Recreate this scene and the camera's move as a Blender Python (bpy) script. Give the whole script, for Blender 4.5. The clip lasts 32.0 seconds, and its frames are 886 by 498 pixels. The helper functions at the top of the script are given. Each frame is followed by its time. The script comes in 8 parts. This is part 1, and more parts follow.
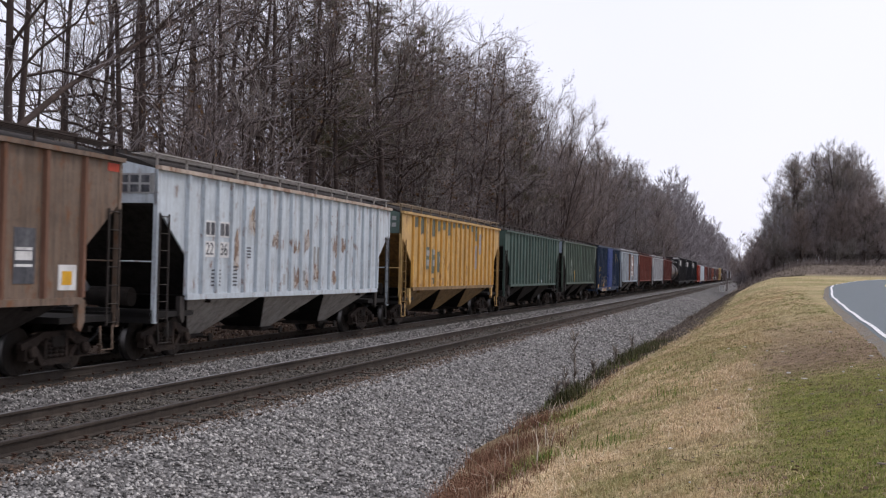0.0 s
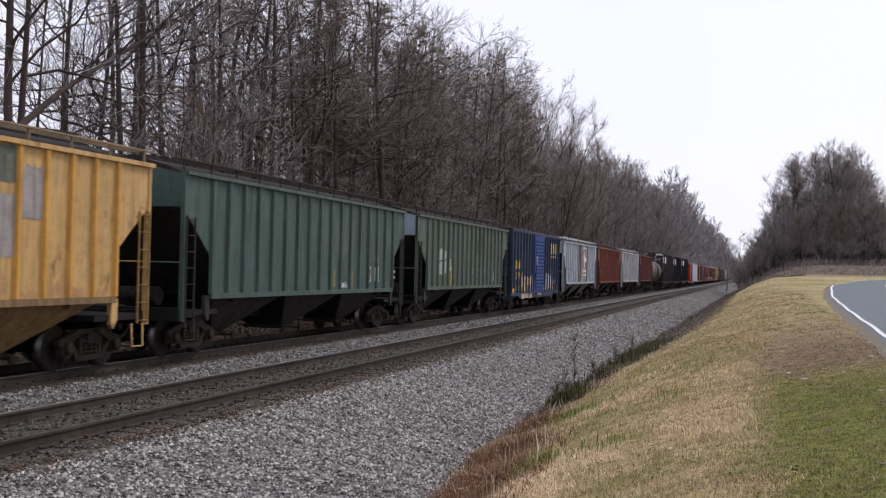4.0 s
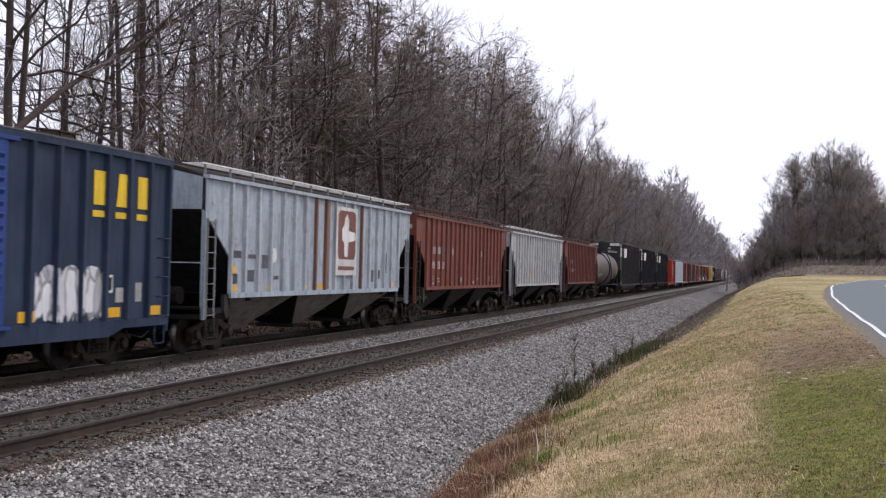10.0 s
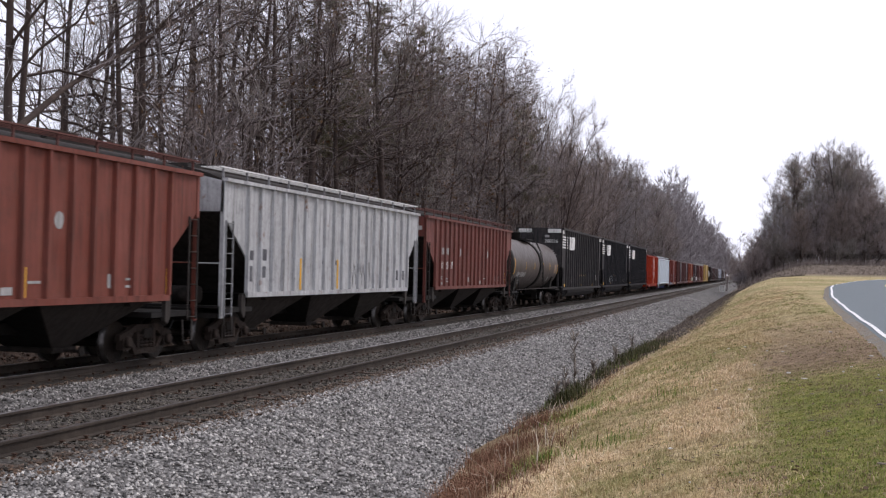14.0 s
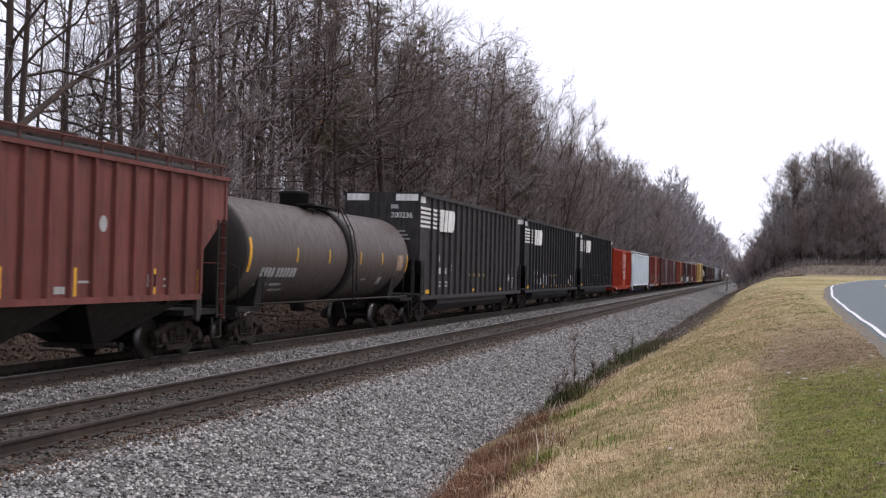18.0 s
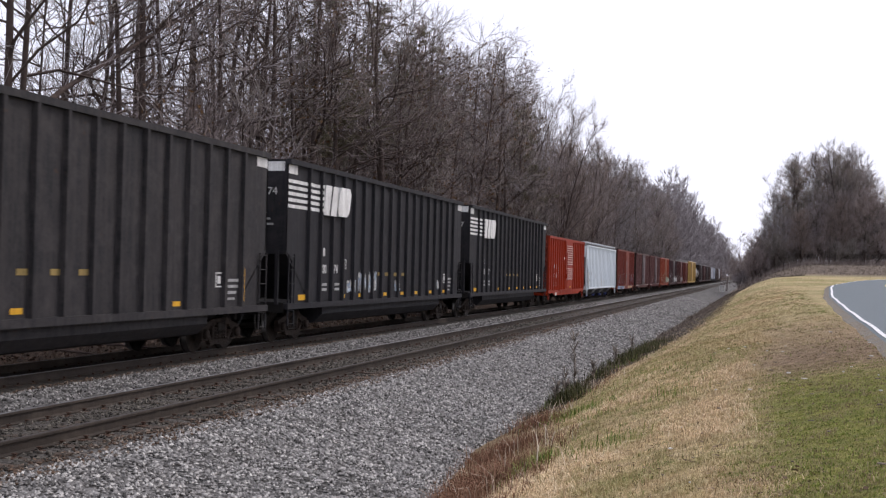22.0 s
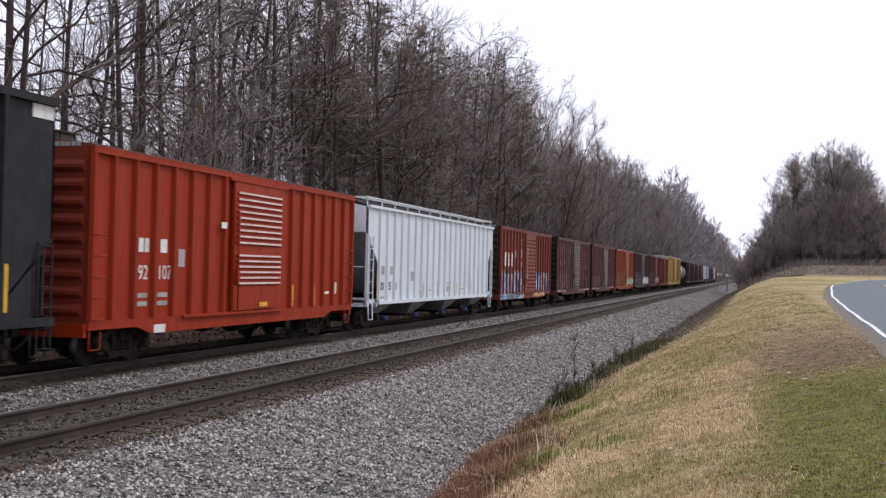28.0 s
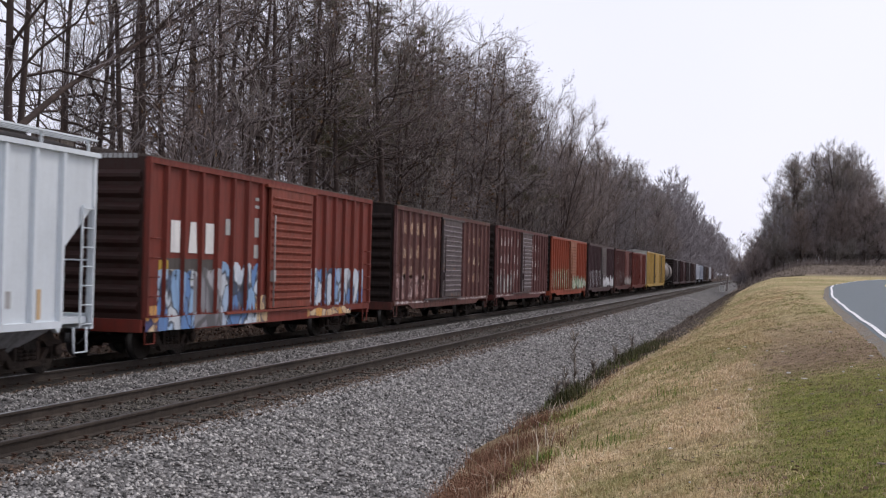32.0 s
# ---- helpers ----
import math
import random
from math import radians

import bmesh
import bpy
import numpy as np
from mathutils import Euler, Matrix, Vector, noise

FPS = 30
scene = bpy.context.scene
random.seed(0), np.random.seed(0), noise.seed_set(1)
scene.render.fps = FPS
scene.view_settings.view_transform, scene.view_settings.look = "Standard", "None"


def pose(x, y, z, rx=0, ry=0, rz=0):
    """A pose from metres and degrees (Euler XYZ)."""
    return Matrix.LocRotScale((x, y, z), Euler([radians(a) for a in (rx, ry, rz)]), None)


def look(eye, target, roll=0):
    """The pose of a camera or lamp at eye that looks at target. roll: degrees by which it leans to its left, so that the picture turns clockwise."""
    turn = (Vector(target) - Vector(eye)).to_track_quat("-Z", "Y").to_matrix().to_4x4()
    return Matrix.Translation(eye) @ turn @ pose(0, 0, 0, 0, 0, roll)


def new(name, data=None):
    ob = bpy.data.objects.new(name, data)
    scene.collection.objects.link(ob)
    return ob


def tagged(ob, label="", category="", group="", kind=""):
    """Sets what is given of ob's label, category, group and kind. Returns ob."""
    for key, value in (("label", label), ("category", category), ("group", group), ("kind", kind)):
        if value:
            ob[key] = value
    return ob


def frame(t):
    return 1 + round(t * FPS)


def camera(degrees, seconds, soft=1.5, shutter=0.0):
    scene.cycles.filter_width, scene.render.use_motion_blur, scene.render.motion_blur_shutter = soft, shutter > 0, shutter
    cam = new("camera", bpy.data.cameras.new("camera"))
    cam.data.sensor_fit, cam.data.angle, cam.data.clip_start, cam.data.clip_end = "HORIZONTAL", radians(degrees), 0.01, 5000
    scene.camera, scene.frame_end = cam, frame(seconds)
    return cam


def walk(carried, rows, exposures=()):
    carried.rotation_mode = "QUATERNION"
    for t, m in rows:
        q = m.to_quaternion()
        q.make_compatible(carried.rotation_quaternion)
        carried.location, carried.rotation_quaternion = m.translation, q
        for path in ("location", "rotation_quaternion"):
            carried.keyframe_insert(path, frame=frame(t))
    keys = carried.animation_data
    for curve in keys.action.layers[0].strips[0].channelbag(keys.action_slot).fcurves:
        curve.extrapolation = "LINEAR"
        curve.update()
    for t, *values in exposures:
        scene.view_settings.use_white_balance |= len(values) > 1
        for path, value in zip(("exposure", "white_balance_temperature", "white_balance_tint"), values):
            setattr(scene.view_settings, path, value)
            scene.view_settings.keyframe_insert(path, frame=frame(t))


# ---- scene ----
# One plan: the train runs on the track at x = 0, top of rail z = 0, towards -y; a second track lies at x = 5.
cam = camera(40.84, 32.0, soft=1.25, shutter=0.3)
EYE = Vector((14.12, 0.0, 2.19))
YAW, TILT = radians(14.748), radians(0.966)
AIM = EYE + 50 * Vector((-math.sin(YAW) * math.cos(TILT), math.cos(YAW) * math.cos(TILT), math.sin(TILT)))
walk(cam, [(0.0, look(EYE, AIM, 1.373)), (32.0, look(EYE, AIM, 1.373))], [(0.0, -0.06, 6500, 14), (3.5, -0.05, 6500, 14), (6.0, 0.1, 6500, 14), (26.0, 0.1, 6500, 14), (29.2, 0.06, 6500, 14), (30.5, -0.06, 6500, 14), (32.0, -0.1, 6500, 14)])


def travelled(t):
    """Metres that the train has gone since 16 s."""
    q = t - 16.0
    return 8.742 * q - 0.003075 * q * q + 0.000739 * q ** 3 + 0.42 * max(0.0, 3.3 - t)


# ---- light: a bright overcast sky with a weak wide sun ----
SUN_UP, SUN_TURN = radians(48), radians(42)
world = bpy.data.worlds.new("overcast_sky")
scene.world = world
world.use_nodes = True
wn, wl = world.node_tree.nodes, world.node_tree.links
sky = wn.new("ShaderNodeTexSky")
sky.sky_type, sky.sun_disc = "NISHITA", False
sky.sun_elevation, sky.sun_rotation = SUN_UP, SUN_TURN
sky.air_density, sky.dust_density = 1.0, 3.0
thin = wn.new("ShaderNodeMix")
thin.data_type = "RGBA"
cloud = wn.new("ShaderNodeTexNoise")
cloud.inputs["Scale"].default_value, cloud.inputs["Detail"].default_value = 1.6, 4
ramp = wn.new("ShaderNodeMapRange")
ramp.inputs["From Min"].default_value, ramp.inputs["From Max"].default_value = 0.3, 0.7
ramp.inputs["To Min"].default_value, ramp.inputs["To Max"].default_value = 0.78, 0.96
wl.new(cloud.outputs["Fac"], ramp.inputs["Value"])
wl.new(ramp.outputs["Result"], thin.inputs["Factor"])
wl.new(sky.outputs["Color"], thin.inputs["A"])
thin.inputs["B"].default_value = (8.8, 9.05, 10.3, 1)
back = wn["Background"]
back.inputs["Strength"].default_value = 0.116
wl.new(thin.outputs["Result"], back.inputs["Color"])

sun = new("sun", bpy.data.lights.new("sun", "SUN"))
sun.data.energy, sun.data.angle, sun.data.color = 1.5, radians(14), (1.0, 0.95, 0.89)
SUN_WAY = Vector((math.sin(SUN_TURN) * math.cos(SUN_UP), math.cos(SUN_TURN) * math.cos(SUN_UP), math.sin(SUN_UP)))
sun.matrix_world = look(SUN_WAY * 100, (0, 0, 0))
scene.view_settings.exposure = 0.0


# ---- materials ----
def shader(name, rough=0.8, metal=0.0):
    m = bpy.data.materials.new(name)
    m.use_nodes = True
    b = m.node_tree.nodes["Principled BSDF"]
    b.inputs["Roughness"].default_value, b.inputs["Metallic"].default_value = rough, metal
    b.inputs["Specular IOR Level"].default_value = 0.5 if metal else 0.14
    return m, m.node_tree.nodes, m.node_tree.links, b


def coords(n, l, scale=(1, 1, 1), space="Object"):
    c, mp = n.new("ShaderNodeTexCoord"), n.new("ShaderNodeMapping")
    mp.inputs["Scale"].default_value = scale
    l.new(c.outputs[space], mp.inputs["Vector"])
    return mp.outputs["Vector"]


def grain(n, l, vec, scale, detail=5, rough=0.6, lo=0.35, hi=0.65):
    """Noise stretched to 0..1 between lo and hi."""
    t, r = n.new("ShaderNodeTexNoise"), n.new("ShaderNodeMapRange")
    t.inputs["Scale"].default_value, t.inputs["Detail"].default_value, t.inputs["Roughness"].default_value = scale, detail, rough
    r.inputs["From Min"].default_value, r.inputs["From Max"].default_value = lo, hi
    l.new(vec, t.inputs["Vector"])
    l.new(t.outputs["Fac"], r.inputs["Value"])
    return r.outputs["Result"]


def blend(n, l, fac, a, b, mode="MIX"):
    x = n.new("ShaderNodeMix")
    x.data_type, x.blend_type = "RGBA", mode
    for sock, v in ((x.inputs["Factor"], fac), (x.inputs["A"], a), (x.inputs["B"], b)):
        if isinstance(v, (int, float)):
            sock.default_value = v
        elif isinstance(v, tuple):
            sock.default_value = (*v, 1)
        else:
            l.new(v, sock)
    return x.outputs["Result"]


def times(n, l, a, b, op="MULTIPLY"):
    x = n.new("ShaderNodeMath")
    x.operation = op
    for sock, v in zip(x.inputs, (a, b)):
        if isinstance(v, (int, float)):
            sock.default_value = v
        else:
            l.new(v, sock)
    return x.outputs[0]


def bumped(n, l, b, height, strength=0.3, distance=0.02):
    u = n.new("ShaderNodeBump")
    u.inputs["Strength"].default_value, u.inputs["Distance"].default_value = strength, distance
    l.new(height, u.inputs["Height"])
    l.new(u.outputs["Normal"], b.inputs["Normal"])


def own_coords(n, l, scale=(1, 1, 1)):
    """Object coordinates shifted for each object, so that alike pieces do not weather alike."""
    c, mp, info, far_off = n.new("ShaderNodeTexCoord"), n.new("ShaderNodeMapping"), n.new("ShaderNodeObjectInfo"), n.new("ShaderNodeVectorMath")
    far_off.operation = "MULTIPLY"
    far_off.inputs[1].default_value = (37.0, 53.0, 0.0)
    l.new(info.outputs["Random"], far_off.inputs[0])
    mp.inputs["Scale"].default_value = scale
    l.new(c.outputs["Object"], mp.inputs["Vector"])
    l.new(far_off.outputs[0], mp.inputs["Location"])
    return mp.outputs["Vector"]


def paint(name, col, dirt=(0.045, 0.036, 0.03), amount=0.4, rust=0.0, rough=0.5, fade=0.12):
    """Weathered railway paint: faded panels, streaks that run down, stains, chips, rust spots, fine relief."""
    m, n, l, b = shader(name, rough)
    big = grain(n, l, own_coords(n, l), 0.55, 4)
    run = grain(n, l, own_coords(n, l, (5, 5, 0.55)), 1.3, 6, 0.65, 0.42, 0.72)
    fine = grain(n, l, own_coords(n, l), 14, 6)
    pale = tuple(min(1, c * 1.25 + 0.006 + 0.03 * min(1, fade)) for c in col)
    c = blend(n, l, times(n, l, big, min(1.0, fade * 2 + 0.15)), col, pale)
    # panels fade and darken unevenly along the car
    panel = grain(n, l, own_coords(n, l, (0.2, 1.15, 0.03)), 1.0, 2, 0.5, 0.35, 0.65)
    c = blend(n, l, times(n, l, panel, min(0.55, 0.12 + amount * 0.5)), c, tuple(x * 0.68 for x in col))
    c = blend(n, l, times(n, l, run, amount), c, dirt)
    thin_run = grain(n, l, own_coords(n, l, (9, 9, 0.35)), 2.6, 5, 0.7, 0.5, 0.78)
    c = blend(n, l, times(n, l, thin_run, min(1.0, amount * 1.3)), c, tuple(x * 0.8 for x in dirt))
    drip = grain(n, l, own_coords(n, l, (3, 3, 0.16)), 1.7, 4, 0.6, 0.56, 0.64)
    c = blend(n, l, times(n, l, drip, min(0.75, amount * 1.1)), c, tuple(0.5 * x + 0.25 * y for x, y in zip(dirt, col)))
    blotch = grain(n, l, own_coords(n, l, (1, 1, 1.3)), 1.9, 7, 0.7, 0.48, 0.7)
    c = blend(n, l, times(n, l, blotch, amount * 0.8), c, dirt)
    c = blend(n, l, times(n, l, fine, 0.03 + 0.3 * amount), c, dirt)
    chip = grain(n, l, own_coords(n, l, (1, 1, 0.7)), 6.5, 5, 0.7, 0.665, 0.69)
    c = blend(n, l, times(n, l, chip, min(0.8, amount + rust)), c, (0.07, 0.04, 0.026))
    if rust:
        spot = grain(n, l, own_coords(n, l, (1.6, 1.6, 0.9)), 1.7, 9, 0.7, 0.66 - 0.25 * rust, 0.74 - 0.2 * rust)
        c = blend(n, l, times(n, l, spot, 0.85), c, (0.17, 0.075, 0.035))
        weep = grain(n, l, own_coords(n, l, (4, 4, 0.22)), 1.4, 5, 0.65, 0.64 - 0.12 * rust, 0.72)
        c = blend(n, l, times(n, l, weep, 0.4 + 0.5 * rust), c, (0.2, 0.1, 0.05))
    l.new(c, b.inputs["Base Color"])
    l.new(times(n, l, times(n, l, run, 0.25), rough, "ADD"), b.inputs["Roughness"])
    bumped(n, l, b, fine, 0.06, 0.006)
    return m


def speckle(name, cols, scale, rough=0.9, bump=0.5, metal=0.0):
    """Two or three colours mixed by noise at two scales."""
    m, n, l, b = shader(name, rough, metal)
    v = coords(n, l)
    c = blend(n, l, grain(n, l, v, scale), cols[0], cols[1])
    if len(cols) > 2:
        c = blend(n, l, grain(n, l, v, scale * 0.13, 3), c, cols[2])
    l.new(c, b.inputs["Base Color"])
    bumped(n, l, b, grain(n, l, v, scale * 2.2), bump, 0.03)
    return m


def islands(name, cols, rough=0.9):
    """Each loose piece takes its own tone between the colours."""
    m, n, l, b = shader(name, rough)
    g, r = n.new("ShaderNodeNewGeometry"), n.new("ShaderNodeValToRGB")
    e = r.color_ramp.elements
    while len(e) < len(cols):
        e.new(0.5)
    for i, c in enumerate(cols):
        e[i].position, e[i].color = i / (len(cols) - 1), (*c, 1)
    l.new(g.outputs["Random Per Island"], r.inputs["Fac"])
    c = blend(n, l, times(n, l, grain(n, l, coords(n, l), 9), 0.3), r.outputs["Color"], tuple(x * 0.5 for x in cols[0]))
    l.new(c, b.inputs["Base Color"])
    return m


STEEL = speckle("grimy_steel", [(0.009, 0.008, 0.0075), (0.034, 0.028, 0.024), (0.02, 0.016, 0.013)], 5, 0.85)
FRAME = speckle("rusty_cast_steel", [(0.012, 0.01, 0.009), (0.055, 0.038, 0.03), (0.03, 0.022, 0.018)], 5, 0.85)
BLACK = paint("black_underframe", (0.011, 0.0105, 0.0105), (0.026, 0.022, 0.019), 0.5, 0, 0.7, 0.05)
TREAD = speckle("worn_wheel_steel", [(0.06, 0.057, 0.055), (0.12, 0.114, 0.11)], 6, 0.4, 0.1, 0.9)
WHEEL = speckle("oily_wheel", [(0.009, 0.0085, 0.008), (0.022, 0.018, 0.016), (0.028, 0.02, 0.015)], 7, 0.7)
WHITE = paint("stencil_white", (0.78, 0.78, 0.76), (0.3, 0.28, 0.26), 0.4, 0, 0.5)
GREYMARK = paint("worn_stencil", (0.42, 0.42, 0.41), (0.15, 0.14, 0.13), 0.5, 0, 0.6)
DARKMARK = paint("dark_stencil", (0.03, 0.032, 0.04), (0.25, 0.25, 0.26), 0.4, 0, 0.6)
YELLOW = paint("reflective_yellow", (0.78, 0.42, 0.03), (0.3, 0.16, 0.03), 0.35, 0, 0.4)
CSYELLOW = paint("letter_yellow", (0.78, 0.52, 0.03), (0.3, 0.22, 0.05), 0.3, 0, 0.5)
HOSE = speckle("rubber_hose", [(0.015, 0.015, 0.015), (0.03, 0.03, 0.03)], 20, 0.6)


# ---- mesh helpers ----
class Shape:
    """Collects boxes, prisms and tubes for one mesh."""

    def __init__(self):
        self.v, self.f, self.smooth = [], [], []

    def faces(self, verts, faces, smooth=False):
        o = len(self.v)
        self.v += [tuple(p) for p in verts]
        self.f += [tuple(o + i for i in q) for q in faces]
        self.smooth += [smooth] * len(faces)
        return self

    def box(self, x0, x1, y0, y1, z0, z1):
        return self.hexa([(x0, y0, z0), (x1, y0, z0), (x1, y1, z0), (x0, y1, z0)], [(x0, y0, z1), (x1, y0, z1), (x1, y1, z1), (x0, y1, z1)])

    def hexa(self, low, high):
        return self.faces(low + high, [(3, 2, 1, 0), (4, 5, 6, 7), (0, 1, 5, 4), (1, 2, 6, 5), (2, 3, 7, 6), (3, 0, 4, 7)])

    def prism(self, pts, axis, lo, hi):
        """A flat outline drawn out along an axis. Outline in (y, z) for x, (x, z) for y, (x, y) for z."""
        put = {"x": lambda a, b, c: (c, a, b), "y": lambda a, b, c: (a, c, b), "z": lambda a, b, c: (a, b, c)}[axis]
        k = len(pts)
        vs = [put(a, b, lo) for a, b in pts] + [put(a, b, hi) for a, b in pts]
        return self.faces(vs, [tuple(range(k))[::-1], tuple(range(k, 2 * k))] + [(i, (i + 1) % k, k + (i + 1) % k, k + i) for i in range(k)])

    def tube(self, pts, r, sides=6, r1=None):
        pts = [Vector(p) for p in pts]
        rings, up = [], None
        for i, p in enumerate(pts):
            d = (pts[min(i + 1, len(pts) - 1)] - pts[max(i - 1, 0)]).normalized()
            if up is None or abs(d.dot(up)) > 0.95:
                up = Vector((0, 0, 1)) if abs(d.z) < 0.9 else Vector((1, 0, 0))
            a = d.cross(up).normalized()
            b = a.cross(d)
            q = r if r1 is None else r + (r1 - r) * i / (len(pts) - 1)
            rings.append([p + q * (math.cos(2 * math.pi * k / sides) * a + math.sin(2 * math.pi * k / sides) * b) for k in range(sides)])
        vs = [v for ring in rings for v in ring]
        fs = [(i * sides + k, i * sides + (k + 1) % sides, (i + 1) * sides + (k + 1) % sides, (i + 1) * sides + k) for i in range(len(pts) - 1) for k in range(sides)]
        self.faces(vs, fs, True)
        n = len(self.v)
        o = n - len(vs)
        self.f += [tuple(range(o, o + sides))[::-1], tuple(range(n - sides, n))]
        self.smooth += [False, False]
        return self

    def disc_stack(self, rows, axis, centre, sides=20):
        """A turned body: rows of (offset along the axis, radius)."""
        cx, cy, cz = centre
        vs = []
        for o, r in rows:
            for k in range(sides):
                a = 2 * math.pi * k / sides
                c, s = r * math.cos(a), r * math.sin(a)
                vs.append({"x": (cx + o, cy + c, cz + s), "y": (cx + s, cy + o, cz + c), "z": (cx + c, cy + s, cz + o)}[axis])
        m = len(rows)
        fs = [(i * sides + k, i * sides + (k + 1) % sides, (i + 1) * sides + (k + 1) % sides, (i + 1) * sides + k) for i in range(m - 1) for k in range(sides)]
        self.faces(vs, fs, True)
        o = len(self.v) - len(vs)
        self.f += [tuple(range(o, o + sides))[::-1], tuple(range(o + (m - 1) * sides, o + m * sides))]
        self.smooth += [False, False]
        return self

    def mesh(self, name, material):
        me = bpy.data.meshes.new(name)
        me.from_pydata(self.v, [], self.f)
        me.polygons.foreach_set("use_smooth", self.smooth)
        me.materials.append(material)
        me.update()
        return me


def part(name, shape, material, parent, label="", at=None):
    """One mesh object under a thing or a part."""
    me = shape if isinstance(shape, bpy.types.Mesh) else shape.mesh(name, material)
    ob = new(name, me)
    ob.parent = parent
    if at is not None:
        ob.location = at
    if label:
        ob["label"] = label
    return ob


def root(name, label, category, group="", kind="", at=(0, 0, 0)):
    ob = new(name)
    ob.empty_display_size = 0.3
    ob.location = at
    return tagged(ob, label, category, group, kind)


def big_mesh(name, verts, faces, material, smooth=False):
    me = bpy.data.meshes.new(name)
    me.from_pydata(np.asarray(verts).tolist(), [], np.asarray(faces).tolist())
    if smooth:
        me.polygons.foreach_set("use_smooth", [True] * len(me.polygons))
    me.materials.append(material)
    me.update()
    return me


_words = {}


def words(text, size, material):
    """Letters of the built-in font as a flat mesh in the (y, z) plane, reading along +y."""
    key = (text, size, material.name)
    if key not in _words:
        cu = bpy.data.curves.new("stencil", "FONT")
        cu.body, cu.size, cu.extrude = text, size, 0.004
        ob = new("stencil", cu)
        bpy.context.view_layer.update()
        me = bpy.data.meshes.new_from_object(ob.evaluated_get(bpy.context.evaluated_depsgraph_get()))
        bpy.data.objects.remove(ob)
        me.transform(Matrix(((0, 0, 1, 0), (1, 0, 0, 0), (0, 1, 0, 0), (0, 0, 0, 1))))
        me.materials.clear()
        me.materials.append(material)
        _words[key] = me
    return _words[key]


# ---- the ground ----
def ease(a, b, x):
    t = np.clip((x - a) / (b - a), 0, 1)
    return t * t * (3 - 2 * t)


def ground_z(x, y):
    """Height of the land: leaf-strewn bank, track bed, grass verge that climbs with the road."""
    x, y = np.asarray(x, float), np.asarray(y, float)
    z = np.interp(x, [-400, -60, -30, -12, -7.5, -4.6, -3.4, 9.0, 9.6, 11.0, 12.5, 14.0, 16.0, 22.0, 400],
                  [6.0, 2.0, 1.5, 1.0, 0.45, -0.5, -0.95, -1.15, -0.85, -0.42, 0.1, 0.5, 0.85, 0.92, 3.0])
    z = z - 0.22 * ease(21, 13, y) * ease(9.2, 9.9, x) * ease(12.0, 10.6, x)
    up = np.interp(y, [-200, 14, 24, 43, 60, 92, 125, 160, 168, 180, 192, 260, 1500], [0, 0, 0.15, 0.35, 0.55, 0.85, 1.25, 1.55, 1.9, 3.1, 3.6, 4.2, 8.0])
    z = z + up * ease(9.8, 15.5 + 7 * ease(110, 180, y), x)
    return z + 0.03 * np.sin(x * 0.9 + y * 0.37) * np.sin(y * 0.53) * (ease(10, 12, x) + ease(-5, -8, x))


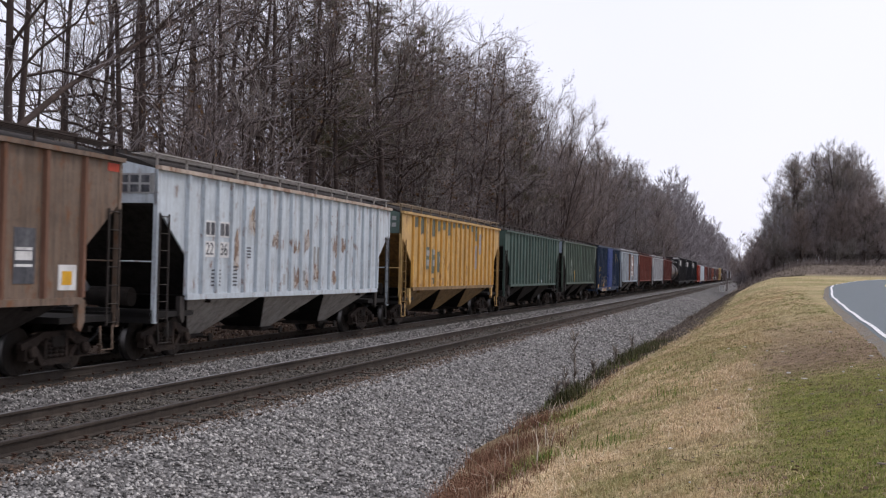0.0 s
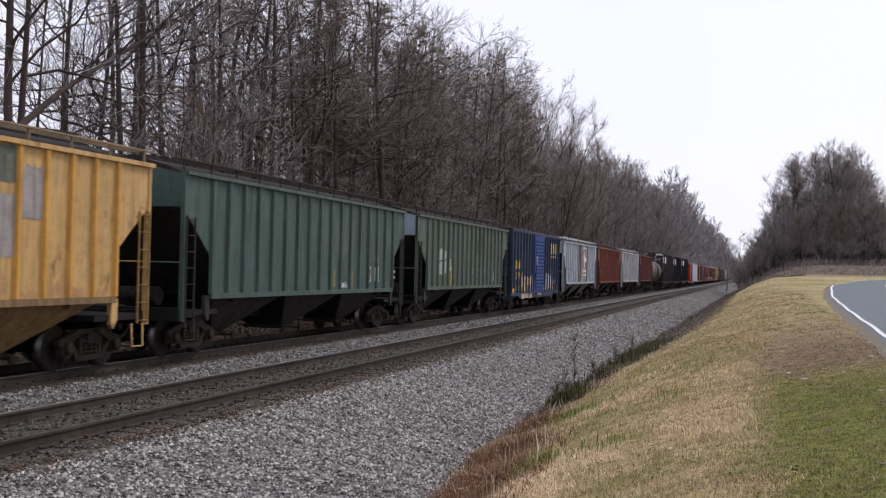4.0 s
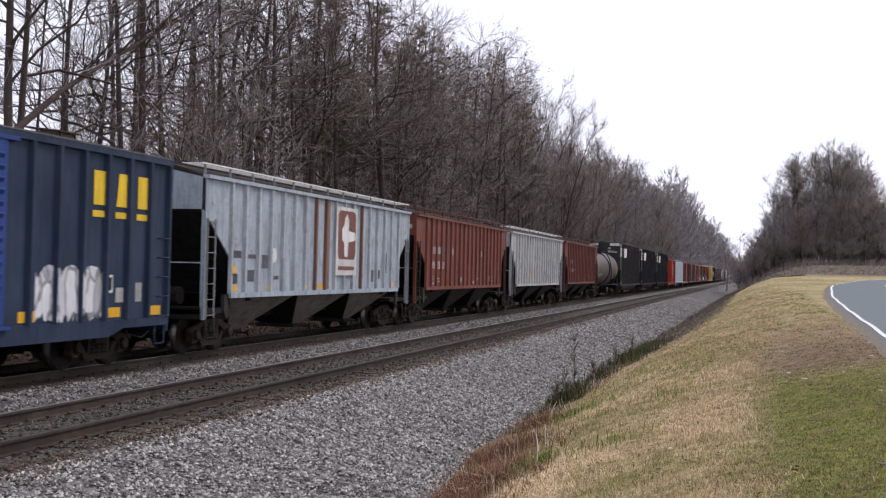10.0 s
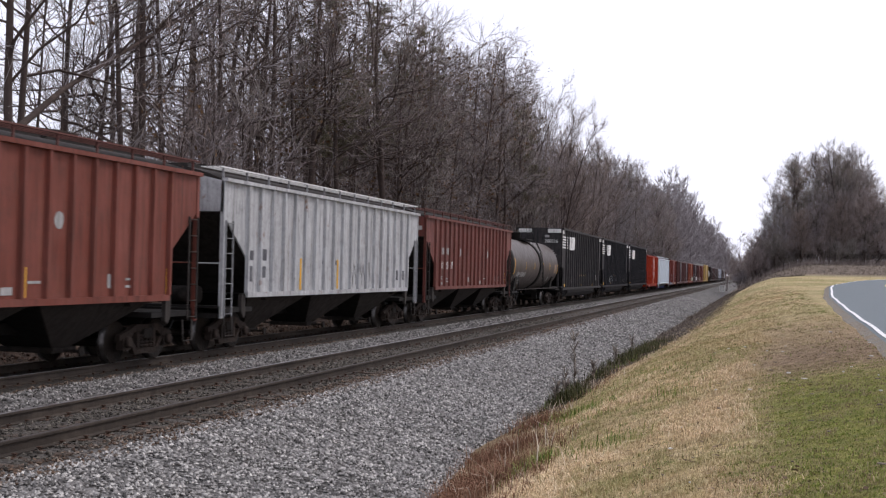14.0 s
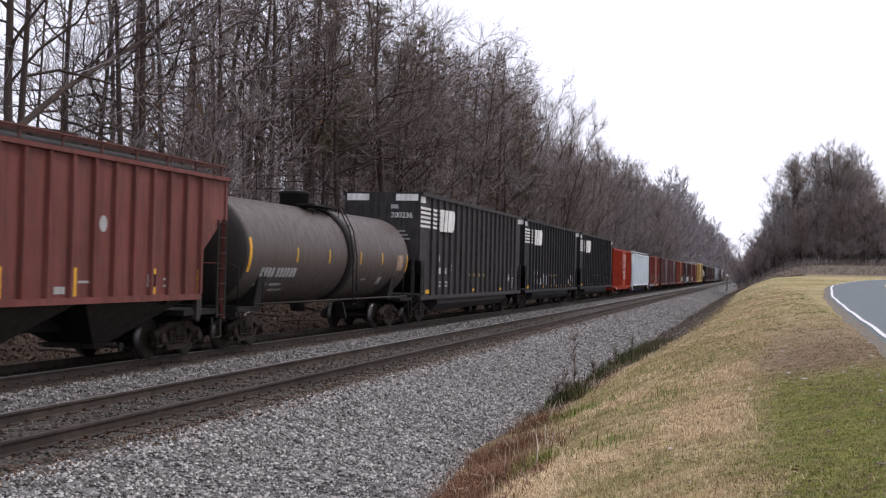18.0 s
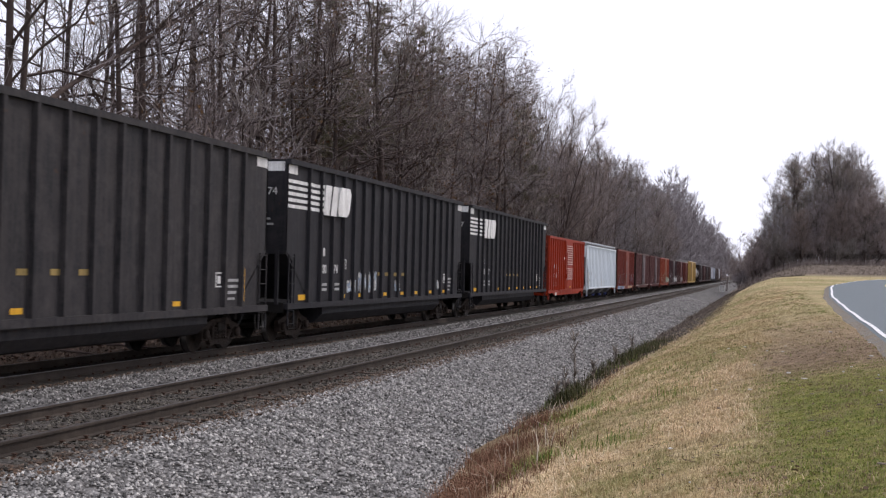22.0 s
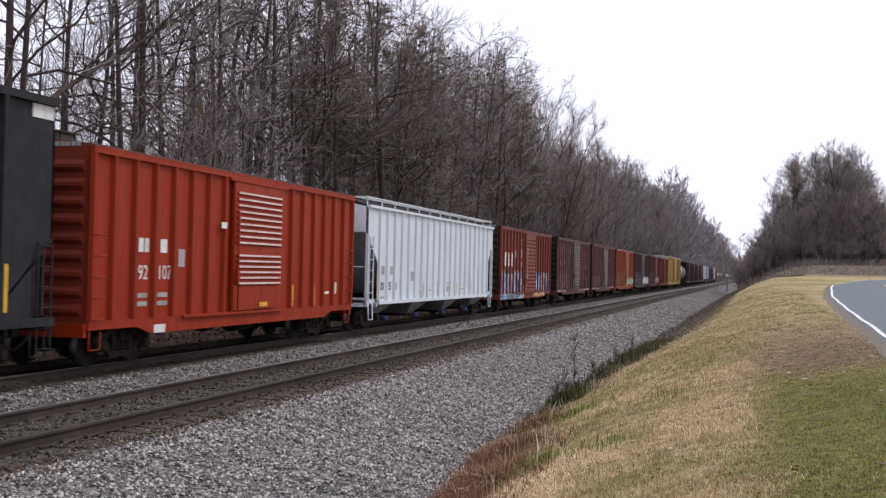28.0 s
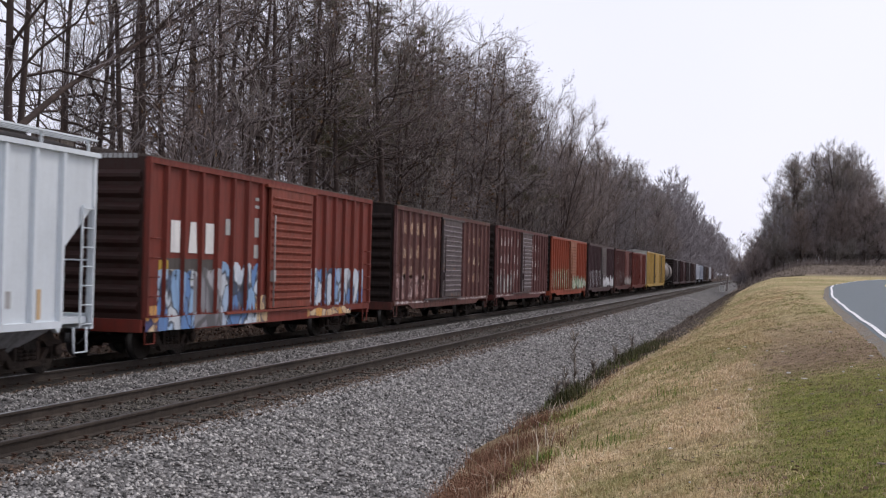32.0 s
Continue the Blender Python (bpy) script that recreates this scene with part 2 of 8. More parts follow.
def land_material():
    m, n, l, b = shader("land", 0.95)
    v = coords(n, l)
    sep = n.new("ShaderNodeSeparateXYZ")
    l.new(v, sep.inputs[0])
    clump = grain(n, l, v, 0.9, 6, 0.7, 0.47, 0.6)
    fine = grain(n, l, coords(n, l, (1, 0.8, 1)), 6, 8, 0.75, 0.38, 0.62)
    tiny = grain(n, l, coords(n, l, (1, 0.6, 1)), 26, 5, 0.7, 0.35, 0.65)
    straw = blend(n, l, fine, (0.31, 0.22, 0.105), (0.8, 0.6, 0.33))
    straw = blend(n, l, times(n, l, tiny, 0.45), straw, (0.82, 0.63, 0.37))
    straw = blend(n, l, times(n, l, clump, 0.7), straw, blend(n, l, fine, (0.19, 0.19, 0.055), (0.36, 0.33, 0.12)))
    straw = blend(n, l, times(n, l, grain(n, l, v, 0.22, 5, 0.7, 0.42, 0.62), 0.45), straw, (0.47, 0.36, 0.17))
    straw = blend(n, l, times(n, l, grain(n, l, v, 2.6, 7, 0.75, 0.46, 0.66), 0.75), straw, (0.2, 0.135, 0.07))
    straw = blend(n, l, times(n, l, grain(n, l, v, 3.4, 6, 0.75, 0.5, 0.64), 0.65), straw, (0.9, 0.72, 0.45))
    green = blend(n, l, fine, (0.13, 0.15, 0.035), (0.36, 0.34, 0.085))
    green = blend(n, l, times(n, l, grain(n, l, v, 1.3, 6, 0.7, 0.42, 0.66), 0.7), green, (0.27, 0.2, 0.095))
    green = blend(n, l, times(n, l, grain(n, l, v, 0.5, 5, 0.7, 0.45, 0.62), 0.5), green, (0.13, 0.17, 0.03))
    # the mown green patch lies beside the road and near the eye
    wob = times(n, l, grain(n, l, v, 0.6, 5, 0.65, 0.0, 1.0), 2.2)
    gx = n.new("ShaderNodeMapRange")
    gx.inputs["From Min"].default_value, gx.inputs["From Max"].default_value = 14.8, 15.6
    l.new(times(n, l, sep.outputs["X"], wob, "ADD"), gx.inputs["Value"])
    gy = n.new("ShaderNodeMapRange")
    gy.inputs["From Min"].default_value, gy.inputs["From Max"].default_value = 21.6, 18.6
    l.new(times(n, l, sep.outputs["Y"], wob, "ADD"), gy.inputs["Value"])
    c = blend(n, l, times(n, l, gx.outputs[0], gy.outputs[0]), straw, green)
    far_y = n.new("ShaderNodeMapRange")
    far_y.inputs["From Min"].default_value, far_y.inputs["From Max"].default_value = 22.0, 60.0
    l.new(sep.outputs["Y"], far_y.inputs["Value"])
    c = blend(n, l, times(n, l, far_y.outputs[0], 0.55), c, blend(n, l, clump, (0.56, 0.43, 0.26), (0.33, 0.31, 0.135)))
    c = blend(n, l, times(n, l, far_y.outputs[0], times(n, l, grain(n, l, v, 0.13, 4, 0.6, 0.46, 0.6), 0.75)), c, blend(n, l, fine, (0.2, 0.21, 0.07), (0.36, 0.34, 0.14)))
    # a brown worn patch past the mown green, and a dark weedy strip along the ballast
    worn_x = n.new("ShaderNodeMapRange")
    worn_x.inputs["From Min"].default_value, worn_x.inputs["From Max"].default_value = 14.3, 15.8
    l.new(times(n, l, sep.outputs["X"], wob, "ADD"), worn_x.inputs["Value"])
    worn_y = n.new("ShaderNodeMapRange")
    worn_y.inputs["From Min"].default_value, worn_y.inputs["From Max"].default_value = 40.0, 24.0
    l.new(times(n, l, sep.outputs["Y"], wob, "ADD"), worn_y.inputs["Value"])
    past = times(n, l, 1.0, gy.outputs[0], "SUBTRACT")
    c = blend(n, l, times(n, l, times(n, l, worn_x.outputs[0], worn_y.outputs[0]), times(n, l, past, 0.92)), c, blend(n, l, fine, (0.17, 0.115, 0.075), (0.34, 0.24, 0.155)))
    weed_x = n.new("ShaderNodeMapRange")
    weed_x.inputs["From Min"].default_value, weed_x.inputs["From Max"].default_value = 13.5, 12.3
    l.new(times(n, l, sep.outputs["X"], wob, "ADD"), weed_x.inputs["Value"])
    weed_y = n.new("ShaderNodeMapRange")
    weed_y.inputs["From Min"].default_value, weed_y.inputs["From Max"].default_value = 26.0, 58.0
    l.new(sep.outputs["Y"], weed_y.inputs["Value"])
    c = blend(n, l, times(n, l, times(n, l, weed_x.outputs[0], weed_y.outputs[0]), 0.85), c, blend(n, l, fine, (0.11, 0.09, 0.078), (0.25, 0.207, 0.178)))
    scrub = blend(n, l, grain(n, l, v, 0.9, 8, 0.75), (0.1, 0.079, 0.064), (0.27, 0.22, 0.178))
    rus_x = n.new("ShaderNodeMapRange")
    rus_x.inputs["From Min"].default_value, rus_x.inputs["From Max"].default_value = 12.7, 11.6
    l.new(times(n, l, sep.outputs["X"], wob, "ADD"), rus_x.inputs["Value"])
    rus_y = n.new("ShaderNodeMapRange")
    rus_y.inputs["From Min"].default_value, rus_y.inputs["From Max"].default_value = 34.0, 20.0
    l.new(sep.outputs["Y"], rus_y.inputs["Value"])
    c = blend(n, l, times(n, l, times(n, l, rus_x.outputs[0], rus_y.outputs[0]), 0.75), c, blend(n, l, fine, (0.09, 0.058, 0.038), (0.21, 0.145, 0.09)))
    leaf = blend(n, l, grain(n, l, v, 3.2, 8, 0.7), (0.03, 0.021, 0.016), (0.095, 0.065, 0.048))
    lx = n.new("ShaderNodeMapRange")
    lx.inputs["From Min"].default_value, lx.inputs["From Max"].default_value = 2.0, 0.0
    l.new(sep.outputs["X"], lx.inputs["Value"])
    # scrub on the far bank
    fy = n.new("ShaderNodeMapRange")
    fy.inputs["From Min"].default_value, fy.inputs["From Max"].default_value = 150.0, 168.0
    l.new(sep.outputs["Y"], fy.inputs["Value"])
    c = blend(n, l, fy.outputs[0], c, scrub)
    c = blend(n, l, lx.outputs[0], c, leaf)
    l.new(c, b.inputs["Base Color"])
    bumped(n, l, b, fine, 0.8, 0.1)
    return m


def axis_steps(stops):
    out = [stops[0][0]]
    for (a, step), (b, _) in zip(stops, stops[1:]):
        k = max(1, round((b - a) / step))
        out += [a + (b - a) * (i + 1) / k for i in range(k)]
    return np.array(out)


def sheet(name, xs, ys, zfun, material, smooth=True):
    X, Y = np.meshgrid(xs, ys)
    V = np.stack([X, Y, zfun(X, Y)], -1).reshape(-1, 3)
    a = (np.arange(len(ys) - 1)[:, None] * len(xs) + np.arange(len(xs) - 1)).ravel()
    return big_mesh(name, V, np.stack([a, a + 1, a + 1 + len(xs), a + len(xs)], 1), material, smooth)


GX = axis_steps([(-2500, 400), (-400, 40), (-60, 5), (-14, 1), (8, 0.5), (24, 2), (60, 10), (400, 400), (2500, 1)])
GY = axis_steps([(-600, 100), (-60, 8), (0, 0.8), (60, 1.6), (140, 3), (260, 20), (800, 300), (4500, 1)])
LAND = land_material()
tagged(new("ground", sheet("ground", GX, GY, ground_z, LAND)), "dry straw-coloured grass verge and leaf-strewn wooded bank", "ground", kind="structure")


NEAR_LIFT = 0.09     # the near track lies a little higher than the other


def ballast_z(x, y):
    x, y = np.asarray(x, float), np.asarray(y, float)
    wob = -0.45 * ease(21, 13, y) + 0.18 * np.sin(y * 0.71) + 0.12 * np.sin(y * 1.9 + 1) + 0.1 * np.sin(y * 0.23)
    z = np.interp(x + wob * ease(7.5, 9.5, x), [-4.4, -2.3, -1.4, 1.6, 3.4, 6.0, 6.34, 6.95, 9.9, 10.6], [-1.1, -0.2, -0.174, -0.174, -0.174 + NEAR_LIFT, -0.185 + NEAR_LIFT, -0.195 + NEAR_LIFT, -0.19, -0.95, -1.3])
    # between the sleepers' ends of the two tracks the stones lie in a low hump
    z = z + 0.05 * np.exp(-((x - 2.5) / 0.6) ** 2)
    return z + 0.018 * np.sin(x * 5.1 + y * 3.3) * np.sin(y * 4.7 - x * 2)


def ballast_material():
    m, n, l, b = shader("ballast", 0.92)
    v = coords(n, l)
    cell = n.new("ShaderNodeTexVoronoi")
    cell.inputs["Scale"].default_value = 15
    l.new(v, cell.inputs["Vector"])
    tone = n.new("ShaderNodeValToRGB")
    for e, (p, c) in zip(tone.color_ramp.elements, ((0.1, (0.035, 0.034, 0.033, 1)), (1.0, (0.235, 0.227, 0.219, 1)))):
        e.position, e.color = p, c
    hue = n.new("ShaderNodeSeparateColor")
    l.new(cell.outputs["Color"], hue.inputs[0])
    l.new(hue.outputs[0], tone.inputs["Fac"])
    sep = n.new("ShaderNodeSeparateXYZ")
    l.new(v, sep.inputs[0])
    # oil and brake dust between the rails of both tracks
    d5 = times(n, l, times(n, l, sep.outputs["X"], 5.0, "SUBTRACT"), 0, "ADD")
    near = n.new("ShaderNodeMapRange")
    near.inputs["From Min"].default_value, near.inputs["From Max"].default_value = 1.75, 1.1
    l.new(times(n, l, d5, 0, "ABSOLUTE"), near.inputs["Value"])
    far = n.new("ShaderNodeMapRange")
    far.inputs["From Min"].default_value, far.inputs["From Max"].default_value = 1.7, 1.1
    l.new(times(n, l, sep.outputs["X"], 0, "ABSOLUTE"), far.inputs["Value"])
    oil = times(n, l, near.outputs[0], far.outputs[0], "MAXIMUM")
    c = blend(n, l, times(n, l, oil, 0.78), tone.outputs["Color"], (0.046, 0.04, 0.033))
    # the train's shade is put into the bed's colour between its rails
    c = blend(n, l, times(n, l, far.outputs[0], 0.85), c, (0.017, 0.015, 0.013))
    c = blend(n, l, times(n, l, grain(n, l, v, 0.5, 4), 0.25), c, (0.12, 0.1, 0.085))
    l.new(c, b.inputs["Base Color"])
    bumped(n, l, b, times(n, l, cell.outputs["Distance"], -1.0), 0.9, 0.06)
    return m


BALLAST = ballast_material()
bx = axis_steps([(-4.4, 0.4), (6.2, 0.2), (10.6, 1)])
by = axis_steps([(-80, 4), (4, 0.4), (60, 2), (200, 10), (1500, 1)])
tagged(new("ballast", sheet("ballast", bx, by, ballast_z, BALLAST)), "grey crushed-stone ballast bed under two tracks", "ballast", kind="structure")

# ---- the two tracks ----
RAIL = speckle("brown_rail", [(0.046, 0.036, 0.029), (0.078, 0.062, 0.05), (0.036, 0.029, 0.024)], 5, 0.8, 0.2)
SHINE = speckle("polished_rail_head", [(0.2, 0.195, 0.2), (0.3, 0.295, 0.3)], 3, 0.4, 0.05, 0.8)
DULLHEAD = speckle("dull_rail_head", [(0.035, 0.03, 0.028), (0.07, 0.06, 0.056)], 3, 0.65, 0.05)
TIE = speckle("creosoted_oak", [(0.04, 0.03, 0.024), (0.1, 0.075, 0.058), (0.07, 0.055, 0.045)], 6, 0.9, 0.6)
PLATE = speckle("rusty_tie_plate", [(0.05, 0.03, 0.022), (0.085, 0.05, 0.033)], 9, 0.85, 0.3)
rail_side = [(-0.07, -0.172), (0.07, -0.172), (0.07, -0.16), (0.012, -0.145), (0.01, -0.045), (0.036, -0.035), (0.036, -0.008), (0.03, -0.001), (-0.03, -0.001), (-0.036, -0.008), (-0.036, -0.035), (-0.01, -0.045), (-0.012, -0.145), (-0.07, -0.16)]
sleeper = Shape().box(-1.29, 1.29, -0.11, 0.11, -0.35, -0.178).mesh("sleeper", TIE)
plate = Shape().box(-0.17, 0.17, -0.09, 0.09, -0.178, -0.168).mesh("tie_plate", PLATE)
spike = Shape().box(-0.015, 0.015, -0.015, 0.015, -0.17, -0.135).box(-0.03, 0.03, -0.02, 0.02, -0.14, -0.125).mesh("spike", PLATE)


def track(name, x, z, label, first, count, heads):
    t = root(name, label, "railway track", "parallel tracks", "structure", (x, 0, z))
    for s, (head, look_of) in zip((-0.7525, 0.7525), heads):
        r = part("rail", Shape().prism([(a + s, b) for a, b in rail_side], "y", -80, 1500), RAIL, t, "rusty brown steel rail")
        part("rail_head", Shape().box(s - 0.026, s + 0.026, -80, 1500, -0.001, 0.003), head, r, look_of)
    rng = random.Random(int(x * 10) + 3)
    rest = Shape()
    for i in range(-60, 420):
        y = i * 0.5 + rng.uniform(-0.03, 0.03)
        if first <= i < first + count:
            o = part("sleeper", sleeper, None, t, "", (rng.uniform(-0.04, 0.04), y, rng.uniform(-0.012, 0.004)))
            o.rotation_euler.z = rng.uniform(-0.015, 0.015)
            for s in (-0.7525, 0.7525):
                part("tie_plate", plate, None, o, "", (s, 0, 0))
                for q in (-0.1, 0.1):
                    part("spike", spike, None, o, "", (s + q, 0.05 * (1 if q > 0 else -1), 0))
        else:
            rest.box(-1.29, 1.29, y - 0.11, y + 0.11, -0.35, -0.18)
    tagged(part("far_sleeper", rest, TIE, t), kind="stuff")
    return t


BRIGHT, DULL = (SHINE, "worn bright running surface"), (DULLHEAD, "dull brown running surface")
track("track_near", 5.04, NEAR_LIFT, "empty railway track with rusty rails on oily ties", 24, 90, (BRIGHT, DULL))
track("track_train", 0.0, 0.0, "railway track in shade carrying the moving train", 36, 60, (DULL, BRIGHT))

# ---- the road ----
ASPHALT = speckle("asphalt", [(0.11, 0.132, 0.145), (0.165, 0.19, 0.203), (0.14, 0.16, 0.168)], 14, 0.85, 0.25)
SHOULDER = speckle("gravelly_edge", [(0.17, 0.13, 0.09), (0.27, 0.23, 0.18), (0.2, 0.19, 0.17)], 11, 0.95, 0.5)
LINE = paint("road_paint_white", (0.8, 0.8, 0.8), (0.3, 0.3, 0.3), 0.3, 0, 0.6)
LINEY = paint("road_paint_yellow", (0.7, 0.55, 0.22), (0.3, 0.25, 0.15), 0.3, 0, 0.6)
ROAD_EDGE = [(13.9, -120), (15.2, -40), (15.75, 0), (16.15, 14), (16.55, 24), (17.0, 43), (17.65, 60), (20.2, 92), (27.5, 124), (46, 149), (80, 166), (140, 178)]


def road_path():
    """The road's edge as a smooth row of points (Catmull-Rom)."""
    P = [Vector((*p, 0)) for p in ROAD_EDGE]
    out = []
    for i in range(1, len(P) - 2):
        a, b, c, d = P[i - 1:i + 3]
        k = max(4, int((c - b).length / 2))
        for j in range(k):
            t = j / k
            out.append(0.5 * ((2 * b) + (c - a) * t + (2 * a - 5 * b + 4 * c - d) * t * t + (3 * b - a - 3 * c + d) * t ** 3))
    return out


PATH_ROAD = road_path()


ROAD_CUTS = [-0.76] + [-0.2 + 7.4 * k / 14 for k in range(15)]


def road_strip(name, off0, off1, lift, material, cuts=2, drop=0.0):
    vs, fs = [], []
    for i, p in enumerate(PATH_ROAD):
        d = (PATH_ROAD[min(i + 1, len(PATH_ROAD) - 1)] - PATH_ROAD[max(i - 1, 0)]).normalized()
        side = Vector((d.y, -d.x, 0))
        row = [float(ground_z((p + side * o).x, (p + side * o).y)) for o in ROAD_CUTS]
        for k in range(cuts + 1):
            q = p + side * (off0 + (off1 - off0) * k / cuts)
            vs.append((q.x, q.y, float(np.interp(off0 + (off1 - off0) * k / cuts, ROAD_CUTS, row)) + lift + (drop if k == 0 else 0.0)))
    w = cuts + 1
    for i in range(len(PATH_ROAD) - 1):
        for k in range(cuts):
            a = i * w + k
            fs.append((a, a + 1, a + 1 + w, a + w))
    return big_mesh(name, vs, fs, material, True)


road = tagged(new("road", road_strip("road", -0.12, 7.2, 0.07, ASPHALT, 14)), "grey asphalt two-lane road that bends away", "road", kind="structure")
part("shoulder", road_strip("shoulder", -0.55, -0.118, 0.066, SHOULDER, 1, -0.12), None, road, "crumbling gravelly edge of the asphalt")
part("edge_line", road_strip("edge_line", -0.03, 0.07, 0.086, LINE, 1), None, road, "white painted edge line")
for q in (3.2, 3.42):
    part("centre_line", road_strip("centre_line", q, q + 0.12, 0.086, LINEY, 1), None, road, "yellow painted centre line")
part("edge_line", road_strip("edge_line", 6.55, 6.67, 0.086, LINE, 1), None, road, "white painted edge line")


# ---- parts that all freight cars share ----
WHEEL_R = 0.457
ROLLING = []


def wheelset_mesh():
    s = Shape()
    for q in (-1, 1):
        rows = [(-0.07, 0.15), (-0.06, 0.4), (-0.07, 0.43), (-0.07, WHEEL_R), (0.045, WHEEL_R - 0.004), (0.062, 0.485), (0.08, 0.482), (0.08, 0.4), (0.03, 0.36), (0.03, 0.14), (0.09, 0.12)]
        s.disc_stack([(-q * o, r) for o, r in (rows if q < 0 else rows)], "x", (q * 0.76, 0, 0), 28)
        for k in range(8):
            a = k * math.pi / 4
            y, z = 0.27 * math.cos(a), 0.27 * math.sin(a)
            s.box(q * 0.76 - 0.045, q * 0.76 + 0.045, y - 0.03, y + 0.03, z - 0.03, z + 0.03)
    s.disc_stack([(-1.1, 0.07), (-0.7, 0.08), (0.7, 0.08), (1.1, 0.07)], "x", (0, 0, 0), 10)
    me = s.mesh("wheelset", WHEEL)
    me.materials.append(TREAD)
    for p in me.polygons:
        if math.hypot(p.center.y, p.center.z) > 0.41 and abs(p.normal.x) < 0.5:
            p.material_index = 1
    return me


def side_frame_mesh():
    """A cast side frame with its two windows, spring nest and journal boxes."""
    s = Shape()
    a, b = 0.98, 1.1
    s.prism([(-1.13, 0.62), (-1.13, 0.5), (-0.72, 0.5), (-0.5, 0.66), (0.5, 0.66), (0.72, 0.5), (1.13, 0.5), (1.13, 0.62), (0.72, 0.72), (0.45, 0.82), (-0.45, 0.82), (-0.72, 0.72)], "x", a, b)
    s.prism([(-0.75, 0.52), (-0.62, 0.52), (-0.42, 0.3), (0.42, 0.3), (0.62, 0.52), (0.75, 0.52), (0.5, 0.18), (-0.5, 0.18)], "x", a, b)
    for q in (-1, 1):
        s.prism([(q * 0.3, 0.28), (q * 0.4, 0.28), (q * 0.4, 0.7), (q * 0.3, 0.7)][::q], "x", a, b)
        s.box(a - 0.02, b + 0.03, q * 0.89 - 0.17, q * 0.89 + 0.17, 0.3, 0.54)
        s.disc_stack([(0, 0.12), (0.09, 0.115), (0.1, 0.07)], "x", (b + 0.02, q * 0.89, WHEEL_R), 14)
    for y in (-0.2, 0.0, 0.2):
        for k in range(4):
            s.disc_stack([(0, 0.075), (0.04, 0.09), (0.07, 0.075)], "z", (1.04, y, 0.31 + k * 0.075), 10)
    return s.mesh("side_frame", FRAME)


def mirrored(me):
    """The same mesh for the other side."""
    c = me.copy()
    c.transform(Matrix.Diagonal((-1, 1, 1, 1)))
    c.flip_normals()
    return c


WHEELSET, SIDE_FRAME = wheelset_mesh(), side_frame_mesh()
SIDE_FRAME_L = mirrored(SIDE_FRAME)
BOLSTER = Shape().box(-1.15, 1.15, -0.2, 0.2, 0.52, 0.72).box(-0.35, 0.35, -0.3, 0.3, 0.7, 0.9).box(-0.9, 0.9, -0.62, -0.5, 0.32, 0.44).box(-0.9, 0.9, 0.5, 0.62, 0.32, 0.44).mesh("bogie", STEEL)
COUPLER = Shape().box(-0.11, 0.11, -0.95, 0.5, 0.72, 0.95).prism([(-0.16, -1.05), (0.17, -1.12), (0.2, -0.9), (0.1, -0.75), (-0.14, -0.75)], "z", 0.68, 1.0).box(-0.3, 0.3, -0.32, -0.2, 0.66, 1.06).mesh("coupler", STEEL)


def underbits(car, half, reach, truck):
    """Two bogies with rolling wheelsets, couplers and air hoses."""
    for q in (-1, 1):
        bogie = part("bogie", BOLSTER, None, car, "", (0, q * truck, 0))
        part("side_frame", SIDE_FRAME, None, bogie)
        part("side_frame", SIDE_FRAME_L, None, bogie)
        for k in (-1, 1):
            w = part("wheelset", WHEELSET, None, bogie, "", (0, k * 0.89, WHEEL_R))
            ROLLING.append((w, k))
        c = part("coupler", COUPLER, None, car, "", (0, q * (half + reach), 0))
        if q > 0:
            c.rotation_euler.z = math.pi
        pts = [(0.35, q * (half + 0.05), 0.85), (0.36, q * (half + 0.3), 0.6), (0.3, q * (half + 0.55), 0.42), (0.15, q * (half + 0.8), 0.5)]
        part("air_hose", Shape().tube(pts, 0.025, 6), HOSE, car)


def ladder(x, y, z0, z1, along="y", width=0.42, rungs=None, r=0.012):
    """Stiles and rungs of a car ladder; along tells the way of its width."""
    s = Shape()
    k = rungs or int((z1 - z0) / 0.38)
    ends = [(x, y - width / 2), (x, y + width / 2)] if along == "y" else [(x - width / 2, y), (x + width / 2, y)]
    for a, b in ends:
        s.box(a - 0.017, a + 0.017, b - 0.017, b + 0.017, z0, z1)
    for i in range(k + 1):
        z = z0 + 0.06 + (z1 - z0 - 0.12) * i / k
        s.tube([(*ends[0], z), (*ends[1], z)], r, 5)
    return s


def bars(x, y0, z0, rows, material, car, name="lettering", label=""):
    """Rows of small plain bars in the place of writing: (offset y, offset z, length, height)."""
    if name == "ghost_letter":
        s = Shape()
        for a, b, w, h in rows:
            s.box(x, x + 0.006, y0 + a, y0 + a + w, z0 + b, z0 + b + h)
        return part(name, s, material, car, label)
    for a, b, w, h in rows:
        part(name, Shape().box(x, x + 0.006, y0 + a, y0 + a + w, z0 + b, z0 + b + h), material, car, label)


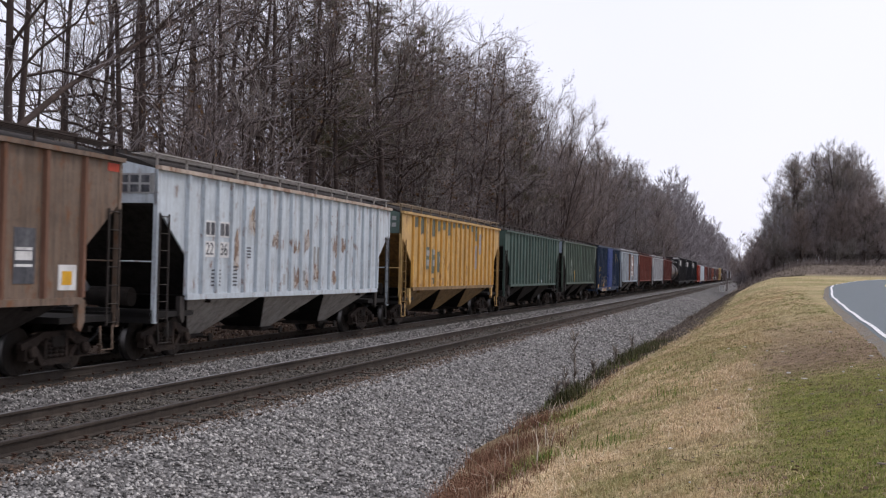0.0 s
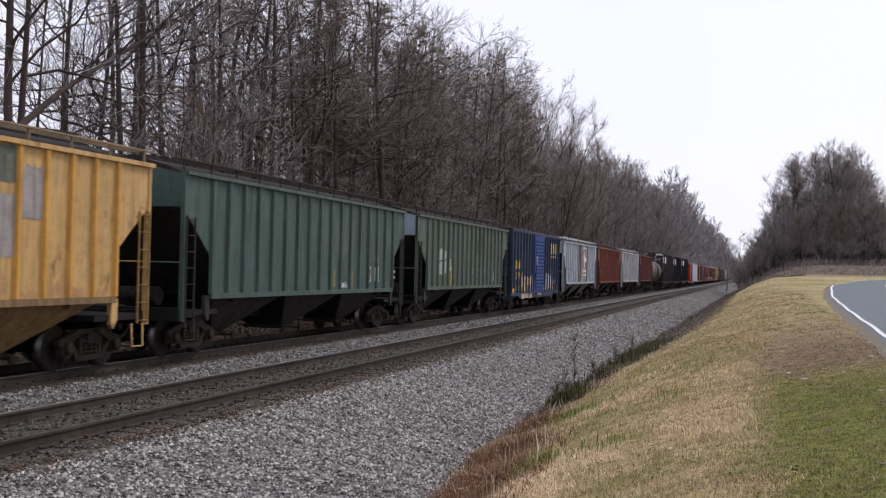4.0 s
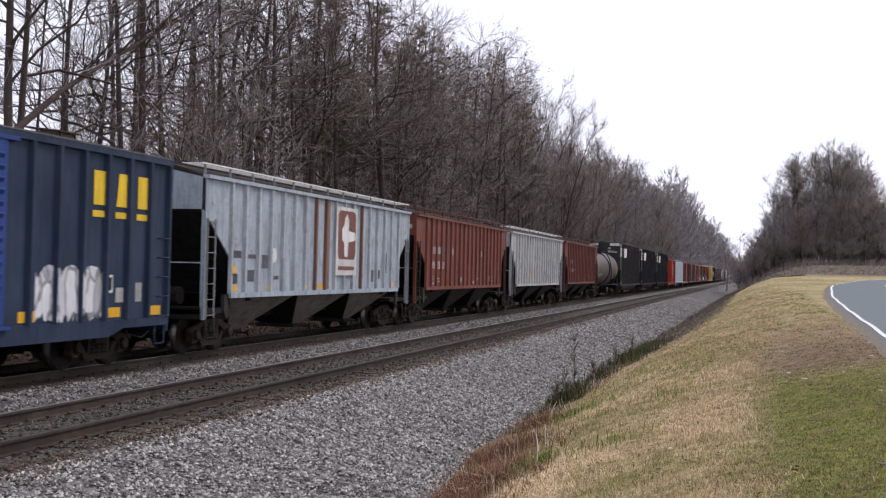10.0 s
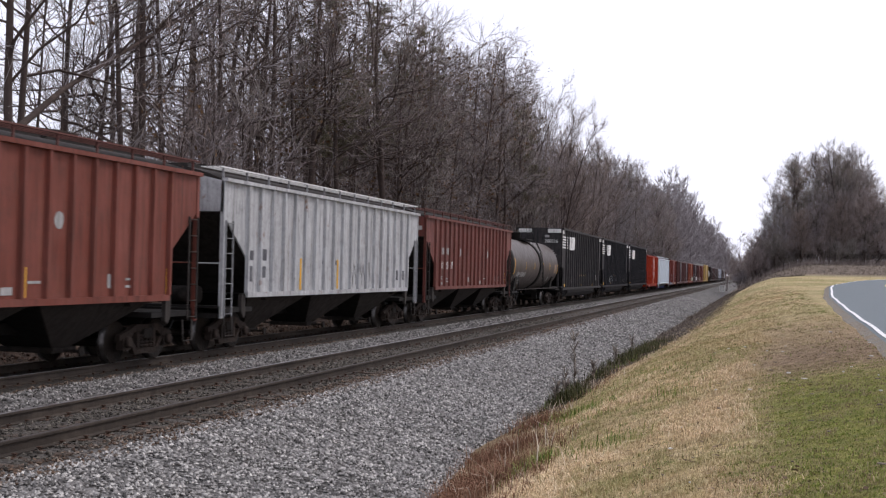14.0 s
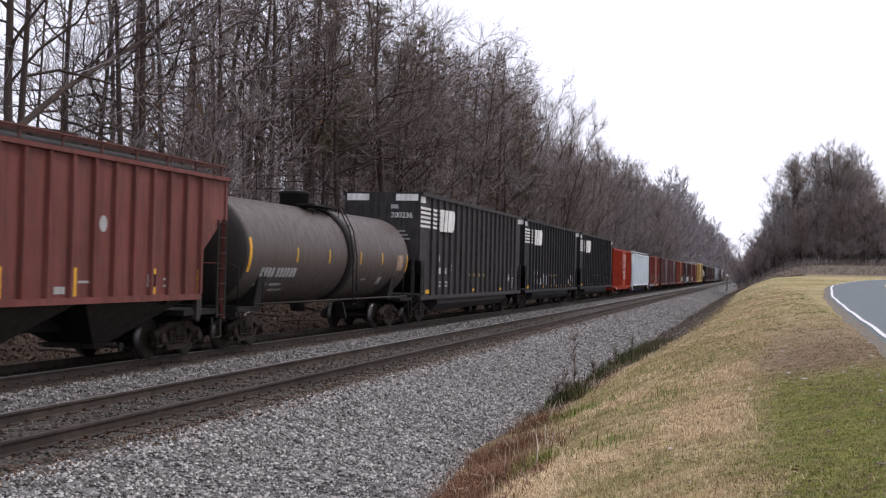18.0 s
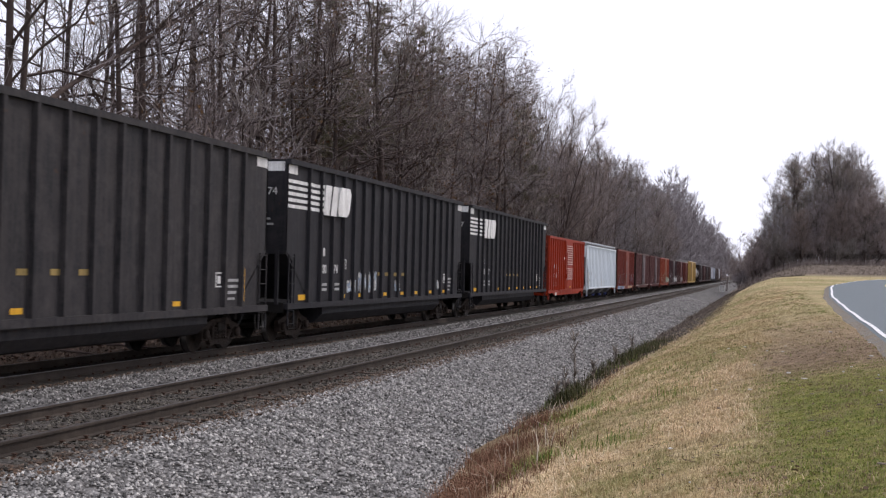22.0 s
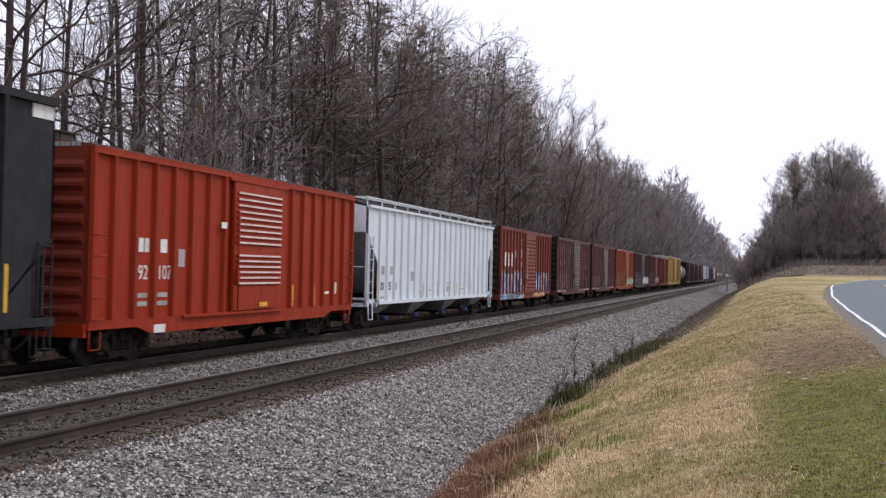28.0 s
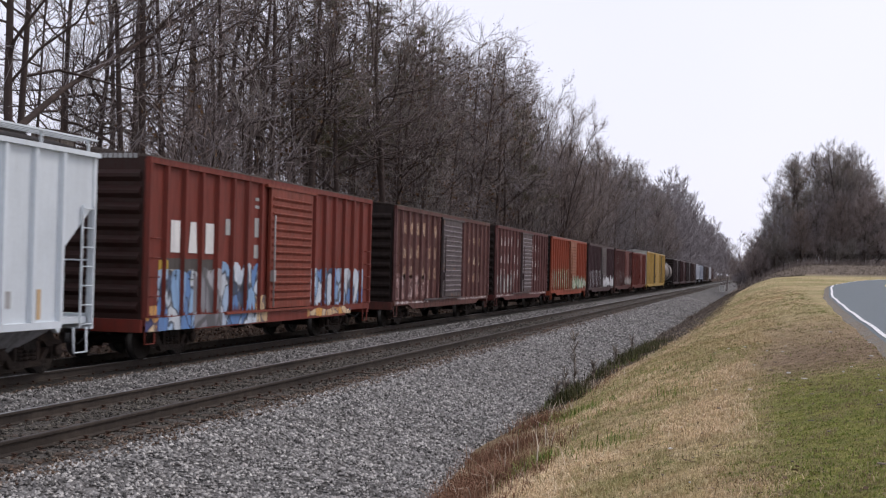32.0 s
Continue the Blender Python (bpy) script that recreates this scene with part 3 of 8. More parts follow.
def ragged(y0, y1, z0, z1, seed, x, step=0.22, bite=0.35, arch=None):
    """An uneven painted patch on a side plane; arch (pitch, phase) rounds its top like fat letters."""
    rng = random.Random(seed)
    k = max(3, int((y1 - y0) / step))
    top = [(y0 + (y1 - y0) * i / k, z1 - rng.random() ** 1.5 * (z1 - z0) * bite) for i in range(k + 1)]
    if arch:
        top = [(y, z1 - (z1 - z0) * bite * (1 - abs(math.sin(math.pi * (y + arch[1]) / arch[0])) ** 0.28) * (0.75 + 0.25 * math.sin(2.1 * y + arch[1])) - 0.02 * rng.random()) for y, _ in top]
    bot = [(y0 + (y1 - y0) * i / k, z0 + rng.random() ** 2 * (z1 - z0) * bite * 0.5) for i in range(k + 1)]
    vs = [(x, *p) for p in bot] + [(x, *p) for p in top] + [(x + 0.004, *p) for p in bot] + [(x + 0.004, *p) for p in top]
    n, fs = k + 1, []
    for i in range(k):
        fs.append((2 * n + i, 2 * n + i + 1, 3 * n + i + 1, 3 * n + i))
        fs.append((n + i, 3 * n + i, 3 * n + i + 1, n + i + 1))
        fs.append((i, i + 1, 2 * n + i + 1, 2 * n + i))
    return Shape().faces(vs, fs)


def sprayed(car, h, a, b, z0, z1, material, seed, label, doorway, lift=0.0, bite=0.4):
    """A sprayed patch over the panels, the side posts and the sill of a boxcar."""
    arch = (0.72 + 0.07 * (seed % 5), seed * 0.37 % 1.0)
    part("graffiti", ragged(a, b, z0, z1, seed, 1.504 + lift, 0.06, bite, arch), material, car, label)
    posts = [y for y in (-h + 0.85 + 0.865 * i for i in range(40)) if y < doorway[0] - 0.12] + [y for y in (h - 0.92 - 0.86 * i for i in range(40)) if y > doorway[1] + 0.12]
    for i, y in enumerate(posts):
        if a < y < b:
            part("graffiti", ragged(y - 0.043, y + 0.043, z0 + 0.02, z1, seed + 7 * i + 1, 1.5905 + lift * 0.3, 0.03, bite, arch), material, car, label)


def spray(name, cols, scale=2.2):
    """Spray paint: rounded fields of several colours with dark outlines and faded overspray."""
    m, n, l, b = shader(name, 0.5)
    warp = n.new("ShaderNodeTexNoise")
    warp.inputs["Scale"].default_value, warp.inputs["Detail"].default_value = scale * 0.9, 2
    v = coords(n, l, (1, 1, 0.62))
    l.new(v, warp.inputs["Vector"])
    bent = n.new("ShaderNodeVectorMath")
    bent.operation = "MULTIPLY_ADD"
    bent.inputs[1].default_value = (0.0, 0.7, 0.7)
    l.new(warp.outputs["Color"], bent.inputs[0])
    l.new(v, bent.inputs[2])
    cell, rim = n.new("ShaderNodeTexVoronoi"), n.new("ShaderNodeTexVoronoi")
    rim.feature = "DISTANCE_TO_EDGE"
    for q in (cell, rim):
        q.inputs["Scale"].default_value = scale
        l.new(bent.outputs[0], q.inputs["Vector"])
    tone = n.new("ShaderNodeSeparateColor")
    l.new(cell.outputs["Color"], tone.inputs[0])
    r = n.new("ShaderNodeValToRGB")
    r.color_ramp.interpolation = "CONSTANT"
    e = r.color_ramp.elements
    while len(e) < len(cols):
        e.new(0.5)
    for i, c in enumerate(cols):
        e[i].position, e[i].color = i / len(cols), (*c, 1)
    l.new(tone.outputs[0], r.inputs["Fac"])
    line = n.new("ShaderNodeMapRange")
    line.inputs["From Min"].default_value, line.inputs["From Max"].default_value = 0.075, 0.035
    l.new(rim.outputs["Distance"], line.inputs["Value"])
    dark = min(cols, key=sum)
    c = blend(n, l, times(n, l, grain(n, l, v, 1.4, 3), 0.35), r.outputs["Color"], cols[len(cols) // 2])
    c = blend(n, l, times(n, l, line.outputs[0], 0.85), c, tuple(x * 0.5 for x in dark))
    c = blend(n, l, times(n, l, grain(n, l, coords(n, l, (6, 6, 1)), 2), 0.35), c, (0.12, 0.1, 0.09))
    l.new(c, b.inputs["Base Color"])
    return m


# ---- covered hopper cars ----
# Slope sheets painted near black for the shade under the car ends.
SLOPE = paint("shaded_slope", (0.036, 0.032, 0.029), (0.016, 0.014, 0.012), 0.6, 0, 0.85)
# One near-black colour for the roof and hatches under the roof walk.
ROOFDARK = paint("dark_roof", (0.035, 0.03, 0.028), (0.02, 0.017, 0.015), 0.5, 0.1, 0.8)
# Bolster posts and steps: one colour darker than the body.
FOOTDARK = paint("dark_steps", (0.05, 0.044, 0.04), (0.02, 0.017, 0.015), 0.5, 0.1, 0.8)
# One dark colour for the ladders.
LADDER = paint("dark_ladder", (0.045, 0.038, 0.034), (0.03, 0.025, 0.022), 0.4, 0, 0.8)


def covered_hopper(length, label, colour, spec):
    """Three-bay (or four-bay) covered hopper with sloping ends, outside posts, roof walk and ladders."""
    h = length / 2
    W, EAVE, SILL = 1.56, 4.2, 1.45
    name = spec["name"]
    body = paint("paint_" + name, colour, amount=spec.get("dirt", 0.35), rust=spec.get("rust", 0.0), fade=spec.get("fade", 0.12))
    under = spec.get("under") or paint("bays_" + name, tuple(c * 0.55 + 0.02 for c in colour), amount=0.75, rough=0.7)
    postm = spec.get("post") or body
    roofm = spec.get("roof") or ROOFDARK
    walkm = spec.get("walk") or body
    car = root("hopper_car", label, "freight car", "cars of the freight train")
    cut_top, cut_low, inset = spec.get("cut", (3.42, 2.35, 1.42))
    sill = spec.get("sill", SILL)
    edge = [(-h, EAVE), (-h, cut_top), (-h + inset, cut_low), (-h + inset, sill), (h - inset, sill), (h - inset, cut_low), (h, cut_top), (h, EAVE)]
    for q in (-1, 1):
        part("side_panel", Shape().prism(edge, "x", min(q * W, q * (W - 0.04)), max(q * W, q * (W - 0.04))), body, car)
        part("top_chord", Shape().box(min(q * 1.5, q * 1.66), max(q * 1.5, q * 1.66), -h, h, EAVE, EAVE + 0.09), spec.get("chord") or body, car)
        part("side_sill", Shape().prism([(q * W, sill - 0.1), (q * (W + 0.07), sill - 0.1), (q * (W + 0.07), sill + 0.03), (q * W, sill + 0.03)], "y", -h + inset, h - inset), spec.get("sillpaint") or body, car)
    # outside posts
    posts = spec.get("posts", 17)
    tall = Shape().prism([(W, -0.07), (W + 0.078, -0.045), (W + 0.078, 0.045), (W, 0.07)], "z", sill + 0.03, EAVE).mesh("post", postm)
    rusty = tall.copy()
    rusty.materials[0] = RUSTY
    for i in range(posts):
        y = -h + inset + (2 * h - 2 * inset) * i / (posts - 1)
        part("post", rusty if i in spec.get("rusty", ()) else tall, None, car, "rusty post" if i in spec.get("rusty", ()) else "", (0, y, 0))
        o = part("post", tall, None, car, "", (0, y, 0))
        o.rotation_euler.z = math.pi
        o.location = (0, y, 0)
    # roof and roof walk
    part("roof", Shape().prism([(-1.6, EAVE + 0.02), (1.6, EAVE + 0.02), (1.15, EAVE + 0.2), (0.5, EAVE + 0.38), (-0.5, EAVE + 0.38), (-1.15, EAVE + 0.2)], "y", -h + 0.02, h - 0.02), roofm, car)
    hatch = Shape().box(-0.32, 0.32, -0.9, 0.9, EAVE + 0.38, EAVE + 0.5).box(-0.37, 0.37, -0.05, 0.05, EAVE + 0.5, EAVE + 0.54).box(-0.37, 0.37, -0.6, -0.54, EAVE + 0.5, EAVE + 0.53).box(-0.37, 0.37, 0.54, 0.6, EAVE + 0.5, EAVE + 0.53).mesh("hatch", roofm)
    for i in range(8):
        part("hatch", hatch, None, car, "", (0, -h + 1.4 + (2 * h - 2.8) * i / 7, 0))
    for q in (-1, 1):
        x = q * 1.24
        board = Shape()
        for k in range(4):
            board.box(x - 0.26 + k * 0.14, x - 0.2 + k * 0.14, -h - 0.1, h + 0.1, EAVE + 0.345, EAVE + 0.37)
        part("roof_walk", board, walkm, car)
        bracket = Shape().box(x + q * 0.22 - 0.02, x + q * 0.22 + 0.02, -0.02, 0.02, EAVE + 0.06, EAVE + 0.35).mesh("walk_bracket", spec.get("bracket") or walkm)
        for i in range(13):
            part("walk_bracket", bracket, None, car, "", (0, -h + 0.15 + (2 * h - 0.3) * i / 12, 0))
        part("walk_edge", Shape().box(x + q * 0.26 - 0.02, x + q * 0.26 + 0.02, -h - 0.1, h + 0.1, EAVE + 0.34, EAVE + 0.375), walkm, car)
    # ends
    for q in (-1, 1):
        part("end_panel", Shape().prism([(-1.54, cut_top + 0.05), (1.54, cut_top + 0.05), (1.54, EAVE + 0.02), (0.5, EAVE + 0.24), (-0.5, EAVE + 0.24), (-1.54, EAVE + 0.02)], "y", min(q * h, q * (h - 0.05)), max(q * h, q * (h - 0.05))), spec.get("end") or body, car)
        y0, y1 = q * (h - 0.06), q * (h - 2.9)
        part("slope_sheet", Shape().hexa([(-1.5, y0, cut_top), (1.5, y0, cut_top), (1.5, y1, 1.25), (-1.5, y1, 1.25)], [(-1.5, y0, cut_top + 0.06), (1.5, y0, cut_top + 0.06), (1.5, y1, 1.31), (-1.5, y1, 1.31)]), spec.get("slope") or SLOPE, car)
        part("end_platform", Shape().box(-1.5, 1.5, min(q * h, q * (h - 2.0)), max(q * h, q * (h - 2.0)), 0.98, 1.1).box(-1.52, 1.52, min(q * h, q * (h - 0.12)), max(q * h, q * (h - 0.12)), 0.86, 1.16).box(-0.35, 0.35, min(q * h, q * (h - 3.2)), max(q * h, q * (h - 3.2)), 0.75, 1.0), body if spec.get("lightend") else BLACK, car)
        for s in (-1, 1):
            part("corner_post", Shape().box(s * 1.53 - 0.05, s * 1.53 + 0.05, q * (h - 0.06) - 0.06, q * (h - 0.06) + 0.06, 0.86, EAVE), body, car)
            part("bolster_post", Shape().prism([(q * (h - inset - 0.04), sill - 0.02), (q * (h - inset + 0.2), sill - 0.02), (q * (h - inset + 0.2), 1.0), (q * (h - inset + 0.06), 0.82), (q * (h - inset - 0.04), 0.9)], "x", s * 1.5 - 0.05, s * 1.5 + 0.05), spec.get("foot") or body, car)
            part("ladder", ladder(s * 1.6, q * (h - 0.3), 0.9, 3.25, rungs=6), body if spec.get("lightend") else spec.get("ladder", LADDER), car)
            if s < 0:
                part("end_ladder", ladder(s * 1.2, q * (h + 0.07), 0.9, EAVE, "x"), body if spec.get("lightend") else BLACK, car)
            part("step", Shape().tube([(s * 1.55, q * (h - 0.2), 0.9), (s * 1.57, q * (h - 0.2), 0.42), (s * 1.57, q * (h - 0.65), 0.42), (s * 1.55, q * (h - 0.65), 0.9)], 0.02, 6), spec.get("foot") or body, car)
        part("hand_rail", Shape().tube([(-1.5, q * (h - 0.02), 2.2), (1.5, q * (h - 0.02), 2.2)], 0.018, 6), body, car)
    part("centre_sill", Shape().box(-0.2, 0.2, -h, h, 0.72, 0.95), BLACK, car)
    # discharge bays
    bays = spec.get("bays", 3)
    room = 2 * (h - inset - 0.25)
    for i in range(bays):
        c = -room / 2 + room * (i + 0.5) / bays
        w = room / bays / 2
        lowz, foot = 0.42, 0.32
        if bays == 4:
            c = -room / 2 + 0.6 + (room - 1.2) * i / 3
            w, foot = 1.35, 0.28
            if i in (0, 3):
                c *= 0.97
        wide = 0.52 if bays == 3 else 0.92
        # Three-bay cores are painted black for the shade between bays; outer sheets lighter.
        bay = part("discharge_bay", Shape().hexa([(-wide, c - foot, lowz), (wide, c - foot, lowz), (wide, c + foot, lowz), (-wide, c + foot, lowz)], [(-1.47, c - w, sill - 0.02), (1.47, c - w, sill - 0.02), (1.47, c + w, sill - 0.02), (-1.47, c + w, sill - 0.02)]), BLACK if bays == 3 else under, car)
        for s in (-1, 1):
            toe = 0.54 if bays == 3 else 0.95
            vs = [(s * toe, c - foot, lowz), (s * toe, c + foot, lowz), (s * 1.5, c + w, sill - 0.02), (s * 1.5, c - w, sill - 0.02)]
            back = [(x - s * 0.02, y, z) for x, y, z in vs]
            part("outer_sheet", Shape().hexa(vs, back), under, bay, "dusty outer sheet, lighter than the shaded bay behind")
        part("outlet_gate", Shape().box(-0.62, 0.62, c - 0.42, c + 0.42, 0.32, 0.43).tube([(-1.0, c, 0.36), (1.0, c, 0.36)], 0.03, 6).disc_stack([(0, 0.1), (0.05, 0.1)], "x", (0.98, c, 0.36), 10), STEEL, car)
    if bays == 4:
        part("floor_hopper", Shape().prism([(-1.5, sill - 0.01), (1.5, sill - 0.01), (0.85, 0.95), (-0.85, 0.95)], "y", -room / 2, room / 2), BLACK, car)
    # brake gear on the leading end
    part("brake_wheel", Shape().disc_stack([(-0.03, 0.28), (0.0, 0.28), (0.0, 0.24), (-0.03, 0.24)], "y", (-0.7, -h - 0.12, 2.5), 16).tube([(-0.7, -h, 2.5), (-0.7, -h - 0.14, 2.5)], 0.03, 6).tube([(-0.95, -h - 0.12, 2.5), (-0.45, -h - 0.12, 2.5)], 0.015, 5), STEEL, car)
    part("brake_cylinder", Shape().disc_stack([(-0.35, 0.16), (0.35, 0.16)], "y", (-0.5, -h + 1.1, 1.35), 12).disc_stack([(-0.5, 0.22), (0.5, 0.22)], "x", (0.1, -h + 0.75, 1.4), 12), STEEL, car)
    underbits(car, h, 0.2, h - 1.45)
    return car, h


FACE = 1.564      # the painted side of a hopper car
PROUD = 1.64      # the outer face of its posts


def block_letters(x, y, z, count, w, hgt, pitch, material, car):
    """Plain upright blocks in the place of a company's letters."""
    for i in range(count):
        a = y + i * pitch
        top = (0.16, 0.7) if i % 2 else (0.0, 0.86)
        part("company_mark", Shape().prism([(a, z), (a + w * 0.86, z), (a + w * top[1], z + hgt), (a + w * top[0], z + hgt)], "x", x, x + 0.008), material, car, "plain painted block")


def number(text, x, y, z, size, material, car, end=False):
    """Stencilled digits, one part each, reading along +y, or along +x on a car's end."""
    for i, ch in enumerate(text):
        step = 0.5 * size * i
        o = part("digit", words(ch, size, material), None, car, "", (x + step, y, z) if end else (x, y + step, z))
        if end:
            o.rotation_euler.z = -math.pi / 2


def reflectors(car, x, ys, z, material=YELLOW, w=0.12, h=0.5):
    for y in ys:
        part("reflector", Shape().box(x, x + 0.006, y, y + w, z, z + h), material, car, "yellow reflective strip")


# ---- boxcars ----
def ribbed_end(h, W, z0, z1, q, material, car, ribs=9):
    part("end_wall", Shape().box(-W, W, min(q * h, q * (h - 0.06)), max(q * h, q * (h - 0.06)), z0, z1), material, car)
    step = (z1 - z0 - 0.35) / ribs
    for i in range(ribs):
        z = z0 + 0.15 + step * (i + 0.5)
        y0, y1 = q * h, q * (h + 0.09)
        part("end_rib", Shape().hexa([(-W + 0.12, y0, z - step * 0.36), (W - 0.12, y0, z - step * 0.36), (W - 0.12, y1, z - step * 0.1), (-W + 0.12, y1, z - step * 0.1)][::1], [(-W + 0.12, y0, z + step * 0.36), (W - 0.12, y0, z + step * 0.36), (W - 0.12, y1, z + step * 0.1), (-W + 0.12, y1, z + step * 0.1)]), material, car)


# Grime and the shade between coupled cars, both put into this end colour.
SHADED_END = paint("grimy_shaded_end", (0.026, 0.017, 0.014), (0.014, 0.012, 0.011), 0.5, 0, 0.75)


def boxcar(length, label, colour, spec):
    """Outside-post boxcar with a sliding door, ribbed ends and a shallow ridged roof."""
    h, W = length / 2, 1.5
    Z0, Z1 = spec.get("floor", 0.98), spec.get("eave", 4.42)
    name = spec["name"]
    body = paint("paint_" + name, colour, amount=spec.get("dirt", 0.35), rust=spec.get("rust", 0.0), fade=spec.get("fade", 0.12))
    doorm = paint("door_" + name, spec.get("door", colour), amount=spec.get("dirt", 0.35), rust=spec.get("rust", 0.0))
    endm = spec.get("end") or SHADED_END
    car = root("boxcar", label, "freight car", "cars of the freight train")
    d0, d1 = spec["doorway"]
    for q in (-1, 1):
        a, b = min(q * W, q * (W - 0.05)), max(q * W, q * (W - 0.05))
        part("side_wall", Shape().box(a, b, -h, h, Z0, Z1), body, car)
        # side sill, deeper between the bogies
        part("side_sill", Shape().prism([(-h, Z0 + 0.02), (-h, Z0 - 0.16), (-h + 1.9, Z0 - 0.16), (-h + 2.5, Z0 - 0.32), (h - 2.5, Z0 - 0.32), (h - 1.9, Z0 - 0.16), (h, Z0 - 0.16), (h, Z0 + 0.02)], "x", min(q * (W - 0.02), q * (W + 0.05)), max(q * (W - 0.02), q * (W + 0.05))), body, car)
        part("top_plate", Shape().box(min(q * (W - 0.02), q * (W + 0.09)), max(q * (W - 0.02), q * (W + 0.09)), -h, h, Z1 - 0.1, Z1 + 0.03), body, car)
    rib = Shape().prism([(W, -0.08), (W + 0.09, -0.045), (W + 0.09, 0.045), (W, 0.08)], "z", Z0 + 0.02, Z1 - 0.1).mesh("side_post", spec.get("post") or body)
    left, right = spec.get("ribs", (7, 6))
    ys = [-h + 0.07, h - 0.07] + [y for y in (-h + 0.85 + 0.865 * i for i in range(40)) if y < d0 - 0.12] + [y for y in (h - 0.92 - 0.86 * i for i in range(40)) if y > d1 + 0.12]
    for y in ys:
        part("side_post", rib, None, car, "", (0, y, 0))
        o = part("side_post", rib, None, car, "", (0, -y, 0))
        o.rotation_euler.z = math.pi
    for q in (-1, 1):
        # the sliding door with its pressed ribs, tracks and locking bar
        dr = part("door", Shape().box(min(q * (W + 0.04), q * (W + 0.12)), max(q * (W + 0.04), q * (W + 0.12)), q * d0 if q > 0 else -d1, q * d1 if q > 0 else -d0, Z0 + 0.06, Z1 - 0.16), doorm, car)
        lo, hi = (d0, d1) if q > 0 else (-d1, -d0)
        k = spec.get("door_ribs", 14)
        for z in spec.get("rib_rows") or [Z0 + 0.32 + (Z1 - Z0 - 0.75) * i / (k - 1) for i in range(k)]:
            x0, x1 = q * (W + 0.12), q * (W + 0.165)
            part("door_rib", Shape().hexa([(x0, lo + 0.1, z - 0.075), (x0, hi - 0.1, z - 0.075), (x1, hi - 0.14, z - 0.01), (x1, lo + 0.14, z - 0.01)], [(x0, lo + 0.1, z + 0.03), (x0, hi - 0.1, z + 0.03), (x1, hi - 0.14, z + 0.012), (x1, lo + 0.14, z + 0.012)]), spec.get("ribpaint") or doorm, dr)
            if spec.get("ribedge"):
                part("rib_edge", Shape().box(x1 - 0.004, x1 + 0.004, lo + 0.14, hi - 0.14, z - 0.032, z + 0.016), spec["ribedge"], dr)
        part("lock_bar", Shape().tube([(q * (W + 0.2), lo + 0.12, Z0 + 0.1), (q * (W + 0.2), lo + 0.12, Z1 - 0.9)], 0.022, 6).box(min(q * (W + 0.12), q * (W + 0.22)), max(q * (W + 0.12), q * (W + 0.22)), lo + 0.06, lo + 0.2, 1.75, 2.05), GREYMARK if spec.get("palebar") else doorm, dr)
        part("door_track", Shape().box(min(q * W, q * (W + 0.13)), max(q * W, q * (W + 0.13)), d0 - 2.6 if q > 0 else -d1 - 0.2, d1 + 0.2 if q > 0 else -d0 + 2.6, Z0 - 0.03, Z0 + 0.03), doorm, car)
        part("door_track", Shape().box(min(q * W, q * (W + 0.15)), max(q * W, q * (W + 0.15)), lo - 0.3, hi + 0.3, Z1 - 0.17, Z1 - 0.09), doorm, car)
    roofm = spec.get("roof") or speckle("roof_" + name, [(0.1, 0.085, 0.075), (0.17, 0.15, 0.135), (0.08, 0.06, 0.05)], 3, 0.7, 0.2)
    part("roof", Shape().prism([(-W - 0.1, Z1 + 0.03), (W + 0.1, Z1 + 0.03), (W + 0.1, Z1 + 0.06), (0, Z1 + 0.24), (-W - 0.1, Z1 + 0.06)], "y", -h, h), roofm, car)
    roof_rib = Shape().prism([(-W - 0.05, Z1 + 0.06), (W + 0.05, Z1 + 0.06), (0, Z1 + 0.275)], "y", -0.04, 0.04).mesh("roof_rib", roofm)
    for i in range(14):
        part("roof_rib", roof_rib, None, car, "", (0, -h + 0.4 + (2 * h - 0.8) * i / 13, 0))
    for q in (-1, 1):
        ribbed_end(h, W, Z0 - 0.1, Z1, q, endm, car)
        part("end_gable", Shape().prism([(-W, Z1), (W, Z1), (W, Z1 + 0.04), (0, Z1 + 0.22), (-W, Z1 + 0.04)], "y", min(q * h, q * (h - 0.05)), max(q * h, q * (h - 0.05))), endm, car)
        part("end_sill", Shape().box(-W, W, min(q * h, q * (h + 0.1)), max(q * h, q * (h + 0.1)), Z0 - 0.3, Z0 - 0.02), body, car)
        for s in (-1, 1):
            g = Shape()
            for i in range(5):
                z = Z0 + 0.05 + i * 0.42
                iron = g if s < 0 else Shape()
                iron.tube([(s * (W + 0.02), q * (h - 0.08), z), (s * (W + 0.1), q * (h - 0.08), z), (s * (W + 0.1), q * (h - 0.52), z), (s * (W + 0.02), q * (h - 0.52), z)], 0.014, 4)
                if s > 0:
                    part("grab_iron", iron, body, car)
            if s < 0:
                part("grab_iron", g, body, car)
            part("step", Shape().tube([(s * W, q * (h - 0.1), Z0 - 0.14), (s * W, q * (h - 0.1), 0.42), (s * W, q * (h - 0.52), 0.42), (s * W, q * (h - 0.52), Z0 - 0.14)], 0.02, 6), body, car)
    part("centre_sill", Shape().box(-0.25, 0.25, -h, h, 0.62, 0.95).box(-1.3, 1.3, -h + 0.1, h - 0.1, 0.9, 1.0), BLACK, car)
    part("brake_tank", Shape().disc_stack([(-0.6, 0.2), (0.6, 0.2)], "y", (0.75, 0.9, 0.62), 12), STEEL, car)
    part("brake_cylinder", Shape().disc_stack([(-0.3, 0.15), (0.3, 0.15)], "y", (0.8, -1.2, 0.65), 12), STEEL, car)
    underbits(car, h, 0.35, h - 2.1)
    return car, h


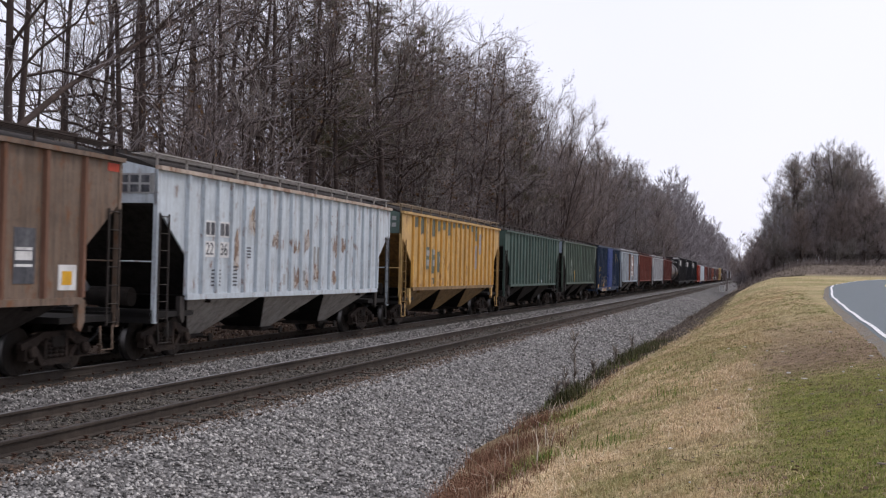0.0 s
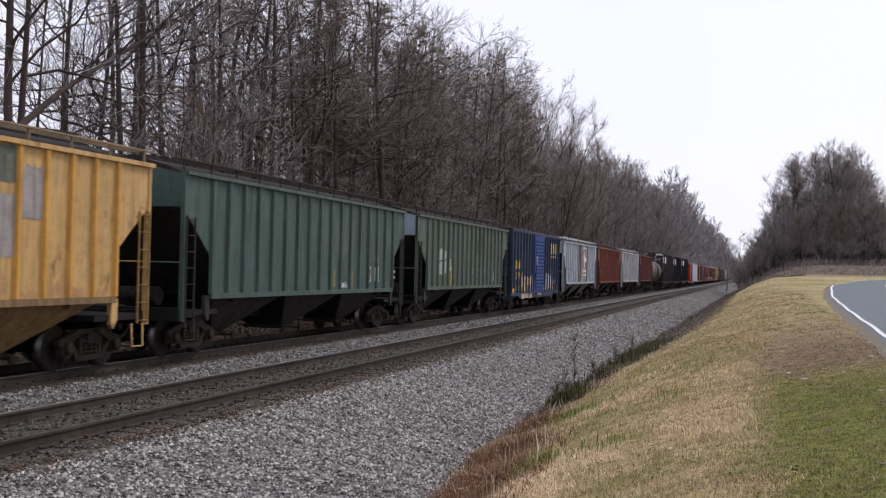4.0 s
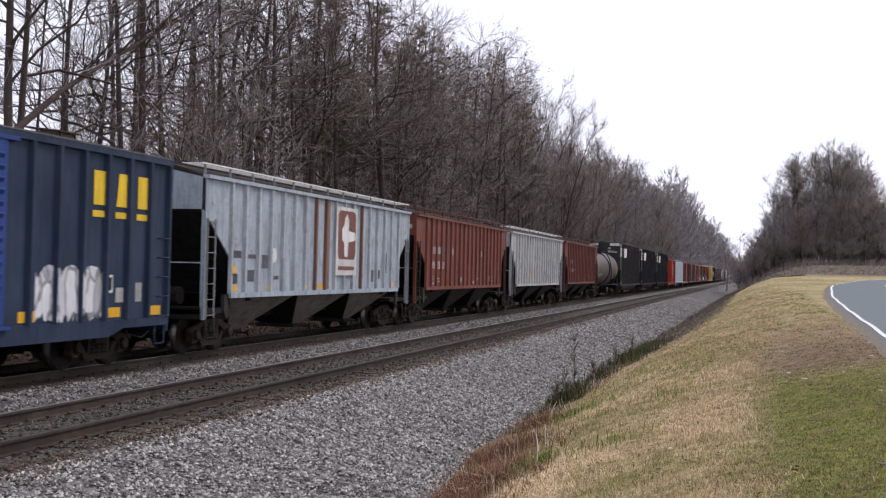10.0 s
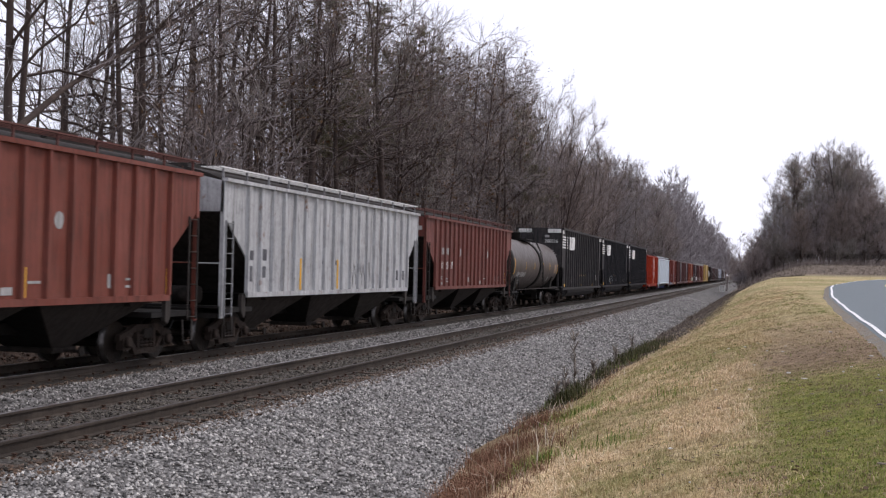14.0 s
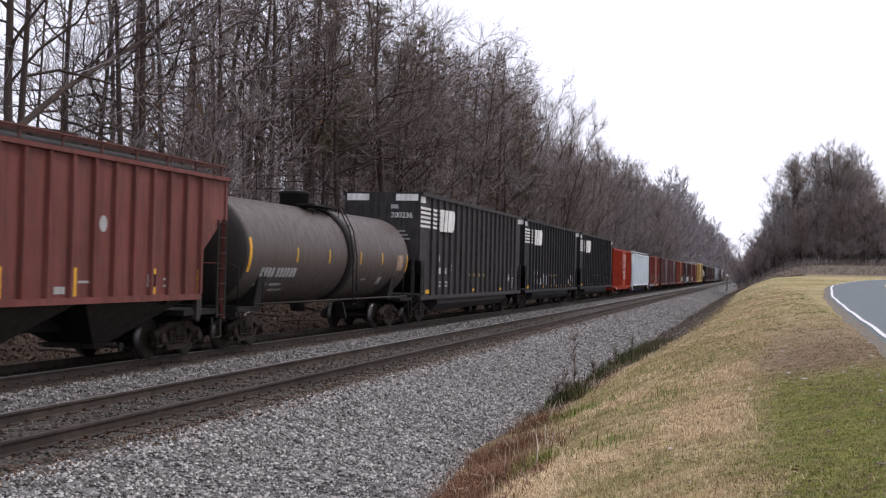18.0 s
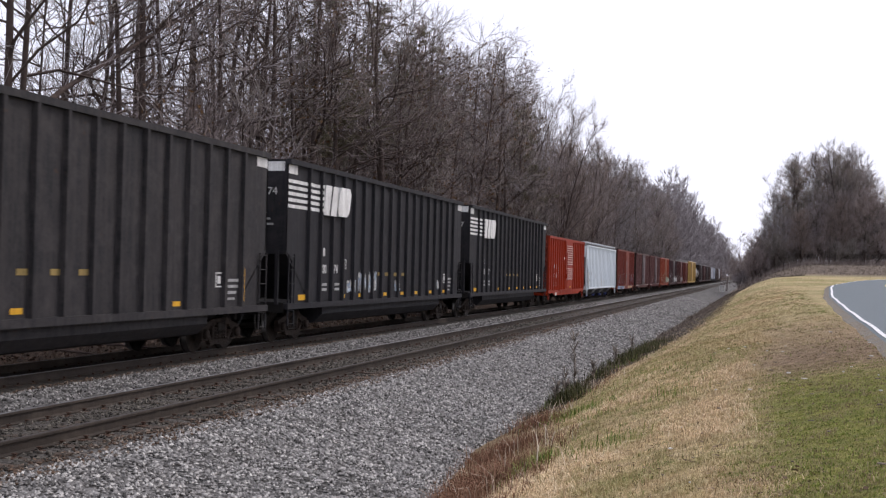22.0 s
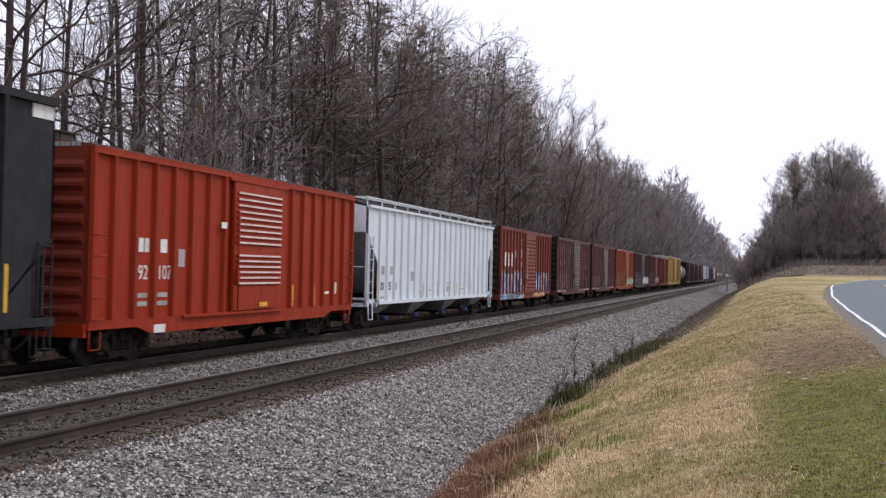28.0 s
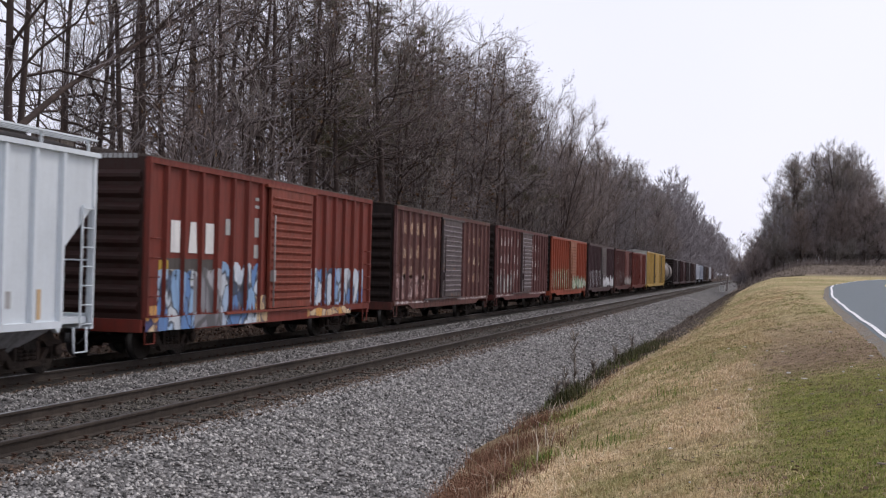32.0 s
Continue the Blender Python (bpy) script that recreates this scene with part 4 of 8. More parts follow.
# ---- high-sided black gondolas ----
DULLYELLOW = paint("dusty_yellow", (0.34, 0.24, 0.08), amount=0.5)


def gondola(length, label, spec):
    h, W, Z0, Z1 = length / 2, 1.54, 1.03, 5.05
    if spec.get("dusty"):
        body = paint("gondola_dusty", (0.012, 0.0125, 0.0145), (0.072, 0.064, 0.063), 0.65, 0, 0.6, 0.04)
    else:
        body = bpy.data.materials.get("gondola_black") or paint("gondola_black", (0.0105, 0.0112, 0.0142), (0.046, 0.042, 0.044), 0.55, 0, 0.6, 0.04)
    body.node_tree.nodes["Principled BSDF"].inputs["Specular IOR Level"].default_value = 0.13
    car = root("gondola_car", label, "freight car", "cars of the freight train")
    for q in (-1, 1):
        a, b = min(q * W, q * (W - 0.05)), max(q * W, q * (W - 0.05))
        part("side_wall", Shape().prism([(-h, Z1), (-h, 2.6), (-h + 0.5, 2.3), (-h + 0.5, Z0), (h - 0.5, Z0), (h - 0.5, 2.3), (h, 2.6), (h, Z1)], "x", a, b), body, car)
        part("top_chord", Shape().box(min(q * (W - 0.03), q * (W + 0.1)), max(q * (W - 0.03), q * (W + 0.1)), -h, h, Z1 - 0.04, Z1 + 0.1), body, car)
        part("side_sill", Shape().box(min(q * (W - 0.03), q * (W + 0.1)), max(q * (W - 0.03), q * (W + 0.1)), -h, h, Z0 - 0.06, Z0 + 0.1), body, car)
    rib = Shape().prism([(W, -0.075), (W + 0.1, -0.05), (W + 0.1, 0.05), (W, 0.075)], "z", Z0 + 0.1, Z1 - 0.04).mesh("side_post", body)
    n = 17
    for i in range(n + 1):
        y = -h + 1.6 + (2 * h - 3.2) * i / n
        part("side_post", rib, None, car, "", (0, y, 0))
        o = part("side_post", rib, None, car, "", (0, y, 0))
        o.rotation_euler.z = math.pi
    for q in (-1, 1):
        part("end_wall", Shape().box(-W, W, min(q * h, q * (h - 0.06)), max(q * h, q * (h - 0.06)), 2.5, Z1 + 0.08), body, car)
        y0, y1 = q * (h - 0.05), q * (h - 1.7)
        part("slope_sheet", Shape().hexa([(-W, y0, 2.5), (W, y0, 2.5), (W, y1, 1.2), (-W, y1, 1.2)], [(-W, y0, 2.56), (W, y0, 2.56), (W, y1, 1.26), (-W, y1, 1.26)]), body, car)
        part("end_platform", Shape().box(-1.5, 1.5, min(q * h, q * (h - 1.4)), max(q * h, q * (h - 1.4)), 0.98, 1.1).box(-1.5, 1.5, min(q * h, q * (h - 0.1)), max(q * h, q * (h - 0.1)), 0.88, 1.16), BLACK, car)
        for i in range(3):
            x = -1.3 + 1.3 * i
            part("end_post", Shape().box(x - 0.05, x + 0.05, min(q * h, q * (h + 0.07)), max(q * h, q * (h + 0.07)), 1.1, 2.6), body, car)
        for s in (-1, 1):
            part("ladder", ladder(s * 1.6, q * (h - 0.3), 0.5, 2.5), body, car)
            part("step", Shape().tube([(s * 1.55, q * (h - 0.2), 0.9), (s * 1.57, q * (h - 0.2), 0.42), (s * 1.57, q * (h - 0.65), 0.42), (s * 1.55, q * (h - 0.65), 0.9)], 0.02, 6), BLACK, car)
            part("end_stripe", Shape().box(min(s * 0.55, s * 1.45), max(s * 0.55, s * 1.45), min(q * (h + 0.005), q * (h + 0.012)), max(q * (h + 0.005), q * (h + 0.012)), Z1 - 0.24, Z1 + 0.02), WHITE, car, "white reflective patch")
    # the tub between the bogies
    tub = [(-1.45, Z0), (1.45, Z0), (1.45, 0.75), (1.2, 0.5), (0.8, 0.42), (-0.8, 0.42), (-1.2, 0.5), (-1.45, 0.75)]
    part("tub", Shape().prism(tub, "y", -h + 3.2, h - 3.2), body, car, "rounded black tub")
    part("centre_sill", Shape().box(-0.25, 0.25, -h, h, 0.65, 1.0), BLACK, car)
    part("floor", Shape().box(-1.5, 1.5, -h + 0.6, h - 0.6, Z0, Z0 + 0.05), BLACK, car)
    x = W + 0.104
    part("corner_stripe", Shape().box(W + 0.002, W + 0.008, -h + 0.06, -h + 0.72, Z1 - 0.3, Z1 - 0.05), WHITE, car, "white reflective patch")
    part("corner_stripe", Shape().box(W + 0.002, W + 0.008, h - 0.72, h - 0.06, Z1 - 0.3, Z1 - 0.05), WHITE, car, "white reflective patch")
    for i in range(5):
        z = 4.5 - i * 0.175
        part("company_stripe", Shape().box(W + 0.003, W + 0.009, -h + 0.07, -h + 2.6, z, z + 0.095).box(W + 0.098, W + 0.105, -h + 1.55, -h + 1.65, z, z + 0.095).box(W + 0.098, W + 0.105, -h + 2.545, -h + 2.645, z, z + 0.095), WHITE, car, "white painted bar")
    # two bold slanted shapes in the place of the company's mark
    f = x + 0.006
    part("company_mark", Shape().prism([(-h + 2.62, 3.72), (-h + 3.72, 3.72), (-h + 3.88, 4.62), (-h + 2.78, 4.62)], "x", W + 0.003, f), WHITE, car, "plain white slanted block")
    part("company_mark", Shape().prism([(-h + 3.95, 3.74), (-h + 4.7, 3.74), (-h + 4.92, 3.9), (-h + 5.08, 4.45), (-h + 4.95, 4.64), (-h + 4.2, 4.64), (-h + 4.02, 4.46), (-h + 3.88, 3.92)], "x", W + 0.003, f), WHITE, car, "plain white rounded block")
    part("mark_notch", Shape().prism([(-h + 3.1, 3.72), (-h + 3.2, 3.72), (-h + 3.42, 4.62), (-h + 3.3, 4.62)], "x", f, f + 0.004), body, car, "dark slit across the white block")
    bars(W + 0.003, -h + 2.72, 2.5, [(0, 0, 0.15, 0.24), (0.2, 0, 0.15, 0.24)], WHITE, car)
    number(spec["digits"][:3], W + 0.003, -h + 2.68, 1.98, 0.38, WHITE, car)
    number(spec["digits"][3:], W + 0.003, -h + 3.68, 1.98, 0.38, WHITE, car)
    bars(W + 0.003, -h + 2.9, 1.45, [(0, 0.15, 0.4, 0.08), (0, 0, 0.4, 0.08), (1.1, 0.15, 0.4, 0.08), (1.1, 0, 0.4, 0.08)], GREYMARK, car)
    for y, z, s in ((-h + 4.72, 2.12, 0.3), (h - 3.0, 1.62, 0.36)):
        part("data_frame", Shape().box(W + 0.003, W + 0.009, y, y + s, z, z + 0.03).box(W + 0.003, W + 0.009, y, y + s, z + s - 0.03, z + s).box(W + 0.003, W + 0.009, y, y + 0.03, z + 0.03, z + s - 0.03).box(W + 0.003, W + 0.009, y + s - 0.03, y + s, z + 0.03, z + s - 0.03).box(W + 0.003, W + 0.009, y + 0.09, y + s - 0.09, z + 0.09, z + s - 0.09), WHITE, car, "small white square stencil")
    number(spec["digits"], 0.35, -h - 0.012, 4.15, 0.3, WHITE, car, True)
    for k in range(3):
        part("lettering", Shape().box(0.5, 1.15 - 0.1 * k, -h - 0.014, -h - 0.006, 3.3 + 0.15 * k, 3.36 + 0.15 * k), GREYMARK, car)
    part("lettering", Shape().box(0.35, 0.65, -h - 0.014, -h - 0.006, 4.5, 4.66), GREYMARK, car)
    for y in (9.0, 15.0) if spec.get("dusty") else (4.6, 6.3, 9.0, 11.1, 12.95, 15.0, 17.1):
        part("reflector", Shape().box(W + 0.003, W + 0.009, -h + y, -h + y + 0.36, 1.21, 1.32), YELLOW, car, "yellow reflective strip")
    for y in (8.3, 9.15, 10.2, 11.15):
        part("reflector", Shape().box(W + 0.003, W + 0.009, -h + y, -h + y + 0.34, 1.9, 2.02), DULLYELLOW, car, "dusty yellow reflective strip")
    part("reflector", Shape().box(W + 0.003, W + 0.009, -h + 1.0, -h + 1.75, 1.2, 1.36).box(W + 0.003, W + 0.009, -h + 1.62, -h + 1.75, 1.2, 1.7), YELLOW, car, "yellow reflective corner strip")
    part("reflector", Shape().box(W + 0.003, W + 0.009, h - 1.45, h - 1.32, 1.25, 2.1), YELLOW, car, "yellow reflective strip")
    bars(W + 0.003, h - 2.3, 1.3, [(0, 0.45, 0.6, 0.07), (0, 0.3, 0.6, 0.07), (0, 0.15, 0.5, 0.07), (0, 0, 0.4, 0.06)], GREYMARK, car)
    if spec.get("spray"):
        for i, (a, w, z) in enumerate(((5.1, 0.85, 0.45), (6.2, 0.8, 0.72), (7.28, 0.85, 0.72), (10.25, 0.7, 0.5), (16.15, 0.6, 0.42))):
            part("graffiti", ragged(-h + a, -h + a + w, 1.34, 1.34 + z, 50 + i, W + 0.012, 0.06, 0.4), spec["spray"], car, "pale blue and white sprayed tag")
    part("brake_wheel", Shape().disc_stack([(-0.03, 0.28), (0.0, 0.28), (0.0, 0.24), (-0.03, 0.24)], "y", (-0.7, -h - 0.15, 2.2), 16).tube([(-0.7, -h, 2.2), (-0.7, -h - 0.16, 2.2)], 0.03, 6), STEEL, car)
    underbits(car, h, 0.2, h - 1.75)
    return car, h


# ---- tank cars ----
def tank_car(length, label, colour, spec):
    h = length / 2
    R, C = 1.5, 2.55
    skin = paint("tank_" + spec["name"], colour, (0.05, 0.042, 0.036), 0.1, 0, 0.4, 0.06)
    ring = paint("tank_head_" + spec["name"], tuple(c * 0.35 for c in colour), (0.03, 0.027, 0.025), 0.4, 0, 0.5)
    car = root("tank_car", label, "freight car", "cars of the freight train")
    e = h - 0.1
    head = [(0.62, 0.0), (0.6, 0.35), (0.52, 0.72), (0.4, 1.05), (0.24, 1.3), (0.1, 1.46), (0.0, R)]
    part("tank", Shape().disc_stack([(-e + 0.62, R), (-e + 0.64, R), (e - 0.64, R), (e - 0.62, R)], "y", (0, 0, C), 40), skin, car)
    for q in (-1, 1):
        part("tank_head", Shape().disc_stack([(q * (e - 0.62 + o), max(r, 0.01)) for o, r in head[::-1]], "y", (0, 0, C), 40), ring if q < 0 else skin, car)
    # saddle band, dome platform, ladder
    part("saddle_band", Shape().disc_stack([(0.45, R + 0.02), (0.45, R + 0.05), (1.05, R + 0.05), (1.05, R + 0.02)], "y", (0, 0, C), 40), BLACK, car, "black walkway band")
    part("dome", Shape().disc_stack([(0, 0.46), (0.44, 0.46), (0.46, 0.5), (0.53, 0.5), (0.56, 0.42)], "z", (0, -0.5, C + R - 0.08), 24), BLACK, car)
    part("manway", Shape().disc_stack([(0, 0.3), (0.2, 0.3), (0.24, 0.22)], "z", (0, 0.42, C + R - 0.05), 16), BLACK, car)
    part("dome_platform", Shape().box(-0.95, -0.4, -1.3, 1.0, C + R + 0.0, C + R + 0.06).box(0.4, 0.95, -1.3, 1.0, C + R + 0.0, C + R + 0.06), BLACK, car)
    for z in (0.5, 0.9):
        rail = Shape().tube([(0.95, -1.3, C + R + z), (0.95, 1.0, C + R + z), (-0.95, 1.0, C + R + z), (-0.95, -1.3, C + R + z), (0.95, -1.3, C + R + z)], 0.012, 5)
        part("platform_rail", rail, BLACK, car)
    for x in (-0.95, 0.95):
        for y in (-1.3, -0.15, 1.0):
            part("rail_post", Shape().tube([(x, y, C + R - 0.3), (x, y, C + R + 1.0)], 0.014, 5), BLACK, car)
    s = Shape()
    prof = [(1.64, 0.85), (1.64, C), (1.5, C + 0.8), (1.1, C + R + 0.05)]
    for y in (0.57, 0.93):
        s.tube([(x, y, z) for x, z in prof], 0.022, 5)
    for i in range(9):
        z = 1.0 + i * 0.36
        x = float(np.interp(z, [p[1] for p in prof], [p[0] for p in prof]))
        s.tube([(x, 0.57, z), (x, 0.93, z)], 0.016, 5)
    part("ladder", s, BLACK, car)
    for q in (-1, 1):
        part("end_platform", Shape().box(-1.5, 1.5, min(q * (h - 1.6), q * h), max(q * (h - 1.6), q * h), 0.98, 1.08).box(-1.5, 1.5, min(q * (h - 0.1), q * h), max(q * (h - 0.1), q * h), 0.84, 1.14), BLACK, car)
        part("cradle", Shape().prism([(-1.2, 1.05), (1.2, 1.05), (1.35, 1.9), (1.1, 1.62), (0.6, 1.25), (-0.6, 1.25), (-1.1, 1.62), (-1.35, 1.9)], "y", q * (h - 2.0) - 0.25, q * (h - 2.0) + 0.25), BLACK, car)
        for s in (-1, 1):
            part("hand_rail", Shape().tube([(s * 1.55, q * h, 1.1), (s * 1.55, q * h, 2.1), (s * 1.3, q * h, 2.2)], 0.018, 5), BLACK, car)
            part("hand_rail", Shape().tube([(s * 1.55, q * (h - 1.5), 1.1), (s * 1.58, q * (h - 1.5), 2.0)], 0.018, 5), BLACK, car)
            part("step", Shape().tube([(s * 1.52, q * (h - 0.2), 0.95), (s * 1.55, q * (h - 0.2), 0.42), (s * 1.55, q * (h - 0.65), 0.42), (s * 1.52, q * (h - 0.65), 0.95)], 0.02, 6), BLACK, car)
    for s in (-1, 1):
        part("side_rail", Shape().tube([(s * 1.56, -h + 1.0, 1.16), (s * 1.56, h - 1.0, 1.16)], 0.03, 6), LADDER, car)
    for q in (-h, h - 3):
        part("stub_sill", Shape().box(-0.25, 0.25, q, q + 3, 0.7, 1.1), BLACK, car)
    part("bottom_outlet", Shape().disc_stack([(0, 0.22), (0.35, 0.28)], "z", (0, 0, 0.75), 12).tube([(-0.6, 0.3, 1.0), (0.6, 0.3, 0.75)], 0.03, 6).prism([(0.85, 1.05), (1.25, 0.5), (1.35, 0.5), (1.0, 1.05)], "x", 0.9, 1.2), BLACK, car)

    def on_skin(y, z, w, hgt, material, name="lettering", label=""):
        k, vs = 4, []
        for i in range(k + 1):
            a = math.asin(max(-1, min(1, (z + hgt * i / k - C) / (R + 0.006))))
            for yy in (y, y + w):
                vs.append(((R + 0.006) * math.cos(a), yy, C + (R + 0.006) * math.sin(a)))
        part(name, Shape().faces(vs, [(2 * i, 2 * i + 1, 2 * i + 3, 2 * i + 2) for i in range(k)]), material, car, label)

    for y in spec.get("strips", []):
        on_skin(y, 2.28, 0.09, 0.42, YELLOW, "reflector", "yellow reflective strip")
    on_skin(-e + 0.68, 2.0, 0.16, 0.9, YELLOW, "reflector", "yellow reflective strip")
    for a, z, w, hgt in spec.get("marks", []):
        on_skin(a, z, w, hgt, GREYMARK)
    if spec.get("placard"):
        on_skin(e - 0.74, 2.05, 0.1, 0.65, YELLOW, "reflector", "yellow reflective strip")
        on_skin(e - 1.95, 2.1, 0.75, 0.56, paint("old_placard", (0.4, 0.28, 0.2), amount=0.6), "placard", "faded pinkish placard")
    underbits(car, h, 0.2, h - 1.6)
    return car, h


# ---- the train: each car's leading and trailing end along the track at 16 s ----
TRAIN = []


def couple(made, y0, y1):
    car, h = made
    TRAIN.append((car, (y0 + y1) / 2))
    return car, h


TAG_BLUE = spray("spray_blue", [(0.03, 0.04, 0.06), (0.28, 0.45, 0.66), (0.66, 0.72, 0.76), (0.12, 0.24, 0.48), (0.42, 0.55, 0.7), (0.6, 0.64, 0.66)], 2.3)
TAG_SLATE = spray("spray_slate", [(0.16, 0.16, 0.17), (0.25, 0.25, 0.27), (0.2, 0.2, 0.22), (0.4, 0.4, 0.42)], 1.2)
TAG_CREAM = spray("spray_cream", [(0.72, 0.5, 0.24), (0.75, 0.38, 0.06), (0.78, 0.62, 0.38), (0.05, 0.06, 0.18), (0.72, 0.52, 0.27), (0.76, 0.58, 0.33)], 2.6)
TAG_WHITE = spray("spray_white", [(0.6, 0.61, 0.63), (0.75, 0.76, 0.78), (0.66, 0.66, 0.68), (0.4, 0.4, 0.42)])
TAG_GREY = spray("spray_grey", [(0.3, 0.28, 0.27), (0.5, 0.48, 0.46), (0.12, 0.1, 0.1), (0.45, 0.3, 0.26)])
TAG_PALE = spray("spray_pale", [(0.2, 0.3, 0.42), (0.55, 0.65, 0.75), (0.3, 0.3, 0.3), (0.65, 0.65, 0.6)], 5)
TAG_PURPLE = spray("spray_scrawl", [(0.16, 0.13, 0.2), (0.3, 0.27, 0.36), (0.45, 0.44, 0.48), (0.1, 0.09, 0.11)], 6)
TAG_GREEN = spray("spray_green", [(0.1, 0.15, 0.1), (0.55, 0.58, 0.5), (0.2, 0.3, 0.14), (0.65, 0.62, 0.5)], 4)

RUSTY = paint("rusted_posts", (0.2, 0.11, 0.075), (0.09, 0.045, 0.03), 0.4, 0.4, 0.8)
BROWNWALK = paint("brown_walk", (0.045, 0.034, 0.03), amount=0.3, rough=0.8)
WHITEWALK = paint("white_walk", (0.72, 0.72, 0.71), amount=0.2, rough=0.7)
SILVER = paint("silver_ladder", (0.27, 0.275, 0.285), amount=0.3, rough=0.6)
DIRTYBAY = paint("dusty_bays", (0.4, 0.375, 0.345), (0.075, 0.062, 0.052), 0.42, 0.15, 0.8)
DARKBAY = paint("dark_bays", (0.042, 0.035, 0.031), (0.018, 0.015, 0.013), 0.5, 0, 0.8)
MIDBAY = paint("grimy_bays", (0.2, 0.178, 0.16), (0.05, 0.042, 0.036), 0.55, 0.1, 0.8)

# 0: rusty brown hopper
c, h = couple(covered_hopper(16.9, "brown covered hopper car streaked with rust", (0.19, 0.135, 0.098), dict(name="rust", dirt=0.5, rust=0.5, fade=0.4, post=RUSTY, walk=BROWNWALK, posts=12, under=DARKBAY)), -137.4, -120.5)
part("data_panel", Shape().box(FACE, FACE + 0.006, h - 3.6, h - 2.95, 1.75, 2.75), DARKMARK, c, "dark painted data panel")
bars(FACE + 0.007, h - 3.55, 2.05, [(0, 0.12, 0.5, 0.16), (0, 0, 0.5, 0.05), (0, 0.3, 0.5, 0.05)], WHITE, c)
part("placard", Shape().box(FACE, FACE + 0.008, h - 2.2, h - 1.6, 1.62, 2.1), WHITE, c, "white placard with an orange square")
part("placard_square", Shape().box(FACE + 0.008, FACE + 0.012, h - 2.08, h - 1.75, 1.72, 1.98), YELLOW, c, "orange square")
part("top_patch", Shape().box(FACE, FACE + 0.008, h - 0.55, h - 0.1, 4.0, 4.16), paint("red_patch", (0.6, 0.08, 0.04)), c, "red painted patch")

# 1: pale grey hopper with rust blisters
c, h = couple(covered_hopper(16.9, "pale blue-grey covered hopper car with rust patches", (0.56, 0.62, 0.66), dict(name="palegrey", walk=paint("tan_walk", (0.36, 0.34, 0.32), amount=0.35), foot=FOOTDARK, dirt=0.24, rust=0.35, posts=19, chord=paint("tan_chord", (0.52, 0.43, 0.35), amount=0.35, rust=0.6), under=DIRTYBAY, slope=SLOPE)), -119.0, -102.1)
bars(FACE, -h + 2.36, 2.83, [(0, 0, 0.56, 0.38), (0.781, 0, 0.56, 0.38)], WHITE, c, "company_mark")
bars(FACE + 0.006, -h + 2.4, 2.87, [(0, 0, 0.2, 0.3), (0.26, 0, 0.2, 0.3), (0.781, 0, 0.2, 0.3), (1.04, 0, 0.2, 0.3)], DARKMARK, c, "company_mark")
for k, tx in enumerate(("22", "36")):
    bars(FACE, -h + 2.36 + k * 0.781, 2.34, [(0, 0, 0.56, 0.38)], WHITE, c, "number_ground")
    number(tx, FACE + 0.008, -h + 2.4 + k * 0.781, 2.4, 0.42, DARKMARK, c)
bars(FACE, -h + 2.75, 1.65, [(0, i * 0.09, 0.5, 0.04) for i in range(5)] + [(0.95, i * 0.09, 0.5, 0.04) for i in range(6)] + [(1.95, 0.7 + i * 0.08, 0.3, 0.04) for i in range(4)], DARKMARK, c)
bars(FACE, -h + 7.2, 1.55, [(a, b, 0.16, 0.3 + 0.2 * (i % 3)) for i, (a, b) in enumerate(((0, 0.1), (0.35, 0.0), (1.2, 0.3), (1.5, 0.2), (2.3, 0.7), (2.6, 0.5)))], GREYMARK, c)
TANPATCH = spray("rust_blister", [(0.5, 0.46, 0.42), (0.42, 0.3, 0.2), (0.55, 0.55, 0.56), (0.2, 0.11, 0.06), (0.5, 0.44, 0.38)], 5)
for i, (a, w, z, hh) in enumerate(((4.0, 0.3, 2.0, 1.1), (4.85, 0.4, 2.9, 0.9), (6.4, 0.45, 2.6, 0.55), (7.95, 0.45, 2.5, 0.5), (8.0, 0.4, 1.5, 0.75), (8.75, 0.45, 2.5, 0.8), (8.8, 0.45, 1.5, 0.7), (9.55, 0.4, 1.7, 0.8), (11.1, 0.42, 2.4, 0.9), (11.9, 0.42, 2.6, 0.5), (11.1, 0.4, 1.6, 0.5))):
    part("rust_patch", ragged(-h + a, -h + a + w, z, z + hh, 300 + i, FACE, 0.07, 0.7), TANPATCH, c, "blistered rusty patch")
reflectors(c, FACE, (-h + 7.0, -h + 9.35, -h + 11.7), 1.52, paint("rust_streak", (0.45, 0.28, 0.15), amount=0.5), 0.1, 0.5)
part("end_number_panel", Shape().box(0.25, 1.5, -h - 0.012, -h - 0.002, 3.68, 4.12), GREYMARK, c, "grey panel with dark lettering")
for i in range(4):
    part("letter_block", Shape().box(0.4 + i * 0.26, 0.6 + i * 0.26, -h - 0.016, -h - 0.012, 3.92, 4.08), DARKMARK, c)
    part("letter_block", Shape().box(0.4 + i * 0.26, 0.6 + i * 0.26, -h - 0.016, -h - 0.012, 3.71, 3.87), DARKMARK, c)


